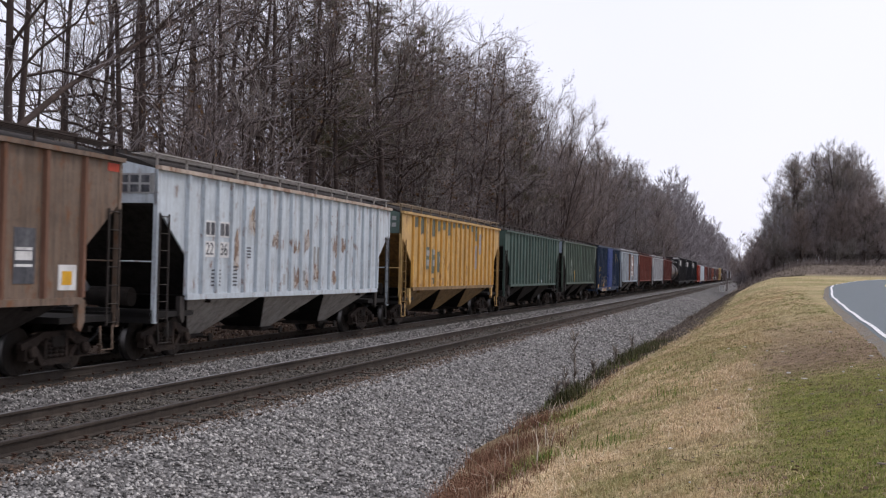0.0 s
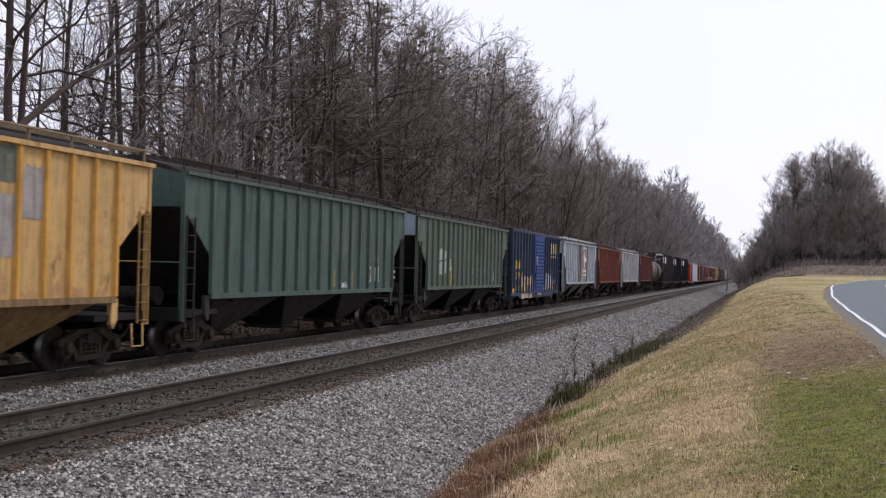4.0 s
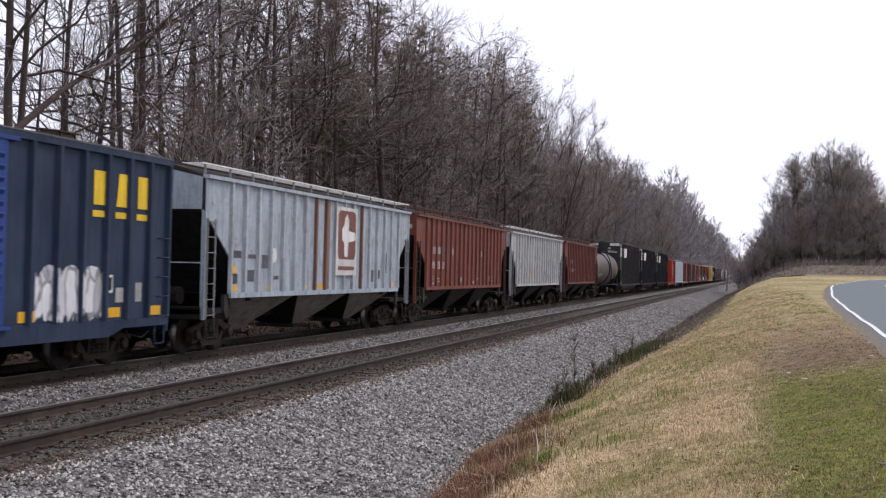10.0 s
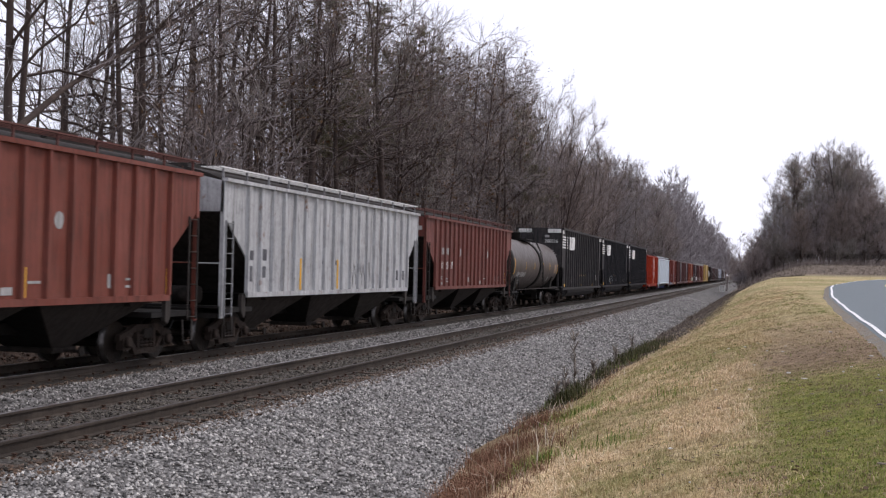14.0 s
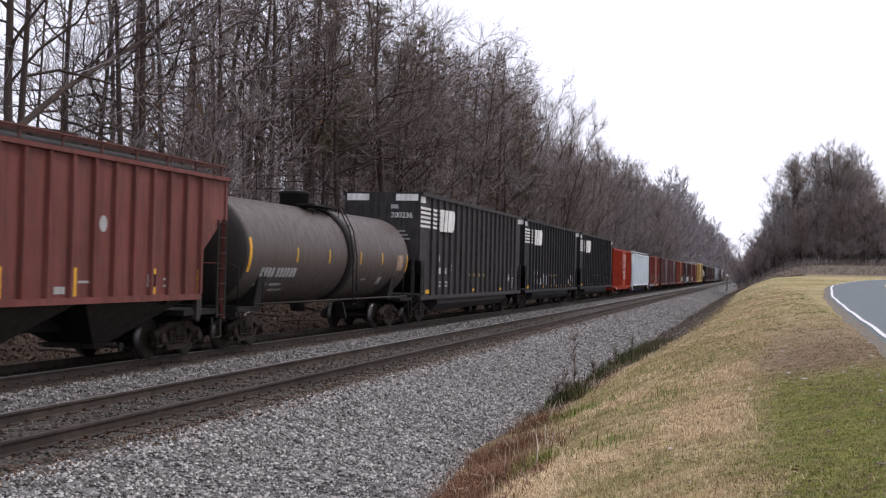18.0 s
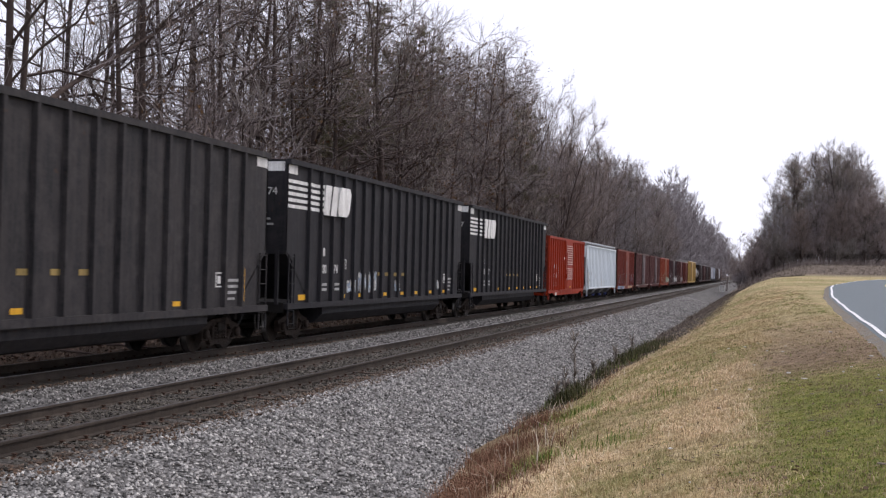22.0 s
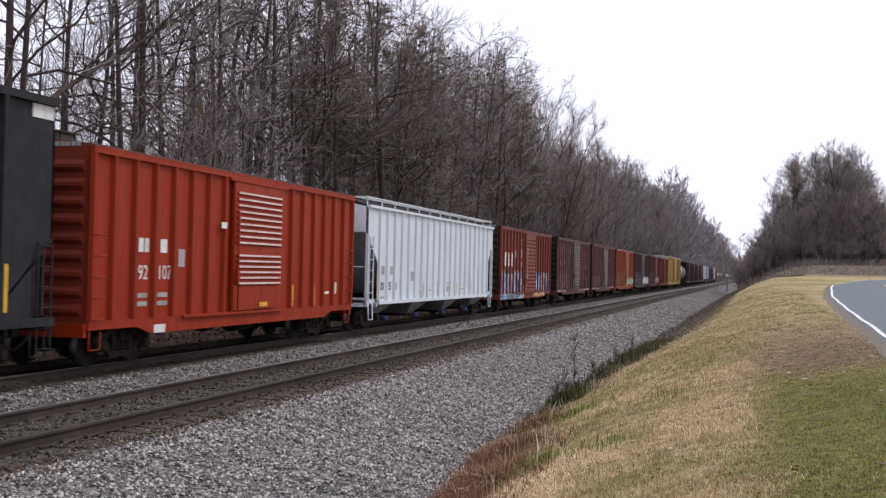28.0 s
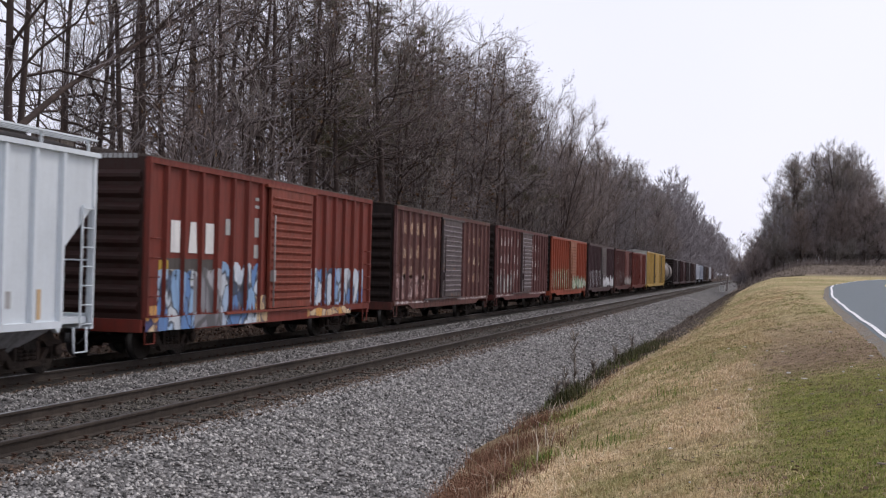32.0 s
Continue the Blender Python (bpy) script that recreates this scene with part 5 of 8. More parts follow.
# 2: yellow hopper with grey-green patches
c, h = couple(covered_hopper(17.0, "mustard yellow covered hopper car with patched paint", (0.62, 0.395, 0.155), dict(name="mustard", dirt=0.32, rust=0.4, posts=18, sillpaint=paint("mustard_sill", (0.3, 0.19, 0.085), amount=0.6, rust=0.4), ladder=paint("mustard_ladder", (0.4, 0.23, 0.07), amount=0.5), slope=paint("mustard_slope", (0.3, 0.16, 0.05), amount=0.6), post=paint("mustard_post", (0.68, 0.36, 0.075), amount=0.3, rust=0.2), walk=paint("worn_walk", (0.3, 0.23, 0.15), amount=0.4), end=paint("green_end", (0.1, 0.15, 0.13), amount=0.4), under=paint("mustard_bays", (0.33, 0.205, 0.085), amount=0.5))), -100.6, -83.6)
GREENPATCH = paint("green_patch", (0.15, 0.17, 0.13), amount=0.5)
rng = random.Random(12)
PANEL = (2 * h - 2.84) / 17
GREYPATCH = paint("lavender_patch", (0.4, 0.36, 0.34), amount=0.4, rust=0.1)
for i, z, hh, mt in ((2, 2.15, 0.95, GREENPATCH), (3, 2.0, 1.0, GREENPATCH), (4, 2.05, 0.9, GREENPATCH), (3, 1.58, 0.25, GREENPATCH), (12, 2.2, 1.2, GREYPATCH), (13, 2.9, 1.0, GREYPATCH), (12, 3.5, 0.65, GREENPATCH)):
    part("paint_patch", ragged(-h + 1.48 + i * PANEL, -h + 1.36 + (i + 1) * PANEL, z, z + hh, int(z * 50) + i, FACE + (0.002 if mt is GREYPATCH else 0), 0.07, 0.12), mt, c, "grey-green painted patch")
for i, low in enumerate((3.75, 3.5, 3.05, 3.45, 3.7, 3.8, 3.6, 3.95, 4.0, 3.98, 4.02, 3.9, 4.0)):
    part("paint_patch", ragged(-h + 1.5 + i * PANEL, -h + 1.34 + (i + (0.55 if i == 2 else 1)) * PANEL, low, 4.185, 70 + i, FACE + 0.001, 0.05, 0.22), GREENPATCH, c, "grey-green worn patch")
RUSTWASH = paint("rust_wash", (0.36, 0.2, 0.1), (0.55, 0.36, 0.15), 0.6, 0.3, 0.7)
for i in range(17):
    a = -h + 1.5 + i * PANEL
    part("rust_patch", ragged(a, a + PANEL * rng.uniform(0.5, 0.82), 1.49, 1.62 + rng.random() ** 2 * 0.45, 170 + i, FACE + 0.001, 0.05, 0.7), RUSTWASH, c, "rusty stain along the sill")
bars(FACE + 0.006, -h + 3.45, 2.7, [(0, 0, 0.5, 0.22), (0.95, 0.05, 0.55, 0.22), (0, -0.4, 0.6, 0.25), (0.95, -0.4, 0.55, 0.25), (1.95, -0.25, 0.4, 0.25)], GREYMARK, c)
for i in range(5):
    part("letter_block", Shape().box(0.3 + i * 0.22, 0.46 + i * 0.22, -h - 0.01, -h - 0.003, 3.95, 4.1), GREYMARK, c)
    part("letter_block", Shape().box(0.3 + i * 0.22, 0.46 + i * 0.22, -h - 0.01, -h - 0.003, 3.7, 3.85), GREYMARK, c)


# 3 and 4: green hoppers
GREEN = (0.085, 0.118, 0.092)
c, h = couple(covered_hopper(17.4, "dark green covered hopper car with faded paint", (0.058, 0.102, 0.085), dict(name="darkgreen", dirt=0.4, rust=0.12, posts=17, foot=FOOTDARK, fade=0.35, walk=BROWNWALK, under=DARKBAY)), -82.2, -64.5)
for a in (0.3, 1.15):
    bars(FACE, h - 4.5 + a, 1.7, [(0, 0, 0.42, 0.5)], WHITE, c, "placard_frame")
    bars(FACE + 0.006, h - 4.5 + a, 1.7, [(0.05, 0.05, 0.32, 0.4)], BLACK, c, "placard")
bars(FACE, h - 4.5, 1.7, [(1.15, 0.66, 0.42, 0.05), (1.15, 0.76, 0.42, 0.05), (1.15, 0.86, 0.3, 0.05), (3.1, 0.1, 0.4, 0.1), (3.1, 0.3, 0.4, 0.1)], GREYMARK, c)
WHITED = paint("whited_out", (0.42, 0.47, 0.42), (0.16, 0.19, 0.15), 0.45)
FADED = paint("faded_green", (0.105, 0.13, 0.112), (0.06, 0.09, 0.072), 0.7, 0.1, 0.7)
for k, (a, b) in enumerate(((1.2, 1.82), (1.95, 2.6), (2.72, 3.2))):
    part("faded_patch", ragged(a, b, 2.5, 3.7, 520 + k, FACE, 0.12, 0.12), FADED, c, "faded paler patch")
part("graffiti", ragged(1.9, 2.6, 1.5, 1.72, 540, FACE, 0.06, 0.8), TAG_PALE, c, "small pale blue sprayed tag")
reflectors(c, FACE, (1.28, 2.95), 1.55, paint("dull_amber", (0.35, 0.24, 0.07), amount=0.4), 0.12, 0.5)
c, h = couple(covered_hopper(17.0, "sage green covered hopper car with whited-out lettering", GREEN, dict(name="sage", dirt=0.38, rust=0.15, posts=18, foot=FOOTDARK, fade=0.3, walk=BROWNWALK, under=DARKBAY, end=paint("blue_end", (0.3, 0.36, 0.42), amount=0.3))), -62.86, -45.8)
for a, w, z, hh in ((3.14, 0.72, 2.55, 0.5), (3.14, 0.72, 1.95, 0.56), (3.98, 0.5, 2.6, 0.35), (3.98, 0.5, 2.0, 0.55), (4.8, 0.48, 2.1, 0.55)):
    part("white_patch", ragged(-h + a, -h + a + w, z, z + hh, int(a * 100 + z * 10), FACE, 0.12, 0.12), WHITED, c, "whited-out lettering patch")
part("old_emblem", Shape().prism([(-h + 9.6, 2.65), (-h + 11.3, 3.25), (-h + 11.3, 3.9), (-h + 9.6, 3.27)], "x", FACE, FACE + 0.004), paint("emblem_dark", (0.025, 0.028, 0.026), (0.085, 0.11, 0.08), 0.5), c, "faded dark emblem")
reflectors(c, FACE, (-h + 5.3,), 1.5, YELLOW, 0.12, 0.8)
bars(FACE, -h + 9.0, 1.65, [(0, 0.5, 0.4, 0.06), (0, 0.38, 0.4, 0.06), (4.0, 0, 0.3, 0.45), (4.7, 0, 0.3, 0.45)], GREYMARK, c)

# 5: blue boxcar
c, h = couple(boxcar(15.65, "dark blue boxcar with a ribbed brighter blue door", (0.0095, 0.025, 0.058), dict(name="navy", fade=0.5, end=paint("navy_end", (0.009, 0.016, 0.032), amount=0.3), door=(0.02, 0.052, 0.21), doorway=(-1.45, 1.75), dirt=0.2, ribs=(7, 5), roof=paint("grey_roof", (0.14, 0.14, 0.15)))), -44.4, -28.75)
block_letters(1.504, -h + 1.12, 2.32, 2, 0.26, 0.44, 0.3, CSYELLOW, c)
block_letters(1.504, -h + 1.98, 2.32, 2, 0.26, 0.44, 0.3, CSYELLOW, c)
for k, tx in enumerate(("12", "99", "01")):
    number(tx, 1.506, -h + 1.1 + k * 0.865, 1.74, 0.54, CSYELLOW, c)
block_letters(1.506, h - 3.12, 3.3, 3, 0.62, 0.68, 0.86, CSYELLOW, c)
bars(1.506, h - 3.14, 3.06, [(i * 0.86, 0, 0.6, 0.13) for i in range(3)], CSYELLOW, c, "company_stripe", "yellow painted underline")
part("graffiti", ragged(-h + 2.7, -h + 6.1, 0.64, 1.0, 5, 1.553, 0.25, 0.3), TAG_CREAM, c, "cream and orange sprayed letters")
bars(1.506, -h + 1.15, 1.12, [(0, 0, 0.5, 0.09), (0, 0.16, 0.5, 0.07), (0.95, 0, 0.5, 0.09), (0.95, 0.16, 0.5, 0.07), (3.05, 1.25, 0.35, 0.06), (3.05, 1.6, 0.35, 0.06)], DULLYELLOW, c)
bars(1.665, -1.05, 2.55, [(0, 0, 0.16, 0.55)], WHITE, c, "label_plate")
bars(1.555, 0.15, 0.78, [(0, 0, 0.55, 0.16)], YELLOW, c, "reflector")
bars(1.555, 1.0, 0.78, [(0, 0, 0.3, 0.13)], WHITE, c, "label_plate")
bars(1.506, h - 2.62, 1.55, [(0, 0, 0.3, 0.36)], WHITE, c, "label_plate")
bars(1.512, h - 2.57, 1.6, [(0, 0, 0.2, 0.26)], BLACK, c, "label_plate")
sprayed(c, h, -h + 2.6, -h + 6.25, 0.98, 1.95, TAG_CREAM, 510, "cream and orange sprayed letters", (-1.45, 1.75), 0, 0.4)
sprayed(c, h, h - 5.0, h - 2.7, 1.0, 2.1, TAG_WHITE, 610, "white sprayed blob", (-1.45, 1.75), 0, 0.5)
for a, w, z in ((0.15, 0.6, 0.98), (3.55, 0.45, 1.02)):
    part("reflector", Shape().box(1.555, 1.561, -h + a, -h + a + w, z, z + 0.25), YELLOW, c, "yellow reflective strip")
for a in (0.3, 2.0, 5.0):
    part("reflector", Shape().box(1.506, 1.512, h - a - 0.5, h - a, 1.05, 1.25), YELLOW, c, "yellow reflective strip")
bars(1.506, h - 2.2, 1.35, [(0, 0, 0.3, 0.3), (0.8, 0, 0.25, 0.4)], GREYMARK, c)
for i in range(9):
    part("letter_block", Shape().box(0.05 + i * 0.13, 0.14 + i * 0.13, -h - 0.012, -h - 0.003, 4.3, 4.4), CSYELLOW, c)


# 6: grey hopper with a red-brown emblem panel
c, h = couple(covered_hopper(17.0, "light grey covered hopper car with a red emblem panel", (0.4, 0.46, 0.52), dict(name="lightgrey", walk=WHITEWALK, bracket=SILVER, ladder=SILVER, foot=FOOTDARK, dirt=0.36, rust=0.2, posts=18, rusty=(7, 8, 12), post=paint("pale_post", (0.5, 0.54, 0.57), amount=0.4, rust=0.15), under=MIDBAY, slope=SLOPE)), -27.1, -10.07)
def rounded(a, b, z0, z1, r, x0, x1):
    """A flat square with rounded corners on a car's side."""
    pts = []
    for k, (y, z) in enumerate(((b - r, z1 - r), (a + r, z1 - r), (a + r, z0 + r), (b - r, z0 + r))):
        pts += [(y + r * math.cos((k + i / 4) * math.pi / 2), z + r * math.sin((k + i / 4) * math.pi / 2)) for i in range(5)]
    return Shape().prism(pts, "x", x0, x1)


PANEL_RED = paint("panel_red", (0.2, 0.08, 0.06), amount=0.3)
part("emblem_panel", Shape().box(PROUD, PROUD + 0.01, -h + 8.85, -h + 10.8, 1.92, 4.05), paint("panel_white", (0.66, 0.65, 0.63), amount=0.3), c, "white emblem panel")
part("emblem", rounded(-h + 9.0, -h + 10.66, 2.42, 3.94, 0.22, PROUD + 0.01, PROUD + 0.014), PANEL_RED, c, "red-brown square with rounded corners")
fy = -h + 9.75
part("emblem_figure", Shape().prism([(fy - 0.14, 2.5), (fy + 0.16, 2.5), (fy + 0.2, 2.95), (fy + 0.86, 3.04), (fy + 0.86, 3.28), (fy + 0.22, 3.32), (fy + 0.24, 3.66), (fy + 0.06, 3.84), (fy - 0.14, 3.72), (fy - 0.2, 3.5), (fy - 0.4, 3.36), (fy - 0.38, 3.02), (fy - 0.2, 2.95)], "x", PROUD + 0.014, PROUD + 0.018), WHITE, c, "plain white shape")
bars(PROUD + 0.01, -h + 9.05, 2.08, [(0, 0, 1.5, 0.12)], PANEL_RED, c, "letter_bar")
part("rust_band", Shape().box(FACE, FACE + 0.004, -h + 8.17, -h + 8.5, 1.5, 4.18).box(FACE, FACE + 0.004, -h + 7.35, -h + 7.45, 1.5, 4.18).box(FACE, FACE + 0.004, -h + 11.5, -h + 11.62, 2.2, 4.18), paint("rust_stain", (0.24, 0.15, 0.12), (0.13, 0.08, 0.06), 0.5), c, "rusty stained panel")
reflectors(c, FACE, (-h + 1.55, -h + 3.75, -h + 6.4, -h + 7.6, -h + 14.9), 1.52, YELLOW, 0.35, 0.14)
part("reflector", Shape().box(FACE, FACE + 0.006, -h + 1.5, -h + 1.8, 1.9, 2.15), YELLOW, c, "yellow reflective strip")
bars(FACE, -h + 1.6, 1.6, [(0, 0.75, 0.5, 0.18), (0, 0.1, 0.3, 0.25), (0.9, 0.75, 0.5, 0.1), (0.9, 0.15, 0.4, 0.3), (1.8, 0.5, 0.4, 0.35), (2.6, 0.2, 0.35, 0.1)], DARKMARK, c)
part("round_mark", Shape().prism([(-h + 4.2 + 0.2 * math.cos(k * math.pi / 6), 2.45 + 0.2 * math.sin(k * math.pi / 6)) for k in range(12)], "x", FACE, FACE + 0.005), WHITE, c, "small round white emblem")
bars(FACE, -h + 12.6, 1.7, [(0, 0, 0.25, 0.4), (0.7, 0.1, 0.25, 0.3), (1.6, 0.3, 0.1, 0.7)], DARKMARK, c)

# 7 and 9: red-brown hoppers
REDWALK = paint("red_walk", (0.14, 0.055, 0.048), amount=0.45, rough=0.7)
for y0, y1, digits, nm in ((-9.1, 7.8, "81", "redbrown"), (27.5, 44.3, "87", "oxide")):
    col = (0.17, 0.042, 0.027) if nm == "redbrown" else (0.148, 0.037, 0.028)
    c, h = couple(covered_hopper(y1 - y0, "red-brown covered hopper car with white stencilled numbers", col, dict(name=nm, dirt=0.4 if nm == "oxide" else 0.32, rust=0.05, foot=FOOTDARK, fade=0.5, posts=19, walk=REDWALK, under=DARKBAY)), y0, y1)
    bars(FACE, -h + 2.4, 2.8, [(0, 0, 0.22, 0.28), (0.28, 0, 0.2, 0.28), (0.78, 0, 0.22, 0.28), (1.06, 0, 0.2, 0.28)], GREYMARK, c, "company_mark")
    for k, tx in enumerate(("31", "23", digits)):
        number(tx, FACE + 0.002, -h + 2.4 + k * 0.78, 2.2, 0.44, WHITE, c)
    if nm == "redbrown":
        part("number_patch", Shape().box(FACE, FACE + 0.004, -h + 3.95, -h + 4.4, 2.7, 3.25), DARKMARK, c, "dark painted patch")
    bars(FACE, -h + 2.25, 1.55, [(0, 0, 0.45, 0.1), (0, 0.2, 0.4, 0.05), (0, 0.3, 0.4, 0.05), (0.95, 0.1, 0.4, 0.05), (0.95, 0.22, 0.4, 0.05), (4.9, 0.1, 0.3, 0.2), (7.2, 0.0, 0.35, 0.14), (8.0, 0.2, 0.4, 0.05), (10.7, 0.1, 0.35, 0.28), (11.4, 0.1, 0.3, 0.05), (11.4, 0.25, 0.3, 0.05)], GREYMARK, c)
    gap = (2 * h - 2.84) / 18
    for yy in (-h + 1.42 + gap * 5.5, -h + 1.42 + gap * 12.5):
        part("emblem", Shape().prism([(yy + 0.15 * math.cos(a * math.pi / 6), 2.93 + 0.17 * math.sin(a * math.pi / 6)) for a in range(12)], "x", FACE, FACE + 0.005), GREYMARK, c, "small round white emblem")
    reflectors(c, FACE, (-h + 4.62, -h + 7.74, -h + 10.1, -h + 13.2, h - 1.5), 1.5, YELLOW, 0.1, 0.55)
    reflectors(c, FACE, (-h + 1.42,), 1.5, YELLOW, 0.16, 1.05)
    for i in range(6):
        part("letter_block", Shape().box(0.25 + i * 0.2, 0.4 + i * 0.2, -h - 0.012, -h - 0.003, 3.72, 3.88), GREYMARK, c)
        if i < 4:
            part("letter_block", Shape().box(0.3 + i * 0.24, 0.48 + i * 0.24, -h - 0.012, -h - 0.003, 4.0, 4.14), GREYMARK, c)
    if nm == "redbrown":
        # 8: dusty light grey hopper, coupled between the two
        c, h = couple(covered_hopper(17.2, "dusty light grey covered hopper car with sprayed scrawl", (0.5, 0.505, 0.51), dict(name="dustgrey", walk=WHITEWALK, bracket=SILVER, ladder=SILVER, foot=FOOTDARK, dirt=0.42, rust=0.2, posts=19, under=DARKBAY, slope=SLOPE)), 9.14, 26.33)
        bars(FACE, -h + 1.5, 1.75, [(0, 0, 0.3, 0.4), (0.8, 0.1, 0.35, 0.3), (0, 0.55, 0.35, 0.25), (0.8, 0.55, 0.4, 0.3), (5.4, 0.5, 0.25, 0.12), (6.4, 0.5, 0.25, 0.12), (12.9, 0, 0.3, 0.35), (13.7, 0, 0.25, 0.35)], DARKMARK, c)
        for i in range(7):
            a = 9.4 + 0.3 * i
            part("graffiti", Shape().tube([(FACE + 0.004, -h + a, 1.6), (FACE + 0.004, -h + a + 0.12, 2.4 - 0.1 * (i % 3)), (FACE + 0.004, -h + a + 0.3, 1.75 + 0.1 * (i % 2))], 0.009, 4), GREYMARK, c, "thin dark sprayed scrawl")
        reflectors(c, FACE, (-h + 1.45, -h + 5.1, -h + 8.2), 1.5, YELLOW, 0.12, 0.9)

# 10: taupe tank car
c, h = couple(tank_car(15.9, "dusty taupe tank car with a black walkway", (0.074, 0.059, 0.053), dict(name="taupe", strips=(-3.88, -1.24, 1.74, 4.08), marks=tuple((-6.2 + 0.24 * i + (0.12 if i > 3 else 0), 1.86, 0.18, 0.26) for i in range(10)) + ((-6.3, 1.62, 0.9, 0.07), (-5.2, 1.62, 0.8, 0.07), (-6.2, 1.47, 0.6, 0.06), (-5.0, 1.47, 0.9, 0.06), (2.4, 1.75, 0.5, 0.05), (4.2, 1.6, 0.4, 0.25)), placard=True)), 45.1, 61.0)

# 11 to 13: three black gondolas
for y0, y1, digits in ((61.67, 81.85, "200236"), (83.2, 103.4, "200074"), (104.95, 125.2, "200107")):
    couple(gondola(20.15, "tall black gondola car with white bars on its side", dict(digits=digits, dusty=digits.endswith("36"), spray=TAG_PALE if digits.endswith("74") else None)), y0, y1)

# 14: orange-red boxcar
ORANGE = (0.3, 0.022, 0.002)
c, h = couple(boxcar(15.6, "bright orange-red boxcar with white door ribs", ORANGE, dict(name="orangered", fade=0.05, doorway=(-1.35, 1.7), dirt=0.18, ribs=(7, 6), rib_rows=[3.98 - 0.155 * i for i in range(9)] + [2.42 - 0.14 * i for i in range(6)], ribedge=paint("pale_rib", (0.74, 0.62, 0.57), (0.33, 0.1, 0.06), 0.35), roof=paint("red_roof", (0.2, 0.07, 0.05), amount=0.4), end=paint("red_end", (0.23, 0.026, 0.01), amount=0.4))), 126.46, 142.06)
bars(1.504, -h + 1.95, 2.4, [(0.0, 0, 0.2, 0.3), (0.25, 0, 0.18, 0.3), (0.95, 0, 0.3, 0.3)], WHITE, c, "company_mark")
number("92", 1.506, -h + 1.94, 1.82, 0.44, WHITE, c)
number("107", 1.506, -h + 2.78, 1.82, 0.44, WHITE, c)
bars(1.504, -h + 1.95, 1.25, [(0, 0, 0.4, 0.1), (0, 0.18, 0.4, 0.1), (0.86, 0, 0.45, 0.1), (0.86, 0.18, 0.45, 0.1)], GREYMARK, c)
part("data_panel", Shape().box(1.504, 1.51, -h + 3.75, -h + 4.05, 2.1, 2.5), GREYMARK, c, "small white data panel")
part("plate", Shape().box(1.6, 1.608, d := -h + 5.75, d + 0.3, 3.05, 3.2), WHITE, c, "small white plate")
bars(1.504, h - 1.7, 1.35, [(0, 0, 0.35, 0.35), (-0.7, 0, 0.4, 0.08)], WHITE, c)
part("reflector", Shape().box(1.66, 1.668, 0.2, 0.7, 1.1, 1.22), YELLOW, c, "yellow reflective strip")
reflectors(c, 1.504, (-h + 1.75, -h + 4.35, -h + 6.05, h - 5.0, h - 3.3), 1.05, YELLOW, 0.1, 0.6)
part("step_plate", Shape().box(1.56, 1.57, -h + 2.6, -h + 3.1, 0.66, 0.84), WHITE, c, "white stencil patch")
for i in range(10):
    part("letter_block", Shape().box(0.1 + i * 0.12, 0.19 + i * 0.12, -h - 0.012, -h - 0.003, 4.44, 4.53), GREYMARK, c)


# 15: clean white four-bay hopper
c, h = couple(covered_hopper(19.38, "clean white four-bay covered hopper car", (0.63, 0.68, 0.71), dict(name="white", dirt=0.05, posts=20, bays=4, sill=1.02, cut=(3.32, 2.3, 1.2), under=paint("grey_bays", (0.3, 0.3, 0.31), amount=0.45), slope=paint("grey_slope", (0.27, 0.28, 0.3), amount=0.4), lightend=True)), 143.57, 162.95)
bars(FACE, -h + 1.55, 1.95, [(0, 0, 0.35, 0.3), (1.0, 0, 0.35, 0.3)], GREYMARK, c, "company_mark")
for k, tx in enumerate(("20", "05", "8")):
    number(tx, FACE + 0.002, -h + 1.42 + k * 0.884, 1.4, 0.42, DARKMARK, c)
bars(FACE, -h + 1.5, 1.12, [(0, 0, 0.4, 0.06), (3.7, 0.6, 0.4, 0.35), (4.9, 0.15, 0.4, 0.05), (6.2, 0.2, 0.4, 0.05), (9.2, 0.2, 0.7, 0.1), (9.2, 0.45, 0.7, 0.05), (11.6, 0.2, 0.4, 0.05), (14.9, 0.2, 0.3, 0.3)], GREYMARK, c)
part("data_patch", Shape().box(FACE, FACE + 0.004, -h + 10.6, -h + 11.3, 1.25, 1.5), paint("pale_yellow", (0.6, 0.55, 0.25)), c, "pale yellow patch")
AMBER = paint("faded_amber", (0.6, 0.43, 0.25), amount=0.2)
reflectors(c, FACE, (-h + 1.05,), 1.05, AMBER, 0.16, 1.15)
reflectors(c, FACE, (-h + 4.9, -h + 6.9, -h + 9.1, -h + 12.2, -h + 14.9, h - 1.9), 1.1, AMBER, 0.13, 0.55)
BLUECAP = paint("blue_cap", (0.1, 0.14, 0.42))
for i in range(4):
    part("gate_cap", Shape().disc_stack([(0, 0.09), (0.22, 0.09), (0.24, 0.05)], "x", (0.95, -6.2 + 4.15 * i, 0.36), 10), BLUECAP, c, "blue outlet cap")

# 16: red-brown boxcar with white blocks and blue graffiti
KRED = (0.18, 0.033, 0.022)
# dark_end is near black: the shade on the car's ends is in its colour.
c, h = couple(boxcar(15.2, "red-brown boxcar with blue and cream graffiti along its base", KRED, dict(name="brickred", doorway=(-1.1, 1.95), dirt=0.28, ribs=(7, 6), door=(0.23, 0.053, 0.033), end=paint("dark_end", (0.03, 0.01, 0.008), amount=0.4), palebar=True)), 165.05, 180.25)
KW = paint("block_white", (0.75, 0.74, 0.72), amount=0.15)
block_letters(1.506, -h + 1.14, 2.42, 3, 0.5, 0.72, 0.865, KW, c)
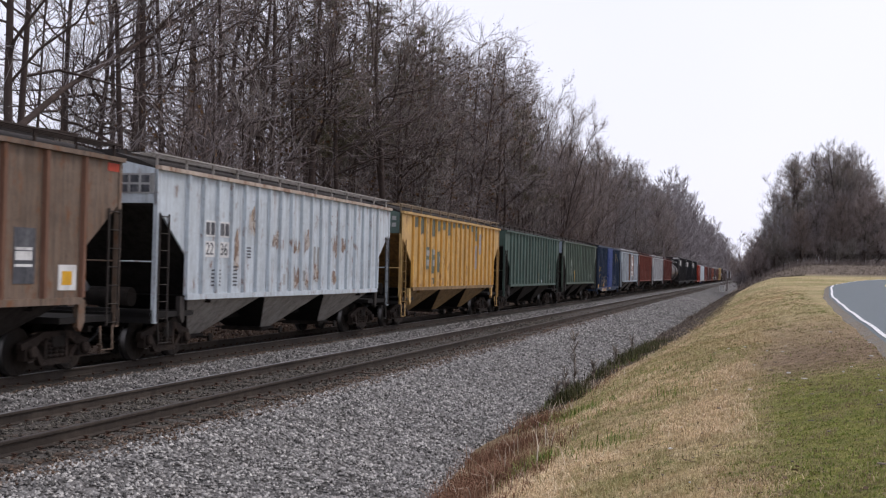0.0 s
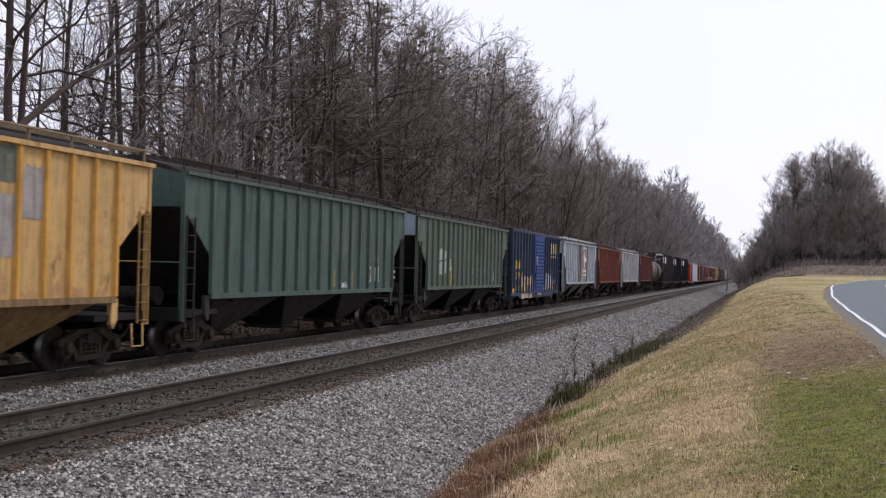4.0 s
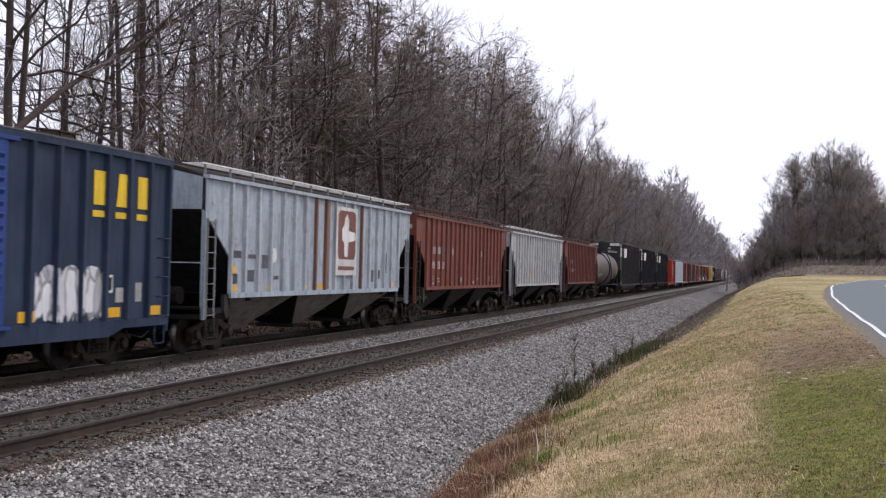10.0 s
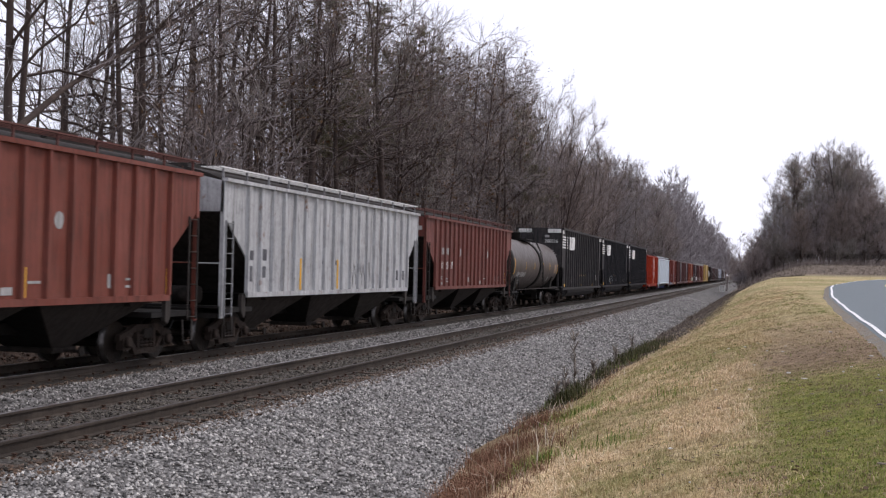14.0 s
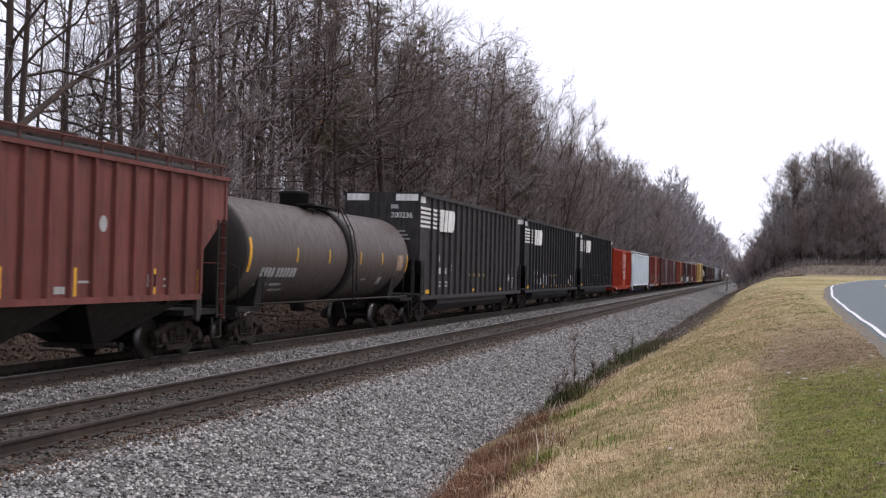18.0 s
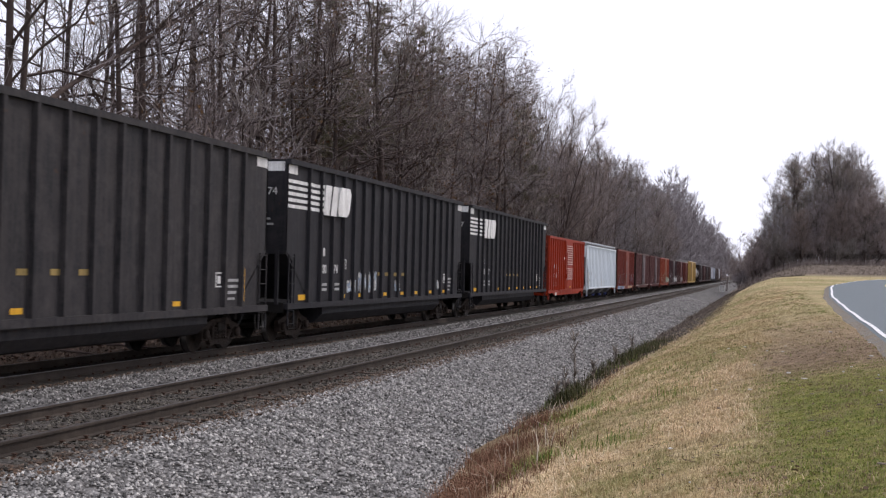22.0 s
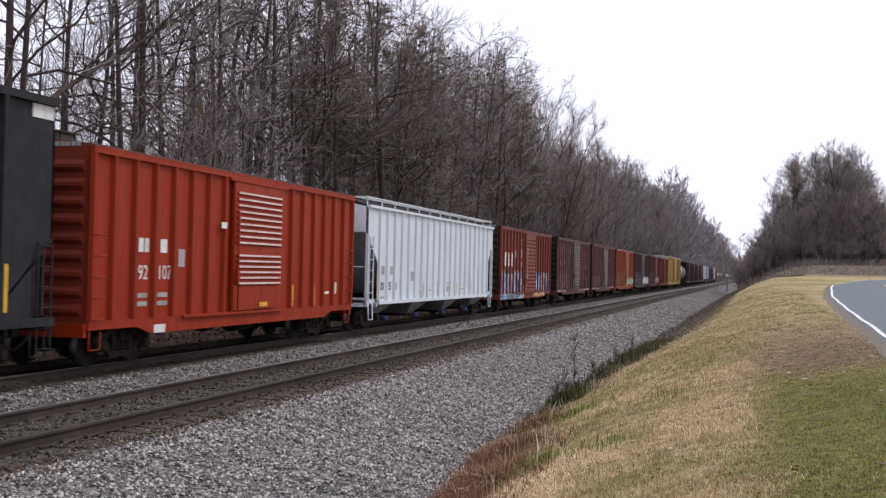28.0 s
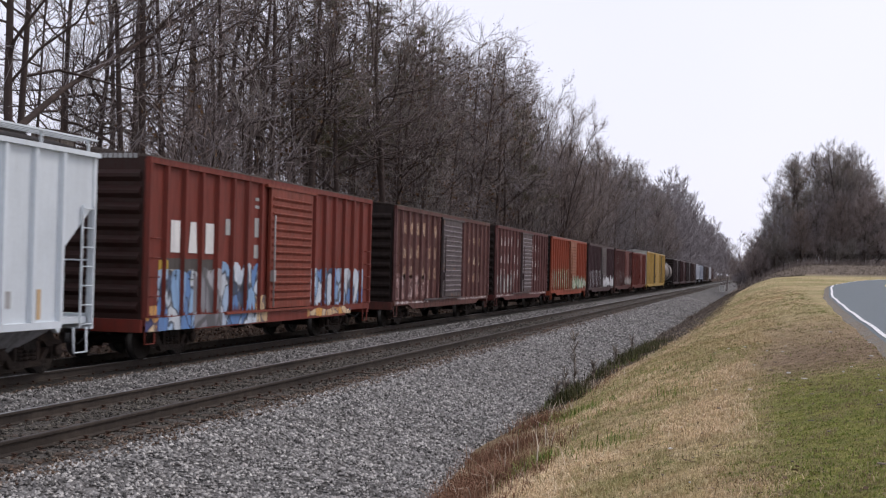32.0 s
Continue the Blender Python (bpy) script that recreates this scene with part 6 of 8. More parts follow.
for k, tx in enumerate(("74", "53", "74")):
    number(tx, 1.506, -h + 1.14 + k * 0.865, 1.8, 0.36, GREYMARK, c)
for i, (a, b, z1, mt) in enumerate(((0.02, 0.75, 1.25, TAG_CREAM), (0.6, 2.5, 2.05, TAG_BLUE), (2.3, 4.0, 2.1, TAG_SLATE), (3.8, 5.95, 2.25, TAG_BLUE), (5.85, 6.55, 1.4, TAG_CREAM))):
    sprayed(c, h, -h + a, -h + b, 0.98, z1, mt, 90 + 20 * i, "blue, grey and cream sprayed letters", (-1.1, 1.95), 0.002 * i)
    part("graffiti", ragged(-h + a, -h + b, 0.68, 1.0, 190 + i, 1.553 + 0.001 * i, 0.3, 0.1), mt, c, "blue, grey and cream sprayed letters")
sprayed(c, h, -h + 0.72, -h + 3.3, 1.75, 2.3, paint("number_band", (0.085, 0.075, 0.07), amount=0.3), 777, "dark band behind the number", (-1.1, 1.95), -0.0015, 0.06)
sprayed(c, h, -h + 0.62, -h + 0.86, 1.1, 2.25, paint("yellow_drip", (0.55, 0.36, 0.06), amount=0.3), 778, "yellow sprayed streak", (-1.1, 1.95), 0.001, 0.1)
sprayed(c, h, 2.0, h - 0.6, 0.98, 2.15, TAG_BLUE, 410, "blue and white sprayed letters", (-1.1, 1.95), 0, 0.25)
part("graffiti", ragged(1.9, h - 1.9, 0.7, 0.96, 98, 1.553, 0.3, 0.5), TAG_CREAM, c, "cream sprayed band")
bars(1.504, -h + 3.95, 2.9, [(0, 0, 0.28, 0.4), (1.75, 0, 0.4, 0.5), (1.75, 0.75, 0.5, 0.08), (1.75, 0.95, 0.5, 0.08), (1.75, -0.55, 0.4, 0.35), (1.75, -0.95, 0.35, 0.2)], GREYMARK, c)
for i in range(10):
    part("letter_block", Shape().box(0.1 + i * 0.12, 0.19 + i * 0.12, -h - 0.012, -h - 0.003, 4.42, 4.52), GREYMARK, c)


# 17 to 22: weathered boxcars
OLDGOLD = spray("old_letter_gold", [(0.16, 0.07, 0.045), (0.5, 0.31, 0.18), (0.6, 0.44, 0.31), (0.34, 0.18, 0.1)], 6)
TAG_PINK = spray("spray_pink", [(0.1, 0.04, 0.035), (0.4, 0.24, 0.22), (0.16, 0.07, 0.06), (0.55, 0.4, 0.38)], 5)
GHOST = spray("old_letter_white", [(0.22, 0.12, 0.11), (0.68, 0.62, 0.61), (0.76, 0.71, 0.69), (0.4, 0.3, 0.29)], 6)
BROWN = (0.115, 0.036, 0.028)
# Worn posts, also painted paler for the light that their edges catch.
LITPOST = paint("worn_lit_posts", (0.17, 0.085, 0.078), (0.055, 0.022, 0.022), 0.7, 0.1, 0.7, 0.4)
MORE = [
    (183.1, 198.6, "dark brown boxcar with ghosted letters and graffiti", BROWN, dict(name="umber", post=LITPOST, doorway=(-1.2, 2.0), dirt=0.5, rust=0.25, door=(0.1, 0.078, 0.08), ribpaint=paint("worn_rib", (0.26, 0.22, 0.23), (0.08, 0.06, 0.06), 0.5)), TAG_GREY),
    (200.4, 215.3, "dark maroon boxcar with pale ghosted letters", (0.115, 0.026, 0.024), dict(name="maroon", post=LITPOST, doorway=(-0.9, 1.9), dirt=0.45, rust=0.12, door=(0.1, 0.07, 0.072), ribpaint=paint("pale_door_rib", (0.33, 0.29, 0.3), (0.08, 0.06, 0.06), 0.5)), TAG_GREY),
    (217.0, 232.9, "faded orange boxcar with green graffiti", (0.3, 0.06, 0.028), dict(name="fadedorange", doorway=(-0.2, 2.4), dirt=0.25, door=(0.3, 0.12, 0.07), roof=paint("grey_edge_roof", (0.35, 0.34, 0.33))), TAG_GREEN),
    (234.6, 250.9, "dark plum boxcar with white graffiti", (0.07, 0.035, 0.04), dict(name="plum", doorway=(-0.6, 2.4), door=(0.12, 0.1, 0.1), rust=0.1), TAG_WHITE),
    (252.4, 267.0, "maroon boxcar with a small white emblem", (0.1, 0.035, 0.033), dict(name="wine", doorway=(1.0, 4.2), door=(0.17, 0.05, 0.04)), TAG_GREY),
    (268.6, 283.6, "dull red boxcar with grimy sides", (0.16, 0.035, 0.025), dict(name="dullred", doorway=(-0.6, 2.4)), None),
]
for y0, y1, label, col, spec, tag in MORE:
    c, h = couple(boxcar(y1 - y0, label, col, spec), y0, y1)
    if spec["name"] in ("umber", "maroon"):
        for row, z in enumerate((3.45, 2.55, 1.75)):
            for i in range(6):
                if (i + row) % 5 != 4:
                    part("ghost_letter", ragged(-h + 1.02 + i * 0.865, -h + 1.5 + i * 0.865, z, z + 0.55, 60 + 9 * row + i, 1.504, 0.06, 0.5), OLDGOLD if spec["name"] == "umber" else GHOST, c, "pale ghosted letter block")
        for row, z in enumerate((3.3, 2.4, 1.6)):
            for i in range(4):
                part("ghost_letter", ragged(2.45 + i * 1.1, 2.85 + i * 1.1, z, z + 0.5, 90 + 9 * row + i, 1.504, 0.06, 0.7), OLDGOLD if spec["name"] == "umber" else GHOST, c, "pale ghosted letter block")
        sprayed(c, h, -h + 0.4, -h + 4.8, 1.0, 2.0, TAG_PINK if spec["name"] == "umber" else tag, 33, "pale sprayed outline letters", spec["doorway"], 0, 0.4)
        for k, (a, b) in enumerate(((-h + 0.2, -h + 4.6), (1.5, h - 0.4))):
            part("scuffed_paint", ragged(a, b, 0.86, 0.97, 300 + k, 1.553, 0.12, 0.9), GHOST, c, "pale scuffs along the sill")
    elif tag:
        sprayed(c, h, -h + 0.4, spec["doorway"][0] - 0.2, 0.98, 2.4, tag, len(label), "sprayed letters", spec["doorway"], 0, 0.5)
        part("graffiti", ragged(0.2, h - 0.8, 0.98, 2.0, len(label) + 1, 1.665, 0.25, 0.6), tag, c, "sprayed letters")
    if spec["name"] == "wine":
        part("emblem", Shape().box(1.504, 1.51, -h + 2.5, -h + 3.6, 3.0, 3.9), WHITE, c, "small white emblem")

# 23: long yellow boxcar with a white roof
c, h = couple(boxcar(28.0, "long yellow high-cube boxcar with a white roof", (0.5, 0.33, 0.1), dict(name="lemon", doorway=(-3.0, 3.0), eave=4.85, dirt=0.25, ribs=(10, 10), end=paint("pale_end", (0.62, 0.6, 0.55), amount=0.25), roof=paint("bright_roof", (0.75, 0.74, 0.7), amount=0.1))), 286.0, 314.0)
for y in (-4.6, 6.5):
    part("dark_band", Shape().box(1.6, 1.606, y, y + 1.3, 1.0, 4.7), BLACK, c, "black door-edge band")
part("graffiti", ragged(-h + 1, h - 1, 0.98, 2.0, 77, 1.504, 0.4, 0.6), TAG_GREY, c, "grey sprayed letters")
# 24: a far tank car, then the tail of the train
couple(tank_car(15.2, "pale grey dusty tank car", (0.2, 0.175, 0.155), dict(name="ash", strips=())), 316.0, 331.2)
tail = 333.0
for col, name, label, roof, tag in (
        ((0.05, 0.035, 0.035), "soot", "sooty dark boxcar with a pale roof and grey graffiti", (0.6, 0.6, 0.58), TAG_GREY),
        ((0.075, 0.03, 0.03), "rustred", "dark rust-red boxcar with grimy sides", (0.2, 0.19, 0.18), None),
        ((0.06, 0.045, 0.045), "char", "charcoal grey boxcar with graffiti", (0.25, 0.24, 0.23), TAG_GREY),
        ((0.07, 0.04, 0.035), "cocoa", "cocoa brown boxcar with grimy sides", (0.2, 0.19, 0.18), None)):
    c, h = couple(boxcar(16.4, label, col, dict(name=name, doorway=(-1.2, 1.9), eave=4.6, roof=paint("roof_" + name, roof))), tail, tail + 16.4)
    if tag:
        part("graffiti", ragged(-h + 0.5, h - 0.5, 0.98, 2.4, 12, 1.504, 0.3, 0.6), tag, c, "grey sprayed letters")
    tail += 18.3
for col, name, label in (((0.6, 0.62, 0.66), "snow", "white covered hopper car with streaks"), ((0.42, 0.46, 0.53), "sky", "pale blue covered hopper car")):
    couple(covered_hopper(16.9, label, col, dict(name=name, dirt=0.2)), tail, tail + 16.9)
    tail += 18.5
for col, name, label in (((0.06, 0.045, 0.045), "coal", "dark boxcar near the tail"), ((0.08, 0.05, 0.04), "bark", "brown boxcar near the tail")):
    couple(boxcar(16.4, label, col, dict(name=name, doorway=(-1.2, 1.9))), tail, tail + 16.4)
    tail += 18.3
couple(covered_hopper(16.9, "white covered hopper car near the tail", (0.62, 0.63, 0.64), dict(name="chalk", dirt=0.2)), tail, tail + 16.9)
tail += 18.5
couple(boxcar(16.4, "dark red boxcar at the tail", (0.1, 0.04, 0.035), dict(name="tailred", doorway=(-1.2, 1.9))), tail, tail + 16.4)


# ---- bare winter woods ----
BARK = speckle("grey_brown_bark", [(0.045, 0.032, 0.028), (0.1, 0.073, 0.062), (0.07, 0.053, 0.047)], 4, 0.95, 0.6)


def woody(name, cols):
    """Twigs whose pieces differ in tone, and whose trees differ in hue from grey to russet and olive."""
    m = islands(name, cols)
    n, l = m.node_tree.nodes, m.node_tree.links
    bsdf = n["Principled BSDF"]
    tone = bsdf.inputs["Base Color"].links[0].from_socket
    info, hue = n.new("ShaderNodeObjectInfo"), n.new("ShaderNodeValToRGB")
    e = hue.color_ramp.elements
    while len(e) < 5:
        e.new(0.5)
    for i, c in enumerate(((1.0, 1.0, 1.03), (1.06, 0.98, 0.94), (0.88, 0.88, 0.9), (1.12, 1.0, 0.9), (0.97, 1.0, 0.92))):
        e[i].position, e[i].color = i / 4, (*c, 1)
    l.new(info.outputs["Random"], hue.inputs["Fac"])
    l.new(blend(n, l, 1.0, tone, hue.outputs["Color"], "MULTIPLY"), bsdf.inputs["Base Color"])
    return m


TWIG = woody("bare_twigs", [(0.13, 0.112, 0.108), (0.245, 0.215, 0.209), (0.385, 0.347, 0.337)])
PALETWIG = woody("grey_twigs", [(0.175, 0.156, 0.154), (0.3, 0.272, 0.269), (0.46, 0.422, 0.417)])
# Twigs paled for far trees: distance haze is put into this colour.
HAZETWIG = woody("haze_pale_twigs", [(0.18, 0.162, 0.16), (0.3, 0.275, 0.27), (0.45, 0.42, 0.412)])
NEEDLE = islands("pine_needles", [(0.08, 0.078, 0.048), (0.14, 0.128, 0.08), (0.22, 0.18, 0.12)])
DEADLEAF = islands("clinging_leaves", [(0.09, 0.05, 0.025), (0.17, 0.095, 0.045), (0.12, 0.08, 0.05)])
BRUSH = islands("dry_brush", [(0.09, 0.071, 0.058), (0.18, 0.148, 0.12), (0.28, 0.232, 0.19)])


def limbs_to_mesh(segs, sides):
    """Tapered prisms from rows of (x0 y0 z0 x1 y1 z1 r0 r1); sides 2 gives three-sided spikes, sides 1 thin slivers that end in a point."""
    S = np.array(segs, float)
    a, b, r0, r1 = S[:, :3], S[:, 3:6], S[:, 6], S[:, 7]
    d = b - a
    d /= np.linalg.norm(d, axis=1, keepdims=True) + 1e-9
    ref = np.where(np.abs(d[:, 2:3]) < 0.9, np.array([[0, 0, 1.0]]), np.array([[1.0, 0, 0]]))
    u = np.cross(d, ref)
    u /= np.linalg.norm(u, axis=1, keepdims=True)
    w = np.cross(d, u)
    if sides == 1:
        turn = (np.arange(len(S)) * 2.399)[:, None]
        e = (np.cos(turn) * u + np.sin(turn) * w) * r0[:, None] * 1.3
        V = np.stack([a - e, a + e, b], 1).reshape(-1, 3)
        return V, np.arange(len(V)).reshape(-1, 3)
    spike = sides == 2
    k = 3 if spike else sides
    ang = np.arange(k) * 2 * np.pi / k
    ring = np.cos(ang)[None, :, None] * u[:, None] + np.sin(ang)[None, :, None] * w[:, None]
    low = a[:, None] + ring * r0[:, None, None]
    n = len(S)
    if spike:
        V = np.concatenate([low, b[:, None]], 1).reshape(-1, 3)
        o = (np.arange(n) * 4)[:, None, None]
        F = np.array([[0, 1, 3], [1, 2, 3], [2, 0, 3]])[None] + o
        return V, F.reshape(-1, 3)
    high = b[:, None] + ring * r1[:, None, None]
    V = np.concatenate([low, high], 1).reshape(-1, 3)
    o = (np.arange(n) * 2 * k)[:, None, None]
    F = np.array([[i, (i + 1) % k, k + (i + 1) % k, k + i] for i in range(k)])[None] + o
    return V, F.reshape(-1, 4)


def joined(parts):
    """Several (verts, faces) as one list of verts and faces."""
    V, F, o = [], [], 0
    for v, f in parts:
        V.append(v)
        F += (f + o).tolist()
        o += len(v)
    return np.concatenate(V), F


def mesh_of(name, parts, material):
    V, F = joined(parts)
    me = bpy.data.meshes.new(name)
    me.from_pydata(V.tolist(), [], F)
    me.materials.append(material)
    me.update()
    return me


def stem_shape(stems, sides=7):
    """Unbroken tapered tubes along the stems of a tree."""
    V, F, o = [], [], 0
    for pts, radii in stems:
        for p, r in zip(pts, radii):
            for k in range(sides):
                a = 2 * math.pi * k / sides
                V.append((p[0] + r * math.cos(a), p[1] + r * math.sin(a), p[2]))
        for i in range(len(pts) - 1):
            for k in range(sides):
                F.append((o + i * sides + k, o + i * sides + (k + 1) % sides, o + (i + 1) * sides + (k + 1) % sides, o + (i + 1) * sides + k))
        o = len(V)
    return np.array(V), np.array(F)


def grow(seed, H, r0, nl, nb, nt, nw, low=0.3, spread=0.34, lean=0.03, fork=False, twig_r=0.011, rise=(28, 66), up=0.12, lift=0.35):
    """Segments of a bare tree: trunk, limbs, branches, twigs and twig tips."""
    g = np.random.RandomState(seed)
    trunk, limb, twig, tip = [], [], [], []
    stem = []

    def shoot(p, d, length, r, n, curl, up, out, r_end=0.35):
        pts, radii = [p], [r]
        for i in range(n):
            d = d + g.normal(0, curl, 3) + np.array([0, 0, up])
            d = d / np.linalg.norm(d)
            q = p + d * length / n
            ra, rb = r * (1 - (1 - r_end) * i / n), r * (1 - (1 - r_end) * (i + 1) / n)
            out.append((*p, *q, ra, rb))
            p = q
            pts.append(p)
            radii.append(rb)
        if out is trunk:
            stem.append((pts, radii))
        return np.array(pts), d

    def aside(d, ang):
        e = g.normal(0, 1, 3)
        e -= d * e.dot(d)
        e /= np.linalg.norm(e) + 1e-9
        return d * math.cos(ang) + e * math.sin(ang)

    stems = []
    base = np.array([0, 0, -0.3])
    if fork:
        pts, d = shoot(base, np.array([g.normal(0, lean), g.normal(0, lean), 1.0]), H * 0.28, r0, 4, 0.02, 0.02, trunk, 0.85)
        for s in range(2):
            dd = aside(d, 0.15)
            stems.append((shoot(pts[-1], dd, H * 0.7, r0 * 0.66, 9, 0.035, 0.03, trunk, 0.08)[0], r0 * 0.66, 0.28))
    else:
        stems.append((shoot(base, np.array([g.normal(0, lean), g.normal(0, lean), 1.0]), H, r0, 12, 0.02, 0.02, trunk, 0.06)[0], r0, 0.0))
    for pts, rr, f0 in stems:
        for i in range(nl // len(stems)):
            f = low + (0.97 - low) * (i + g.rand()) / (nl // len(stems))
            t = max(0.02, (f - f0) / (1 - f0)) if f0 else f
            x = t * (len(pts) - 1)
            j = min(int(x), len(pts) - 2)
            p = pts[j] + (pts[j + 1] - pts[j]) * (x - j)
            az = g.rand() * 2 * math.pi
            el = radians(g.uniform(*rise))
            d = np.array([math.cos(az) * math.cos(el), math.sin(az) * math.cos(el), math.sin(el)])
            ln = H * spread * (1.16 - 0.9 * t) * g.uniform(0.55, 1.15) + 0.6
            lp, ld = shoot(p, d, ln, rr * (1 - 0.85 * t) * g.uniform(0.28, 0.5) + 0.015, 5, 0.27 - up, up, limb)
            few = max(2, round(nb * min(1.0, ln / (0.7 * H * spread))))
            for b in range(few):
                fb = 0.2 + 0.8 * (b + g.rand()) / few
                xb = fb * 5
                jb = min(int(xb), 4)
                pb = lp[jb] + (lp[jb + 1] - lp[jb]) * (xb - jb)
                db = aside((lp[jb + 1] - lp[jb]) / np.linalg.norm(lp[jb + 1] - lp[jb]), g.uniform(0.35, 0.95))
                lb = ln * g.uniform(0.25, 0.5) * (1.2 - 0.5 * fb) + 0.35
                bp, bd = shoot(pb, db, lb, 0.022, 2, 0.24, 0.1, limb if nt > 3 else twig, 0.5)
                for w in range(max(2, round(nt * min(1.0, lb / 1.4)))):
                    fw = g.rand() * 2
                    jw = min(int(fw), 1)
                    pw = bp[jw] + (bp[jw + 1] - bp[jw]) * (fw - jw)
                    dw = aside(bd, g.uniform(0.2, 0.8))
                    dw[2] += lift
                    lw = lb * g.uniform(0.4, 0.8) + 0.25
                    qw = pw + dw / np.linalg.norm(dw) * lw
                    tip.append((*pw, *qw, twig_r, 0.0))
                    for k in range(nw):
                        pk = pw + (qw - pw) * g.uniform(0.2, 0.95)
                        dk = aside(dw / np.linalg.norm(dw), g.uniform(0.2, 0.75))
                        dk[2] += lift * 0.57
                        tip.append((*pk, *(pk + dk * (lw * g.uniform(0.35, 0.75) + 0.15)), twig_r * 0.75, 0.0))
    return stem, limb, twig, tip


def tree_kind(seed, H, r0, nl, nb, nt, nw, twigs=TWIG, leaves=0, **more):
    trunk, limb, twig, tip = grow(seed, H, r0, nl, nb, nt, nw, **more)
    trunk_me = mesh_of("trunk", [stem_shape(trunk)], BARK)
    trunk_me.polygons.foreach_set("use_smooth", [True] * len(trunk_me.polygons))
    big = [limbs_to_mesh(limb, 3)] if limb else []
    crown = mesh_of("crown", big + ([limbs_to_mesh(twig, 3)] if twig else []) + [limbs_to_mesh(tip, 1)], twigs)
    crown.materials.append(BARK)
    wood = len(big[0][1]) if big else 0
    crown.polygons.foreach_set("material_index", [1] * wood + [0] * (len(crown.polygons) - wood))
    leaf_me = None
    if leaves:
        g = np.random.RandomState(seed + 1)
        ends = np.array(tip)[:, 3:6]
        pick = ends[g.randint(0, len(ends), leaves)] + g.normal(0, 0.12, (leaves, 3))
        a, b = g.normal(0, 0.05, (leaves, 3)), g.normal(0, 0.04, (leaves, 3))
        V = np.stack([pick - a, pick + b, pick + a, pick - b], 1).reshape(-1, 3)
        leaf_me = big_mesh("leaves", V, np.arange(leaves * 4).reshape(-1, 4), DEADLEAF)
    return trunk_me, crown, leaf_me


def pine_kind(seed, H, r0):
    g = np.random.RandomState(seed)
    trunk, limb, need = [], [], []
    p = np.array([0, 0, -0.3])
    for i in range(12):
        q = p + np.array([g.normal(0, 0.06), g.normal(0, 0.06), H / 12])
        trunk.append((*p, *q, r0 * (1 - i / 12.5), r0 * (1 - (i + 1) / 12.5)))
        p = q
    for i in range(46):
        z = H * (0.42 + 0.57 * i / 46)
        az, el = g.rand() * 6.28, radians(g.uniform(-5, 35))
        d = np.array([math.cos(az) * math.cos(el), math.sin(az) * math.cos(el), math.sin(el)])
        ln = (1.05 - i / 46) * H * 0.2 * g.uniform(0.6, 1.1) + 0.5
        a = np.array([0, 0, z])
        limb.append((*a, *(a + d * ln), 0.04, 0.01))
        for k in range(int(6 + ln * 5)):
            c = a + d * ln * g.uniform(0.35, 1.05) + g.normal(0, 0.22, 3)
            for s in range(18):
                e = g.normal(0, 1, 3)
                e[2] = abs(e[2]) * 0.8 - 0.2
                e /= np.linalg.norm(e)
                need.append((*c, *(c + e * 0.34), 0.02, 0.0))
    t = mesh_of("trunk", [stem_shape([([q[:3] for q in trunk] + [trunk[-1][3:6]], [q[6] for q in trunk] + [0.02])])], BARK)
    return t, mesh_of("crown", [limbs_to_mesh(limb, 4)], BARK), mesh_of("needles", [limbs_to_mesh(need, 1)], NEEDLE)


def plant(name, label, category, meshes, x, y, turn, size, group, thing_parts=("trunk", "crown", "leaves")):
    z = float(ground_z(x, y))
    t = root(name, label, category, group, "", (x, y, z - 0.1))
    t.rotation_euler.z = turn
    t.scale = (size, size, size)
    for nm, me in zip(thing_parts, meshes):
        if me is not None:
            part(nm, me, None, t)
    return t


WIDE = dict(rise=(-4, 54), up=0.045, lift=0.1)
NEAR = [tree_kind(3, 22, 0.24, 19, 7, 4, 3, low=0.3, **WIDE), tree_kind(4, 24, 0.27, 20, 7, 4, 3, low=0.32, fork=True, **WIDE), tree_kind(5, 20, 0.19, 19, 7, 4, 3, low=0.24, leaves=700, twigs=PALETWIG, **WIDE),
        tree_kind(6, 23, 0.2, 18, 7, 4, 3, low=0.36, twigs=PALETWIG, **WIDE)]
POLE = [tree_kind(7, 22, 0.2, 14, 6, 4, 2, low=0.32, lean=0.008, **WIDE), tree_kind(8, 21, 0.16, 13, 6, 4, 2, low=0.28, lean=0.012, twigs=PALETWIG, **WIDE), tree_kind(9, 15, 0.07, 12, 5, 3, 2, low=0.2, spread=0.22, lean=0.008, twigs=PALETWIG, **WIDE)]
VINY = [tree_kind(10, 21, 0.2, 24, 7, 5, 3, low=0.08, spread=0.26, leaves=2600, **WIDE), tree_kind(11, 19, 0.18, 24, 7, 5, 3, low=0.05, spread=0.28, leaves=1800, twigs=PALETWIG, **WIDE)]
BUSH = [tree_kind(53, 5, 0.05, 24, 5, 4, 4, low=0.02, spread=0.55, twig_r=0.02), tree_kind(54, 4, 0.05, 24, 5, 4, 4, low=0.02, spread=0.7, twig_r=0.02, twigs=PALETWIG)]
FAR = [tree_kind(13, 23, 0.24, 26, 8, 5, 4, low=0.1, spread=0.27, twig_r=0.013, twigs=HAZETWIG), tree_kind(14, 25, 0.26, 28, 8, 5, 4, low=0.12, spread=0.27, fork=True, twig_r=0.013), tree_kind(15, 21, 0.2, 26, 8, 5, 4, low=0.06, spread=0.3, twig_r=0.013, leaves=500, twigs=HAZETWIG)]
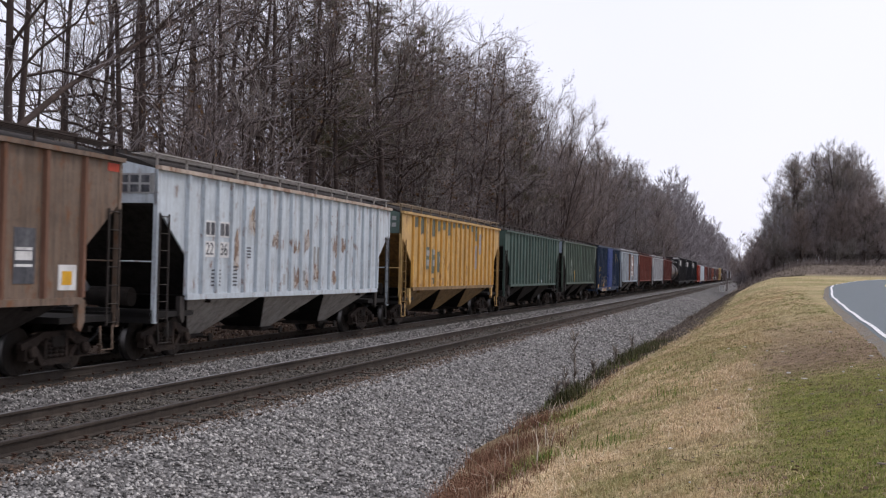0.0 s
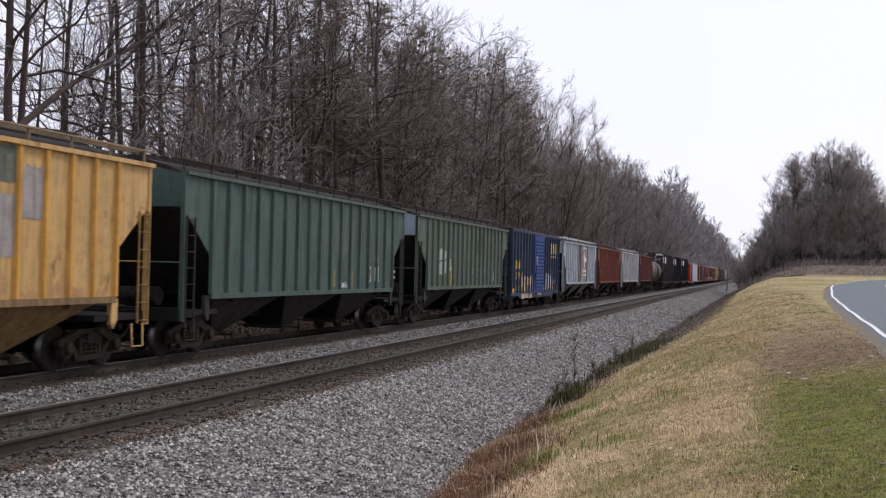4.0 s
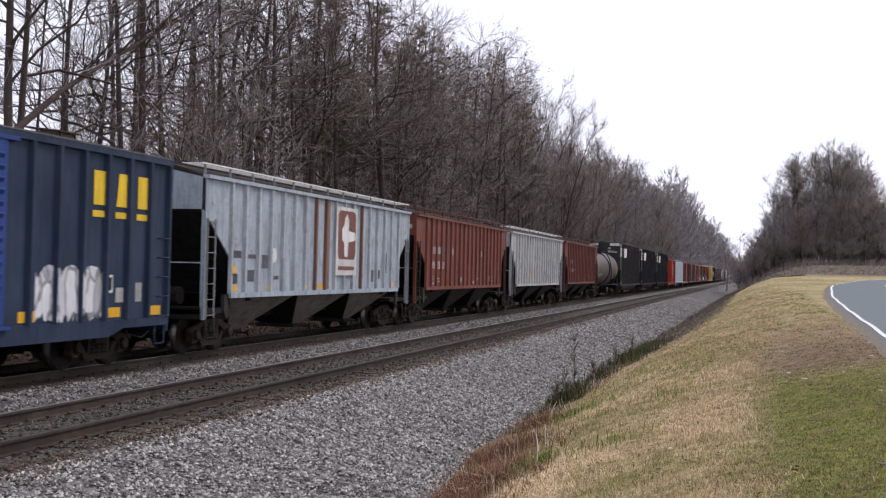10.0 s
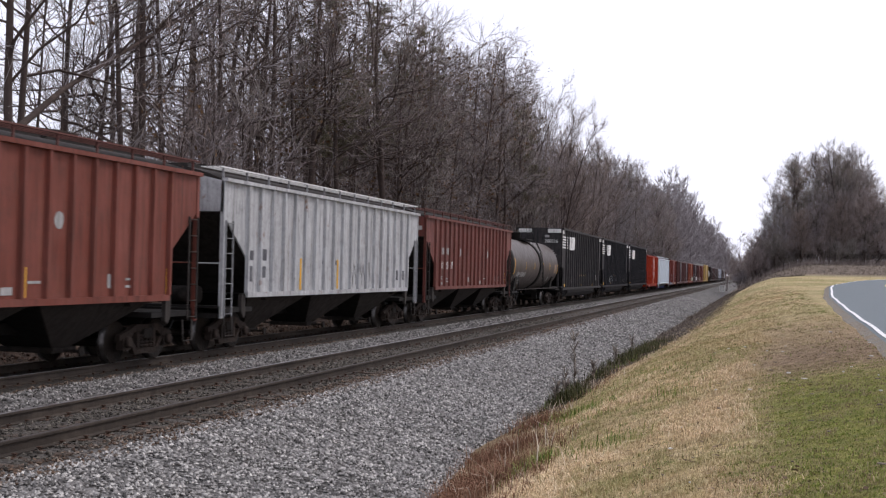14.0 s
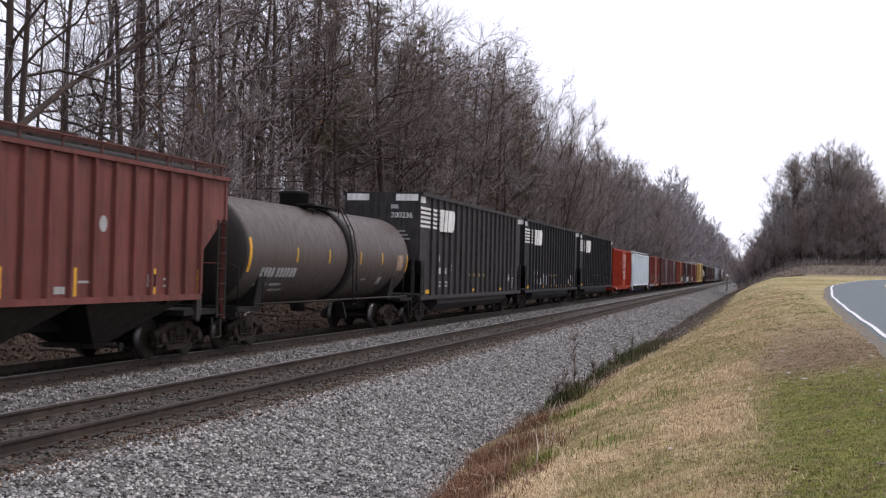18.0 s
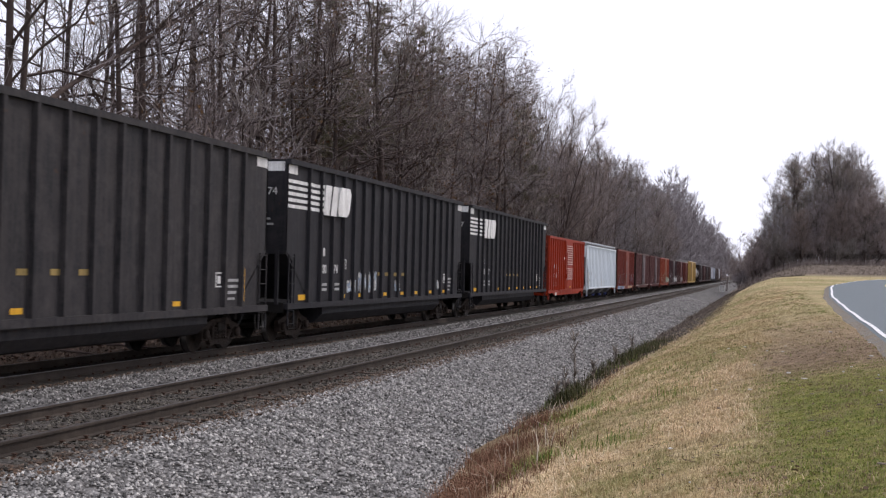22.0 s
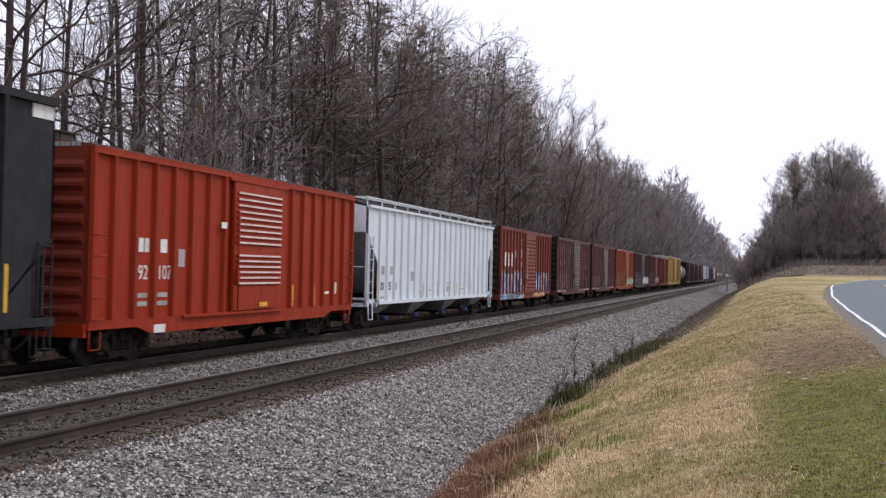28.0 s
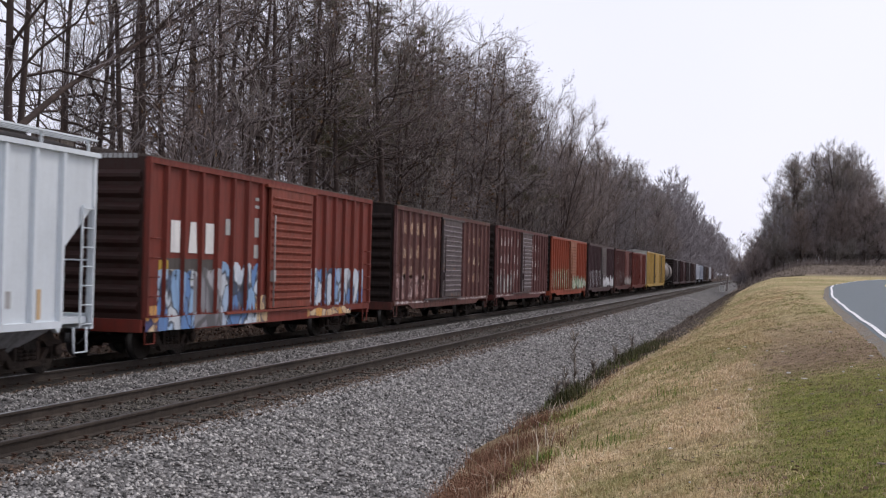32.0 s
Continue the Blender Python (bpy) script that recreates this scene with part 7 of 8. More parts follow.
BUSHY = [tree_kind(43, 20, 0.2, 34, 8, 5, 5, low=0.02, spread=0.24, twig_r=0.013, twigs=HAZETWIG), tree_kind(44, 19, 0.22, 34, 8, 5, 5, low=0.02, spread=0.28, twig_r=0.014, fork=True, twigs=HAZETWIG), tree_kind(45, 20, 0.2, 34, 8, 5, 5, low=0.02, spread=0.25, twig_r=0.013, leaves=700, twigs=HAZETWIG)]
SMALL = [tree_kind(47, 10, 0.09, 24, 6, 4, 5, low=0.02, spread=0.34, twig_r=0.016, twigs=PALETWIG), tree_kind(48, 9, 0.08, 24, 6, 4, 5, low=0.02, spread=0.4, twig_r=0.016)]
THIN = [tree_kind(23, 9, 0.06, 14, 4, 3, 2, low=0.15, spread=0.3, twig_r=0.008), tree_kind(24, 12, 0.08, 16, 4, 3, 2, low=0.2, spread=0.28, twig_r=0.008), tree_kind(25, 7, 0.05, 14, 4, 4, 2, low=0.1, spread=0.36, twig_r=0.008, leaves=160)]
PINE = [pine_kind(31, 24, 0.24), pine_kind(32, 21, 0.2)]

rng = random.Random(41)
L_NEAR = ["tall bare tree with grey-brown bark in winter", "tall forked bare tree in winter woods", "bare tree with a few clinging brown leaves", "slim bare tree in winter woods"]
lean = root("leaning_tree", "bare trunk leaning through the woods", "tree", "trees of the woods", "", (-9.0, 24.8, 0.6))
LEAN_Y, LEAN_Z = [0, 5, 8.9, 11.2, 14.1, 18.7, 24.0], [-0.2, 3.2, 5.9, 7.4, 8.9, 11.2, 13.4]
part("trunk", Shape().tube([(0, a, b) for a, b in zip(LEAN_Y, LEAN_Z)], 0.17, 8, 0.03), BARK, lean)
for i in range(9):
    a = 12 + i * 1.35
    b = float(np.interp(a, LEAN_Y, LEAN_Z))
    part("branch", Shape().tube([(0, a, b), (0.5 * (-1) ** i, a + 1.1, b + 1.3), (0.9 * (-1) ** i, a + 1.6, b + 3.0)], 0.05, 5, 0.01), BARK, lean)
# the nearest trunks stand singly against the sky
L_POLE = ["tall straight bare tree with red-brown bark", "straight bare tree with grey-brown bark", "thin straight bare tree in winter woods"]
FRONT = [(-9.0, 33.2, 0, 1.0), (-9.1, 33.9, 1, 1.0), (-9.5, 35.4, 2, 1.1), (-10.0, 38.0, 2, 1.0), (-9.0, 40.1, 1, 1.0), (-9.5, 42.6, 0, 1.05), (-10.0, 45.2, 1, 1.05), (-9.0, 45.3, 2, 1.1), (-10.0, 50.6, 0, 0.95), (-9.5, 52.0, 2, 1.1), (-10.0, 56.6, 0, 1.0), (-9.5, 58.5, 1, 1.0)]
for x, y, k, s in FRONT:
    plant("tree", L_POLE[k], "tree", POLE[k], x, y, rng.random() * 6.28, s, "trees of the woods")
# a weathered box stand on posts among the trees
stand = root("box_stand", "weathered grey wooden box stand on tall posts", "hunting stand", "", "", (-10.3, 37.6, 0.85))
PLANK = speckle("weathered_plank", [(0.13, 0.115, 0.1), (0.22, 0.195, 0.17), (0.16, 0.13, 0.11)], 6, 0.95, 0.4)
for i in range(6):
    part("wall_board", Shape().box(0.5, 0.53, -0.54 + i * 0.18, -0.372 + i * 0.18, 4.3, 5.85 + 0.02 * (i % 3)), PLANK, stand)
    part("wall_board", Shape().box(-0.54 + i * 0.18, -0.372 + i * 0.18, -0.57, -0.54, 4.3, 5.9), PLANK, stand)
part("stand_floor", Shape().box(-0.6, 0.6, -0.6, 0.6, 4.2, 4.3), PLANK, stand)
part("roof", Shape().prism([(-0.7, 6.0), (0.7, 5.85), (0.7, 5.9), (-0.7, 6.06)], "y", -0.72, 0.72), BARK, stand)
for x in (-0.5, 0.46):
    for y in (-0.5, 0.46):
        part("post", Shape().box(x, x + 0.09, y, y + 0.09, -0.4, 5.88), BARK, stand)
# trees hung with dead leaves and vines
for x, y, k, s in ((-11.5, 58.5, 0, 0.95), (-13.0, 63.0, 1, 1.0), (-12.5, 72.0, 0, 0.92), (-9.8, 77.0, 1, 0.98), (-11.5, 83.0, 0, 0.92), (-9.6, 90.0, 1, 1.0)):
    plant("tree", ("bare tree with many withered brown leaves", "tree hung with dead leaves and vines")[k], "tree", VINY[k], x, y, rng.random() * 6.28, s, "trees of the woods")
SKY_Y, SKY_H = [92, 100, 120, 140, 158, 190, 230], [21.5, 22.4, 23.0, 22.2, 19.8, 20.4, 21.6]
y = 60.0
while y < 120:
    for x in (-9.5, -14, -19):
        if (x < -16 and y < 104) or (x < -12 and y < 70):
            continue
        k = rng.randrange(4)
        if rng.random() < 0.04 and y > 102:
            plant("pine_tree", "dark green pine with a bare lower trunk", "tree", PINE[rng.randrange(2)], x + rng.uniform(-1.5, 1.5), y + rng.uniform(-1.5, 1.5), rng.random() * 6.28, rng.uniform(0.85, 1.0), "trees of the woods", ("trunk", "crown", "needles"))
        else:
            plant("tree", L_NEAR[k], "tree", NEAR[k], x + rng.uniform(-1.5, 1.5), y + rng.uniform(-1.5, 1.5), rng.random() * 6.28, rng.uniform(0.92, 1.12) * (0.94 if y < 70 else 0.9) if y < 92 else rng.uniform(0.95, 1.03) * float(np.interp(y, SKY_Y, SKY_H)) / (22, 24, 20, 23)[k], "trees of the woods")
    y += 5.4 if y < 92 else 4.4
for x, y, k, s in ((-13.5, 55, 0, 0.85), (-15, 61, 3, 0.9), (-13, 57, 1, 0.92), (-17, 60, 0, 0.9), (-15.5, 66, 2, 1.0), (-19, 69, 1, 0.9), (-17, 74, 3, 0.92), (-21, 78, 0, 0.92), (-19.5, 84, 2, 0.95), (-23, 90, 1, 0.9), (-22, 97, 3, 0.95)):
    plant("tree", L_NEAR[k], "tree", NEAR[k], x, y, rng.random() * 6.28, s, "trees of the woods")
for x, y, k, s in ((-12.4, 41.5, 3, 0.86), (-13.2, 44.5, 2, 0.9), (-12.2, 46.5, 0, 0.9), (-14.5, 49.0, 3, 0.9), (-12.0, 59.0, 3, 0.95)):
    plant("tree", L_NEAR[k], "tree", NEAR[k], x, y, rng.random() * 6.28, s, "trees of the woods")
for i in range(18):
    k = rng.randrange(3)
    plant("tree", ("tall bare tree with dense twigs", "tall bare tree with pale grey twigs", "bare tree with dense twigs and brown leaves")[k], "tree", FAR[k], rng.uniform(-34, -20), rng.uniform(104, 140), rng.random() * 6.28, rng.uniform(0.66, 0.86), "trees of the woods")
for x, y, k, s in ((-10.6, 85, 0, 0.82), (-15, 98, 1, 0.98), (-13.5, 74, 1, 0.8), (-10.2, 64.5, 1, 0.86), (-12.0, 79.5, 0, 0.84)):
    plant("pine_tree", "dark green pine with a bare lower trunk", "tree", PINE[k], x, y, rng.random() * 6.28, s, "trees of the woods", ("trunk", "crown", "needles"))
y = 120.0
while y < 330:
    for x in (-9.5, -14.5, -20):
        k = rng.randrange(3)
        if x < -18 and y > 160 and rng.random() < 0.5:
            continue
        s = rng.uniform(0.93, 1.03) * float(np.interp(y, SKY_Y, SKY_H)) / (23, 25, 21)[k]
        plant("tree", ("tall bare tree with dense twigs", "tall bare tree with pale grey twigs", "bare tree with dense twigs and brown leaves")[k], "tree", FAR[k], x + rng.uniform(-1.8, 1.8) - (1.3 if x > -12 and y < 150 else 0), y + rng.uniform(-2, 2), rng.random() * 6.28, s, "trees of the woods")
    y += 5.2 if y < 200 else 6.2
for i in range(4):
    plant("small_tree", "small bare tree in the woods' undergrowth", "tree", SMALL[i % 2], rng.uniform(-15, -9.5), 47 + 3.2 * i, rng.random() * 6.28, rng.uniform(0.75, 1.0), "trees of the woods")
for i in range(110):
    yy = 41 + 120 * rng.random() ** 1.2
    k = rng.randrange(3)
    plant("sapling", ("thin bare sapling at the edge of the woods", "tall thin bare sapling", "bare sapling with withered leaves")[k], "sapling", THIN[k], rng.uniform(-15, -6.8), yy, rng.random() * 6.28, rng.uniform(0.6, 1.15), "undergrowth of the woods")


def far_stand(name, label, spots, seed, twigs=TWIG, thick=0.05):
    """A far wood that nobody could count: joined low-detail trees."""
    kinds = []
    for k in range(3):
        tr, li, tw, ti = grow(seed + k, 24, 0.3, 20, 5, 3, 5, low=0.05, twig_r=thick)
        V, F = joined([stem_shape(tr, 4), limbs_to_mesh(li, 3) if li else limbs_to_mesh(tw, 3), limbs_to_mesh(ti, 1)])
        kinds.append((V, F))
    g = random.Random(seed)
    V, F, o = [], [], 0
    for x, y, s in spots:
        v, f = kinds[g.randrange(3)]
        a = g.random() * 6.28
        c, q = math.cos(a), math.sin(a)
        w = np.stack([(v[:, 0] * c - v[:, 1] * q) * s + x, (v[:, 0] * q + v[:, 1] * c) * s + y, v[:, 2] * s + float(ground_z(x, y))], 1)
        V.append(w)
        F += [tuple(i + o for i in p) for p in f]
        o += len(w)
    me = bpy.data.meshes.new(name)
    me.from_pydata(np.concatenate(V).tolist(), [], F)
    me.materials.append(twigs)
    return tagged(new(name, me), label, "woods", kind="stuff")


g = random.Random(7)
# First and last stand: the paler twigs put haze into their colour.
far_stand("far_woods", "distant bare woods along the railway", [(-9 - 6 * (i % 3) + g.uniform(-2, 2) - (0.0 if i < 90 else 0), 330 + 600 * (i / 100) ** 1.4 + g.uniform(-4, 4), g.uniform(1.06, 1.24)) for i in range(100)], 51, PALETWIG)
far_stand("far_woods_roadside", "dense bare woods behind the roadside bank", [(10 + 54 * (i / 30) + g.uniform(-1.5, 1.5), 225 + 26 * (i % 3) + g.uniform(-4, 4), g.uniform(0.5, 0.8) * (0.6 if i < 5 else 0.35 if i > 13 else 1.0)) for i in range(30)], 71, TWIG, 0.035)
far_stand("far_woods_across", "hazy bare woods closing the distance", [(g.uniform(-16, 30), 900 + g.uniform(0, 160), g.uniform(0.6, 0.85)) for i in range(70)], 61, PALETWIG, 0.1)

# ---- the trees on the bank beside the road ----
g = random.Random(19)
# the outline of the grove: its height over the bank at each place along it
GROVE_X, GROVE_H = [11.0, 11.8, 13.2, 14.6, 16.3, 18.0, 19.2, 20.2, 21.2, 22.2, 26.0, 30.8, 32.0, 33.0, 34.0, 36.5, 41.0, 48.0], [1.5, 3.6, 6.6, 9.2, 12.8, 16.4, 20.5, 19.3, 18.6, 20.3, 20.8, 19.6, 13.0, 6.0, 4.5, 5.0, 13.5, 13.0]
px = 11.4
while px < 45:
    k = g.randrange(3)
    tall = float(np.interp(px, GROVE_X, GROVE_H)) * g.uniform(0.93, 1.0)
    plant("tree", ("bare roadside tree with dense brown twigs", "bare forked roadside tree with grey twigs", "bare roadside tree with withered leaves")[k], "tree", BUSHY[k], px, 200 + g.uniform(-7, 7), g.random() * 6.28, tall / (22.6, 21.4, 22.6)[k], "trees on the roadside bank")
    px += 0.85 if px < 33 else 1.8
for i in range(46):
    k = g.randrange(3)
    plant("small_tree", "small bare tree on the roadside bank", "tree", SMALL[k % 2], 13.2 + 25 * i / 45 + g.uniform(-0.4, 0.4), g.uniform(188, 196), g.random() * 6.28, g.uniform(0.6, 1.15) * (0.65 if i < 8 else 1), "trees on the roadside bank")
for i in range(84):
    px = 11.6 + 36 * i / 83
    plant("bush", "leafless bush with dense twigs on the bank", "bush", BUSH[i % 2], px, g.uniform(186, 198), g.random() * 6.28, g.uniform(0.5, 1.0) * (0.6 if px < 14 else 1), "bushes on the roadside bank")
for i in range(16):
    k = g.randrange(3)
    plant("sapling", "leafless brush on the roadside bank", "sapling", THIN[k], g.uniform(11.5, 46), g.uniform(186, 196), g.random() * 6.28, g.uniform(0.3, 0.6), "brush on the roadside bank")


# ---- loose stones, grass, weeds and litter ----
def stones(name, label, areas, tones):
    """Crushed stones scattered over areas (x0, x1, y0, y1, number a square metre)."""
    g = np.random.RandomState(5)
    spots = []
    for x0, x1, y0, y1, per in areas:
        k = int((x1 - x0) * (y1 - y0) * per)
        spots.append(np.stack([g.uniform(x0, x1, k), g.uniform(y0, y1, k)], 1))
    P = np.concatenate(spots)
    n = len(P)
    z = ballast_z(P[:, 0], P[:, 1])
    keep = z > ground_z(P[:, 0], P[:, 1]) - 0.03
    P, z = P[keep], z[keep]
    n = len(P)
    base = np.array([(1, 0, 0), (-1, 0, 0), (0, 1, 0), (0, -1, 0), (0, 0, 1), (0, 0, -1)], float)
    F0 = np.array([(0, 2, 4), (2, 1, 4), (1, 3, 4), (3, 0, 4), (2, 0, 5), (1, 2, 5), (3, 1, 5), (0, 3, 5)])
    size = g.uniform(0.014, 0.034, n) * (1 + 0.4 * (P[:, 1] > 44))
    V = base[None] * g.uniform(0.7, 1.2, (n, 6, 1)) + g.normal(0, 0.2, (n, 6, 3))
    a = g.rand(n) * 6.28
    c, s = np.cos(a)[:, None], np.sin(a)[:, None]
    V = np.stack([V[..., 0] * c - V[..., 1] * s, V[..., 0] * s + V[..., 1] * c, V[..., 2] * 0.8], -1) * size[:, None, None]
    V += np.stack([P[:, 0], P[:, 1], z + size * 0.35], 1)[:, None]
    F = (F0[None] + (np.arange(n) * 6)[:, None, None]).reshape(-1, 3)
    m = islands(name, tones)
    tagged(new(name, big_mesh(name, V.reshape(-1, 3), F, m)), label, "ballast stones", kind="stuff")


stones("ballast_stones", "loose grey crushed stones of the ballast shoulder", ((6.5, 10.2, 9.0, 26.0, 460), (6.5, 10.2, 26.0, 44.0, 260), (6.4, 10.2, 44.0, 80.0, 90), (6.4, 10.2, 80.0, 130.0, 36)), [(0.06, 0.057, 0.053), (0.23, 0.22, 0.207), (0.37, 0.354, 0.334), (0.66, 0.63, 0.585)])
stones("track_stones", "dark oily crushed stones between the rails", ((4.32, 5.68, 12.0, 30.0, 150), (4.32, 5.68, 30.0, 60.0, 70), (5.82, 6.36, 11.0, 40.0, 150), (3.75, 4.18, 14.0, 40.0, 120)), [(0.03, 0.027, 0.023), (0.065, 0.058, 0.048), (0.12, 0.108, 0.09), (0.2, 0.18, 0.15)])

stones("bed_stones", "darker crushed stones between the two tracks", ((1.55, 3.8, 12.0, 44.0, 200), (1.6, 3.8, 44.0, 90.0, 60)), [(0.045, 0.042, 0.038), (0.15, 0.142, 0.132), (0.25, 0.238, 0.222), (0.5, 0.475, 0.44)])
stones("rusty_stones", "rust-stained stones beside the ties", ((6.2, 6.75, 9.0, 40.0, 200), (6.3, 6.7, 40.0, 80.0, 60), (1.3, 1.7, 14.0, 40.0, 160)), [(0.05, 0.034, 0.025), (0.1, 0.067, 0.048), (0.17, 0.115, 0.08), (0.3, 0.26, 0.22)])


def blades(name, label, spots, tall, wide, material, seed, bend=0.5, flat=1.0):
    """Grass as thin bent blades, two triangles each side of a fold."""
    g = np.random.RandomState(seed)
    n = len(spots)
    x, y = spots[:, 0], spots[:, 1]
    base = np.stack([x, y, ground_z(x, y) - 0.01], 1)
    h = tall[0] + (tall[1] - tall[0]) * g.rand(n) ** 1.6
    az = g.rand(n) * 6.28
    out = np.stack([np.cos(az), np.sin(az), np.zeros(n)], 1)
    side = np.stack([-np.sin(az), np.cos(az), np.zeros(n)], 1) * (wide * g.uniform(0.6, 1.3, n))[:, None]
    up = np.array([0, 0, 1.0])
    mid = base + up * (h * 0.6 * flat + 0.012)[:, None] + out * (h * bend * 0.25 * g.rand(n))[:, None]
    tip = base + up * (h * flat * g.uniform(0.6, 1.0, n) + 0.012)[:, None] + out * (h * bend * g.rand(n))[:, None]
    V = np.stack([base - side, base + side, mid + side * 0.7, mid - side * 0.7, tip], 1).reshape(-1, 3)
    o = (np.arange(n) * 5)[:, None]
    F = np.concatenate([np.array([[0, 1, 2]]) + o, np.array([[0, 2, 3]]) + o, np.array([[3, 2, 4]]) + o])
    return tagged(new(name, big_mesh(name, V, F, material)), label, "grass", kind="stuff")


def scatter(seed, n, x0, x1, y0, y1, keep):
    g = np.random.RandomState(seed)
    P = np.stack([g.uniform(x0, x1, n), y0 + (y1 - y0) * g.rand(n) ** 1.7], 1)
    w = 0.5 + 0.5 * np.sin(P[:, 0] * 1.7 + 1.3 * np.sin(P[:, 1] * 0.6)) * np.sin(P[:, 1] * 0.9 + P[:, 0])
    return P[keep(P[:, 0], P[:, 1], w, g.rand(n))]


def meadow(name, cols):
    """Blades that take a tone each and follow the green and the reddish patches of the verge."""
    m = islands(name, cols)
    n, l = m.node_tree.nodes, m.node_tree.links
    bsdf = n["Principled BSDF"]
    tone = bsdf.inputs["Base Color"].links[0].from_socket
    v = coords(n, l)
    c = blend(n, l, times(n, l, grain(n, l, v, 0.22, 5, 0.7, 0.42, 0.62), 0.5), tone, (0.56, 0.36, 0.19))
    c = blend(n, l, times(n, l, grain(n, l, v, 0.9, 6, 0.7, 0.47, 0.6), 0.65), c, (0.31, 0.31, 0.11))
    c = blend(n, l, times(n, l, grain(n, l, v, 0.13, 4, 0.6, 0.46, 0.6), 0.4), c, (0.3, 0.3, 0.12))
    c = blend(n, l, times(n, l, grain(n, l, v, 2.6, 7, 0.75, 0.46, 0.66), 0.5), c, (0.3, 0.205, 0.115))
    l.new(c, bsdf.inputs["Base Color"])
    return m


STRAW = meadow("straw_blades", [(0.32, 0.235, 0.13), (0.68, 0.51, 0.31), (0.92, 0.76, 0.51)])
LAWN = islands("lawn_blades", [(0.13, 0.15, 0.034), (0.25, 0.26, 0.07), (0.46, 0.38, 0.16)])
RUSSET = islands("russet_stalks", [(0.13, 0.065, 0.04), (0.24, 0.12, 0.075), (0.34, 0.22, 0.14)])
FRESH = islands("fresh_green", [(0.07, 0.12, 0.02), (0.2, 0.28, 0.06), (0.4, 0.38, 0.14)])
WEED = islands("dead_weeds", [(0.075, 0.061, 0.052), (0.15, 0.125, 0.106), (0.25, 0.205, 0.165)])
edge_x = lambda y: 9.75 + 0.55 * ease(20, 13, y) + 0.15 * np.sin(y * 0.71) + 0.1 * np.sin(y * 1.9)
def tufts(seed, n, per, x0, x1, y0, y1, patch=0, loose=0.35):
    """Spots gathered into small clumps."""
    g = np.random.RandomState(seed)
    c = np.stack([g.uniform(x0, x1, n), y0 + (y1 - y0) * g.rand(n) ** 1.6], 1)
    r = g.uniform(0.03, 0.14, n)
    wave = np.sin(c[:, 0] * 2.1 + 1.9 * np.sin(c[:, 1] * 0.43)) + np.sin(c[:, 1] * 0.83 + 1.4 * np.sin(c[:, 0] * 1.3)) + g.normal(0, loose, n)
    if patch:
        c, r = c[wave * patch > 0.25], r[wave * patch > 0.25]
        n = len(c)
    return (c[:, None] + g.normal(0, 1, (n, per, 2)) * r[:, None, None]).reshape(-1, 2)


def sparse(P):
    """Leaves the worn brown patch and the weedy ditch side mostly bare."""
    wave = 0.35 * np.sin(P[:, 1] * 0.7) + 0.25 * np.sin(P[:, 0] * 3.1 + P[:, 1] * 0.31)
    worn = (P[:, 0] > 14.25 + wave) & (P[:, 1] > 19.5 + wave) & (P[:, 1] < 36 + 8 * wave)
    ditch = P[:, 0] < 10.5 + 1.3 * ease(34, 58, P[:, 1]) + wave * 0.8
    some = np.random.RandomState(len(P)).rand(len(P)) < 0.12
    return P[~(worn | ditch) | some]


blades("dry_grass", "short dry straw-coloured grass on the verge", sparse(scatter(1, 80000, 9.9, 16.4, 8.5, 62, lambda x, y, w, r: ((x < 14.0 + 0.5 * w) | (y > 30) | (r < 0.1)) & (r < 0.15 + 0.9 * w))), (0.03, 0.15), 0.0034, STRAW, 2, 1.6, 0.3)
blades("grass_tufts", "tousled dry straw tufts on the verge", tufts(41, 1500, 26, 10.6, 14.3, 9.0, 34.0), (0.05, 0.2), 0.0034, STRAW, 42, 1.2, 0.5)
blades("tan_tufts", "brownish tufts beside the ballast and the road", tufts(43, 1000, 20, 10.2, 16.0, 9.0, 40.0), (0.04, 0.14), 0.0034, islands("brown_straw", [(0.14, 0.1, 0.06), (0.28, 0.21, 0.12), (0.4, 0.32, 0.18)]), 44, 1.3, 0.4)
blades("sage_tufts", "dull green tufts among the dry grass", tufts(51, 800, 26, 10.4, 13.3, 9.0, 40.0, 1), (0.04, 0.13), 0.0042, islands("sage_blades", [(0.16, 0.175, 0.055), (0.3, 0.31, 0.11), (0.46, 0.42, 0.2)]), 52, 1.3, 0.4)
blades("pale_tufts", "pale tan tufts of dead grass on the verge", tufts(53, 2400, 26, 11.2, 14.05, 9.5, 27.0, -1), (0.06, 0.2), 0.0042, islands("pale_straw", [(0.5, 0.35, 0.2), (0.8, 0.61, 0.38), (0.95, 0.81, 0.58)]), 54, 1.2, 0.45)
PALESTRAW, BROWNSTRAW, SAGE = bpy.data.materials["pale_straw"], bpy.data.materials["brown_straw"], bpy.data.materials["sage_blades"]
MIDSTRAW = meadow("mid_straw", [(0.56, 0.42, 0.26), (0.74, 0.57, 0.36), (0.86, 0.7, 0.47)])
blades("mid_pale_tufts", "pale dry tufts farther up the verge", sparse(tufts(81, 3000, 14, 10.6, 16.0, 25.0, 78.0, -1, 1.3)), (0.06, 0.18), 0.009, MIDSTRAW, 82, 1.3, 0.45)
blades("mid_green_tufts", "dull green tufts farther up the verge", sparse(tufts(83, 1700, 14, 10.9, 16.3, 22.0, 78.0, 1, 1.3)), (0.05, 0.14), 0.009, SAGE, 84, 1.3, 0.45)
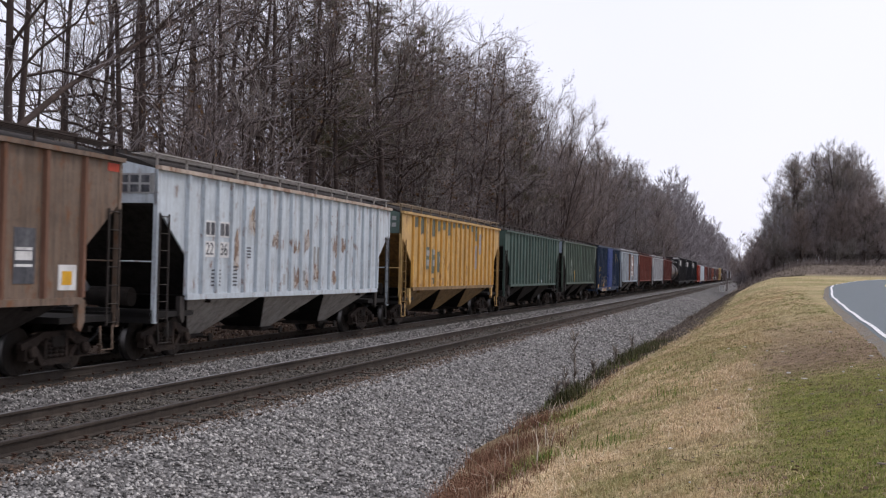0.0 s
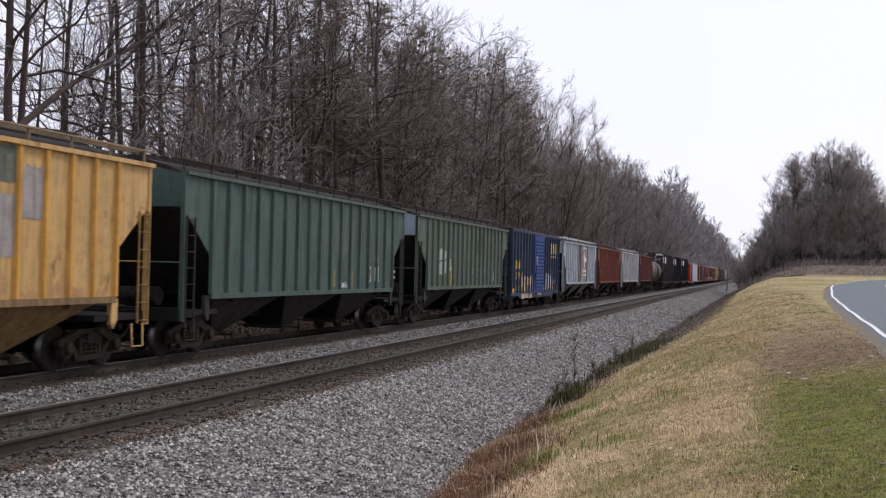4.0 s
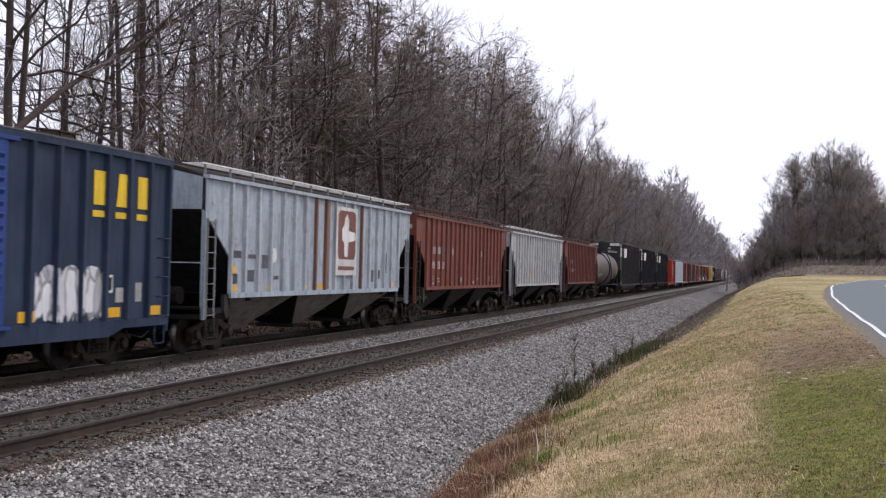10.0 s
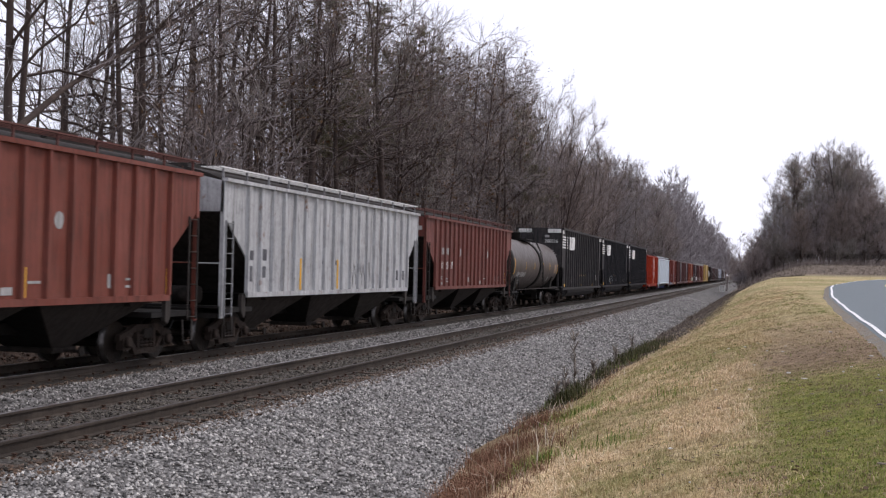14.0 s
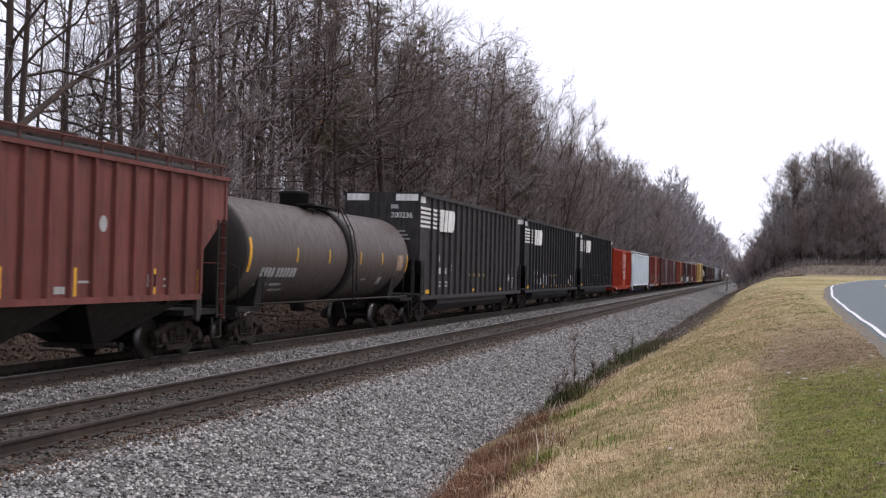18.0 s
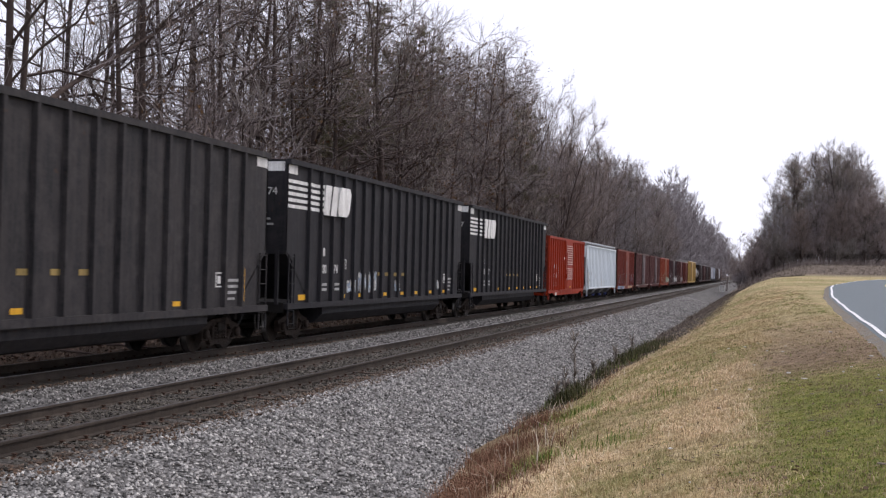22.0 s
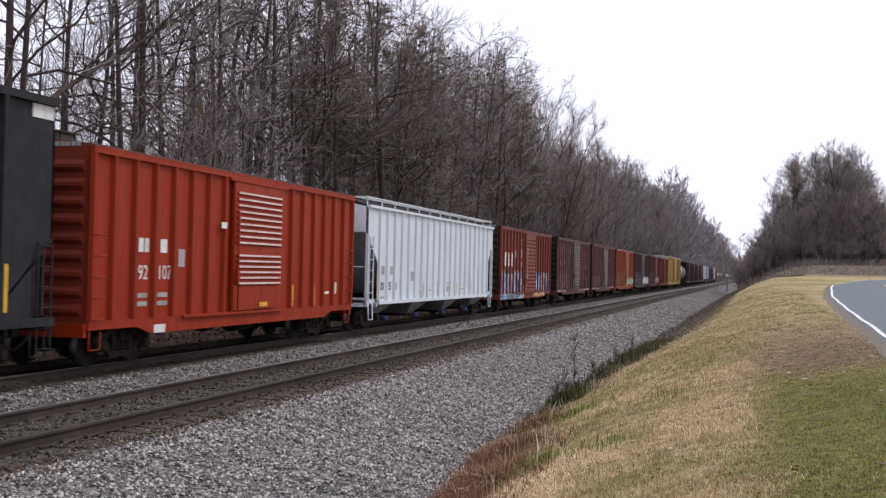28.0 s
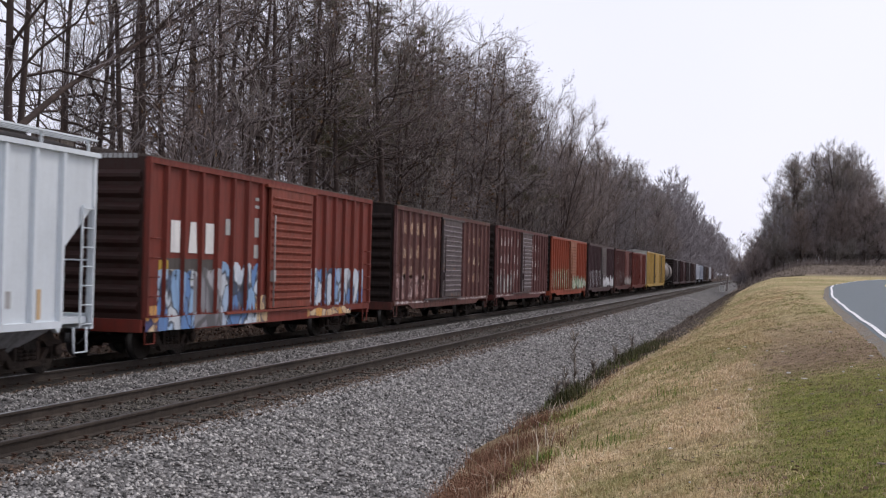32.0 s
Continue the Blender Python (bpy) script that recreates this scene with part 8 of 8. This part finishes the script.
blades("mid_brown_tufts", "brown clods of dead grass on the verge", tufts(85, 350, 12, 10.8, 16.2, 20.0, 70.0), (0.04, 0.1), 0.008, BROWNSTRAW, 86, 1.3, 0.4)
blades("lawn_brown_tufts", "withered tufts in the mown grass", tufts(87, 650, 16, 14.0, 16.6, 8.0, 20.5, 1), (0.03, 0.08), 0.0036, BROWNSTRAW, 88, 1.4, 0.4)
blades("dark_weeds", "dark withered weeds at the foot of the ballast", scatter(55, 4500, 9.2, 10.5, 24, 50, lambda x, y, w, r: (np.abs(x - edge_x(y) - 0.15) < 0.4 * r + 0.05) & (w > 0.35)), (0.08, 0.34), 0.007, islands("withered_blades", [(0.035, 0.036, 0.017), (0.075, 0.066, 0.036), (0.15, 0.12, 0.07)]), 56, 0.9, 0.8)
blades("lawn_tufts", "brighter green tufts in the mown grass", tufts(61, 700, 24, 13.9, 16.6, 8.0, 20.0), (0.03, 0.09), 0.0036, islands("bright_lawn_blades", [(0.1, 0.15, 0.025), (0.22, 0.27, 0.055), (0.4, 0.4, 0.12)]), 62, 1.4, 0.4)
blades("lawn", "short green grass beside the road", scatter(3, 30000, 13.6, 16.6, 8.0, 21.2, lambda x, y, w, r: (x > 14.0 + 0.3 * w) | (r < 0.12)), (0.02, 0.06), 0.0032, LAWN, 4, 1.6, 0.3)
blades("russet_weeds", "russet dead weeds along the ballast edge", scatter(7, 36000, 9.2, 11.8, 9.5, 40, lambda x, y, w, r: (np.abs(x - edge_x(y) - 0.7) < 1.0 * r + 0.05) & ((y < 19) | (r < 0.2)) & (w > 0.1)), (0.06, 0.3), 0.006, RUSSET, 8, 1.5, 0.75)
blades("edge_weeds", "grey-brown dead weeds where ballast meets grass", scatter(9, 14000, 9.0, 10.6, 20, 130, lambda x, y, w, r: (np.abs(x - edge_x(y) - 0.2) < 0.5 * r) & (w > 0.6) & ((y > 33) | (r < 0.12))), (0.1, 0.42), 0.008, WEED, 10, 0.5)
blades("green_weeds", "fresh green weeds at the ballast edge", scatter(11, 16000, 9.3, 12.0, 12, 48, lambda x, y, w, r: ((np.abs(x - edge_x(y) - 0.2) < 0.4) & ((np.abs(y - 26.5) < 1.0) | (np.abs(y - 38.5) < 3))) | (np.hypot(x - 11.3, (y - 14.8) * 0.8) < 0.45 * r + 0.1) | (np.hypot(x - 11.7, (y - 19.5) * 0.5) < 0.4 * r)), (0.06, 0.26), 0.006, FRESH, 12, 1.1, 0.8)



def clump(seed, spots):
    """Spots thrown round centres (x, y, spread, number)."""
    g = np.random.RandomState(seed)
    return np.concatenate([np.stack([x + g.normal(0, r, k), y + g.normal(0, r * 1.6, k)], 1) for x, y, r, k in spots])


blades("dark_clumps", "dark green-brown weeds sprouting at the ballast foot", clump(71, ((10.1, 26.0, 0.16, 700), (9.95, 28.4, 0.14, 400), (10.0, 32.4, 0.14, 300), (10.05, 37.6, 0.3, 700), (10.15, 41.8, 0.35, 1100), (10.2, 46.5, 0.4, 700))), (0.12, 0.55), 0.008, islands("sprout_blades", [(0.03, 0.036, 0.014), (0.07, 0.075, 0.03), (0.14, 0.12, 0.06)]), 72, 0.8, 0.85)
blades("russet_clumps", "russet dead weeds standing at the ballast foot", clump(73, ((10.75, 15.3, 0.3, 2600), (10.5, 13.6, 0.35, 2200), (10.4, 18.2, 0.28, 900), (10.3, 21.5, 0.22, 600))), (0.1, 0.42), 0.005, RUSSET, 74, 1.0, 0.85)
blades("fresh_clumps", "fresh green weed clumps in the dry grass", clump(75, ((11.3, 15.3, 0.16, 900), (11.05, 21.5, 0.4, 400), (12.3, 15.0, 0.3, 110), (12.9, 19.5, 0.35, 130), (11.9, 26.0, 0.5, 240))), (0.08, 0.3), 0.006, FRESH, 76, 1.1, 0.8)
blades("bleached_stalks", "bleached dead stalks bent over at the ballast foot", clump(77, ((11.0, 17.6, 0.4, 26), (10.9, 14.2, 0.4, 24), (10.5, 23.0, 0.4, 22), (10.3, 29.0, 0.4, 18))), (0.3, 0.7), 0.006, islands("bleached", [(0.5, 0.42, 0.32), (0.7, 0.62, 0.5)]), 78, 1.4, 0.7)


def tall_weed(x, y, tall, seed):
    g = random.Random(seed)
    s = Shape()
    top = Vector((g.uniform(-0.06, 0.06), g.uniform(-0.06, 0.06), tall))
    s.tube([(0, 0, -0.05), tuple(top * 0.5), tuple(top)], 0.014, 5, 0.005)
    for i in range(26):
        f = g.uniform(0.25, 1.0)
        p = top * f
        a = g.random() * 6.28
        q = p + Vector((math.cos(a) * 0.1, math.sin(a) * 0.1, g.uniform(0.08, 0.2)))
        s.tube([tuple(p), tuple(q)], 0.009, 3, 0.014)
    ob = new("weed", s.mesh("weed", WEED))
    ob.location = (x, y, float(max(ground_z(x, y), ballast_z(x, y))))
    return tagged(ob, "tall dead weed stalk at the ballast edge", "weed", "dead weeds")


for i, (x, y, t) in enumerate(((10.05, 27.9, 1.45), (10.0, 27.0, 0.6), (9.9, 26.0, 0.45), (10.0, 31.5, 0.5), (9.65, 40.0, 0.5), (9.6, 46.0, 0.6))):
    tall_weed(x, y, t, i + 3)

# white equipment cabinet by the far track
cab = root("equipment_cabinet", "white metal trackside equipment cabinet", "cabinet", "", "", (8.45, 214, -0.95))
PALE = paint("cabinet_white", (0.7, 0.7, 0.68), amount=0.3)
part("body", Shape().box(-0.4, 0.4, -0.4, 0.4, 0.1, 1.35), PALE, cab)
part("roof", Shape().prism([(-0.46, 1.35), (0.46, 1.35), (0, 1.48)], "y", -0.46, 0.46), PALE, cab)
part("base", Shape().box(-0.44, 0.44, -0.45, 0.45, -0.4, 0.1), STEEL, cab)

# scraps of litter and fallen twigs on the grass
SCRAP = paint("paper_scrap", (0.75, 0.74, 0.7), amount=0.2)
g = random.Random(77)
for i in range(66):
    x, y = g.uniform(13.2, 16.2), 9 + 19 * g.random()
    s = Shape()
    k, r = 6, g.uniform(0.012, 0.042)
    pts = [(r * g.uniform(0.6, 1.2) * math.cos(6.28 * j / k), r * g.uniform(0.6, 1.2) * math.sin(6.28 * j / k)) for j in range(k)]
    s.prism(pts, "z", 0.02, 0.026 + 0.01 * g.random())
    ob = new("litter_scrap", s.mesh("litter_scrap", SCRAP if i < 30 else BRUSH))
    ob.location = (x, y, float(ground_z(x, y)) + 0.015)
    tagged(ob, "small crumpled scrap lying on the grass" if i < 30 else "dry curled leaf lying on the grass", "litter", "scraps on the grass")

# dead leaves blown over the verge
g = np.random.RandomState(33)
n = 1300
P = np.stack([g.uniform(10.4, 16.4, n), 8.5 + 40 * g.rand(n) ** 1.7], 1)
C = np.stack([P[:, 0], P[:, 1], ground_z(P[:, 0], P[:, 1]) + 0.045], 1)
a, b = g.normal(0, 0.016, (n, 3)) * (1, 1, 0.3), g.normal(0, 0.013, (n, 3)) * (1, 1, 0.3)
V = np.stack([C - a, C + b, C + a, C - b], 1).reshape(-1, 3)
tagged(new("blown_leaves", big_mesh("blown_leaves", V, np.arange(n * 4).reshape(-1, 4), islands("blown_leaf", [(0.1, 0.068, 0.042), (0.2, 0.135, 0.085), (0.3, 0.22, 0.15)]))), "dry brown leaves blown over the grass", "leaves", kind="stuff")

# leaf litter, logs and brush on the bank behind the train
g = np.random.RandomState(15)
n = 26000
P = np.stack([g.uniform(-12, -3.6, n), g.uniform(22, 80, n)], 1)
C = np.stack([P[:, 0], P[:, 1], ground_z(P[:, 0], P[:, 1]) + 0.03], 1)
a, b = g.normal(0, 0.036, (n, 3)), g.normal(0, 0.03, (n, 3))
V = np.stack([C - a, C + b, C + a, C - b], 1).reshape(-1, 3)
tagged(new("leaf_litter", big_mesh("leaf_litter", V, np.arange(n * 4).reshape(-1, 4), islands("litter_leaves", [(0.022, 0.015, 0.012), (0.065, 0.04, 0.028), (0.115, 0.072, 0.052), (0.24, 0.18, 0.14)]))), "fallen brown leaves on the wooded bank", "leaf litter", kind="stuff")
r2 = random.Random(9)
for i in range(14):
    x, y = r2.uniform(-8.5, -4.2), 26 + i * 3.2
    a = r2.random() * 3.14
    L = r2.uniform(0.8, 2.6)
    z0 = float(ground_z(x, y)) + 0.05
    ob = new("fallen_branch", Shape().tube([(-L * math.cos(a), -L * math.sin(a), 0.02), (0.1, 0.05, 0.1), (L * math.cos(a), L * math.sin(a), 0.0)], 0.06, 6, 0.025).mesh("fallen_branch", BARK))
    ob.location = (x, y, z0)
    tagged(ob, "fallen bare branch on the leaf-strewn bank", "branch", "fallen branches")

blades("bank_brush", "dry brown brush on the roadside bank", scatter(21, 26000, 10.8, 60, 140, 196, lambda x, y, w, r: (y > 164) | ((x < 20) & (y > 150))), (0.12, 0.6), 0.03, BRUSH, 22, 1.6, 0.6)
blades("far_dry_grass", "dry grass farther along the verge", scatter(23, 9000, 10.0, 20, 60, 150, lambda x, y, w, r: (x > 11.7) & (x < 16.6 + ease(60, 120, y) * 4)), (0.05, 0.16), 0.01, STRAW, 24, 1.8, 0.35)
blades("weed_strip", "grey-brown dead weeds in the strip beside the ballast", scatter(25, 60000, 9.3, 12.6, 21, 200, lambda x, y, w, r: (x - edge_x(y) > -0.15) & (r < 0.05 + ease(20, 34, y)) & (x < 10.2 + 2.5 * ease(28, 62, y) * r ** 0.7 + 0.3 * w)), (0.05, 0.22), 0.01, WEED, 26, 1.5, 0.6)
blades("thicket", "tangled leafless thicket at the foot of the roadside trees", scatter(31, 14000, 11.5, 60, 184, 206, lambda x, y, w, r: r < 0.5 + 0.6 * w), (0.3, 1.5), 0.02, HAZETWIG, 32, 1.3)


# ---- what moves: the train's cars and their wheels ----
def motions():
    for car, y in TRAIN:
        walk(car, [(t, pose(0, y - travelled(t), 0)) for t in (0, 1, 2, 3, 4, 5, 6, 8, 10, 12, 14, 16, 18, 20, 22, 24, 26, 28, 30, 32)])
    # all wheels turn alike: one turning for the front and one for the rear wheelset of a bogie
    for side in (-1, 1):
        wheels = [w for w, k in ROLLING if k == side]
        rows = []
        for i in range(481):
            t = i * 2 / FPS
            rows.append((t, Matrix.Translation((0, side * 0.89, WHEEL_R)) @ Matrix.Rotation(travelled(t) / WHEEL_R, 4, "X")))
        walk(wheels[0], rows)
        keys = wheels[0].animation_data
        for w in wheels[1:]:
            w.rotation_mode = "QUATERNION"
            w.animation_data_create()
            w.animation_data.action = keys.action
            w.animation_data.action_slot = keys.action_slot


motions()
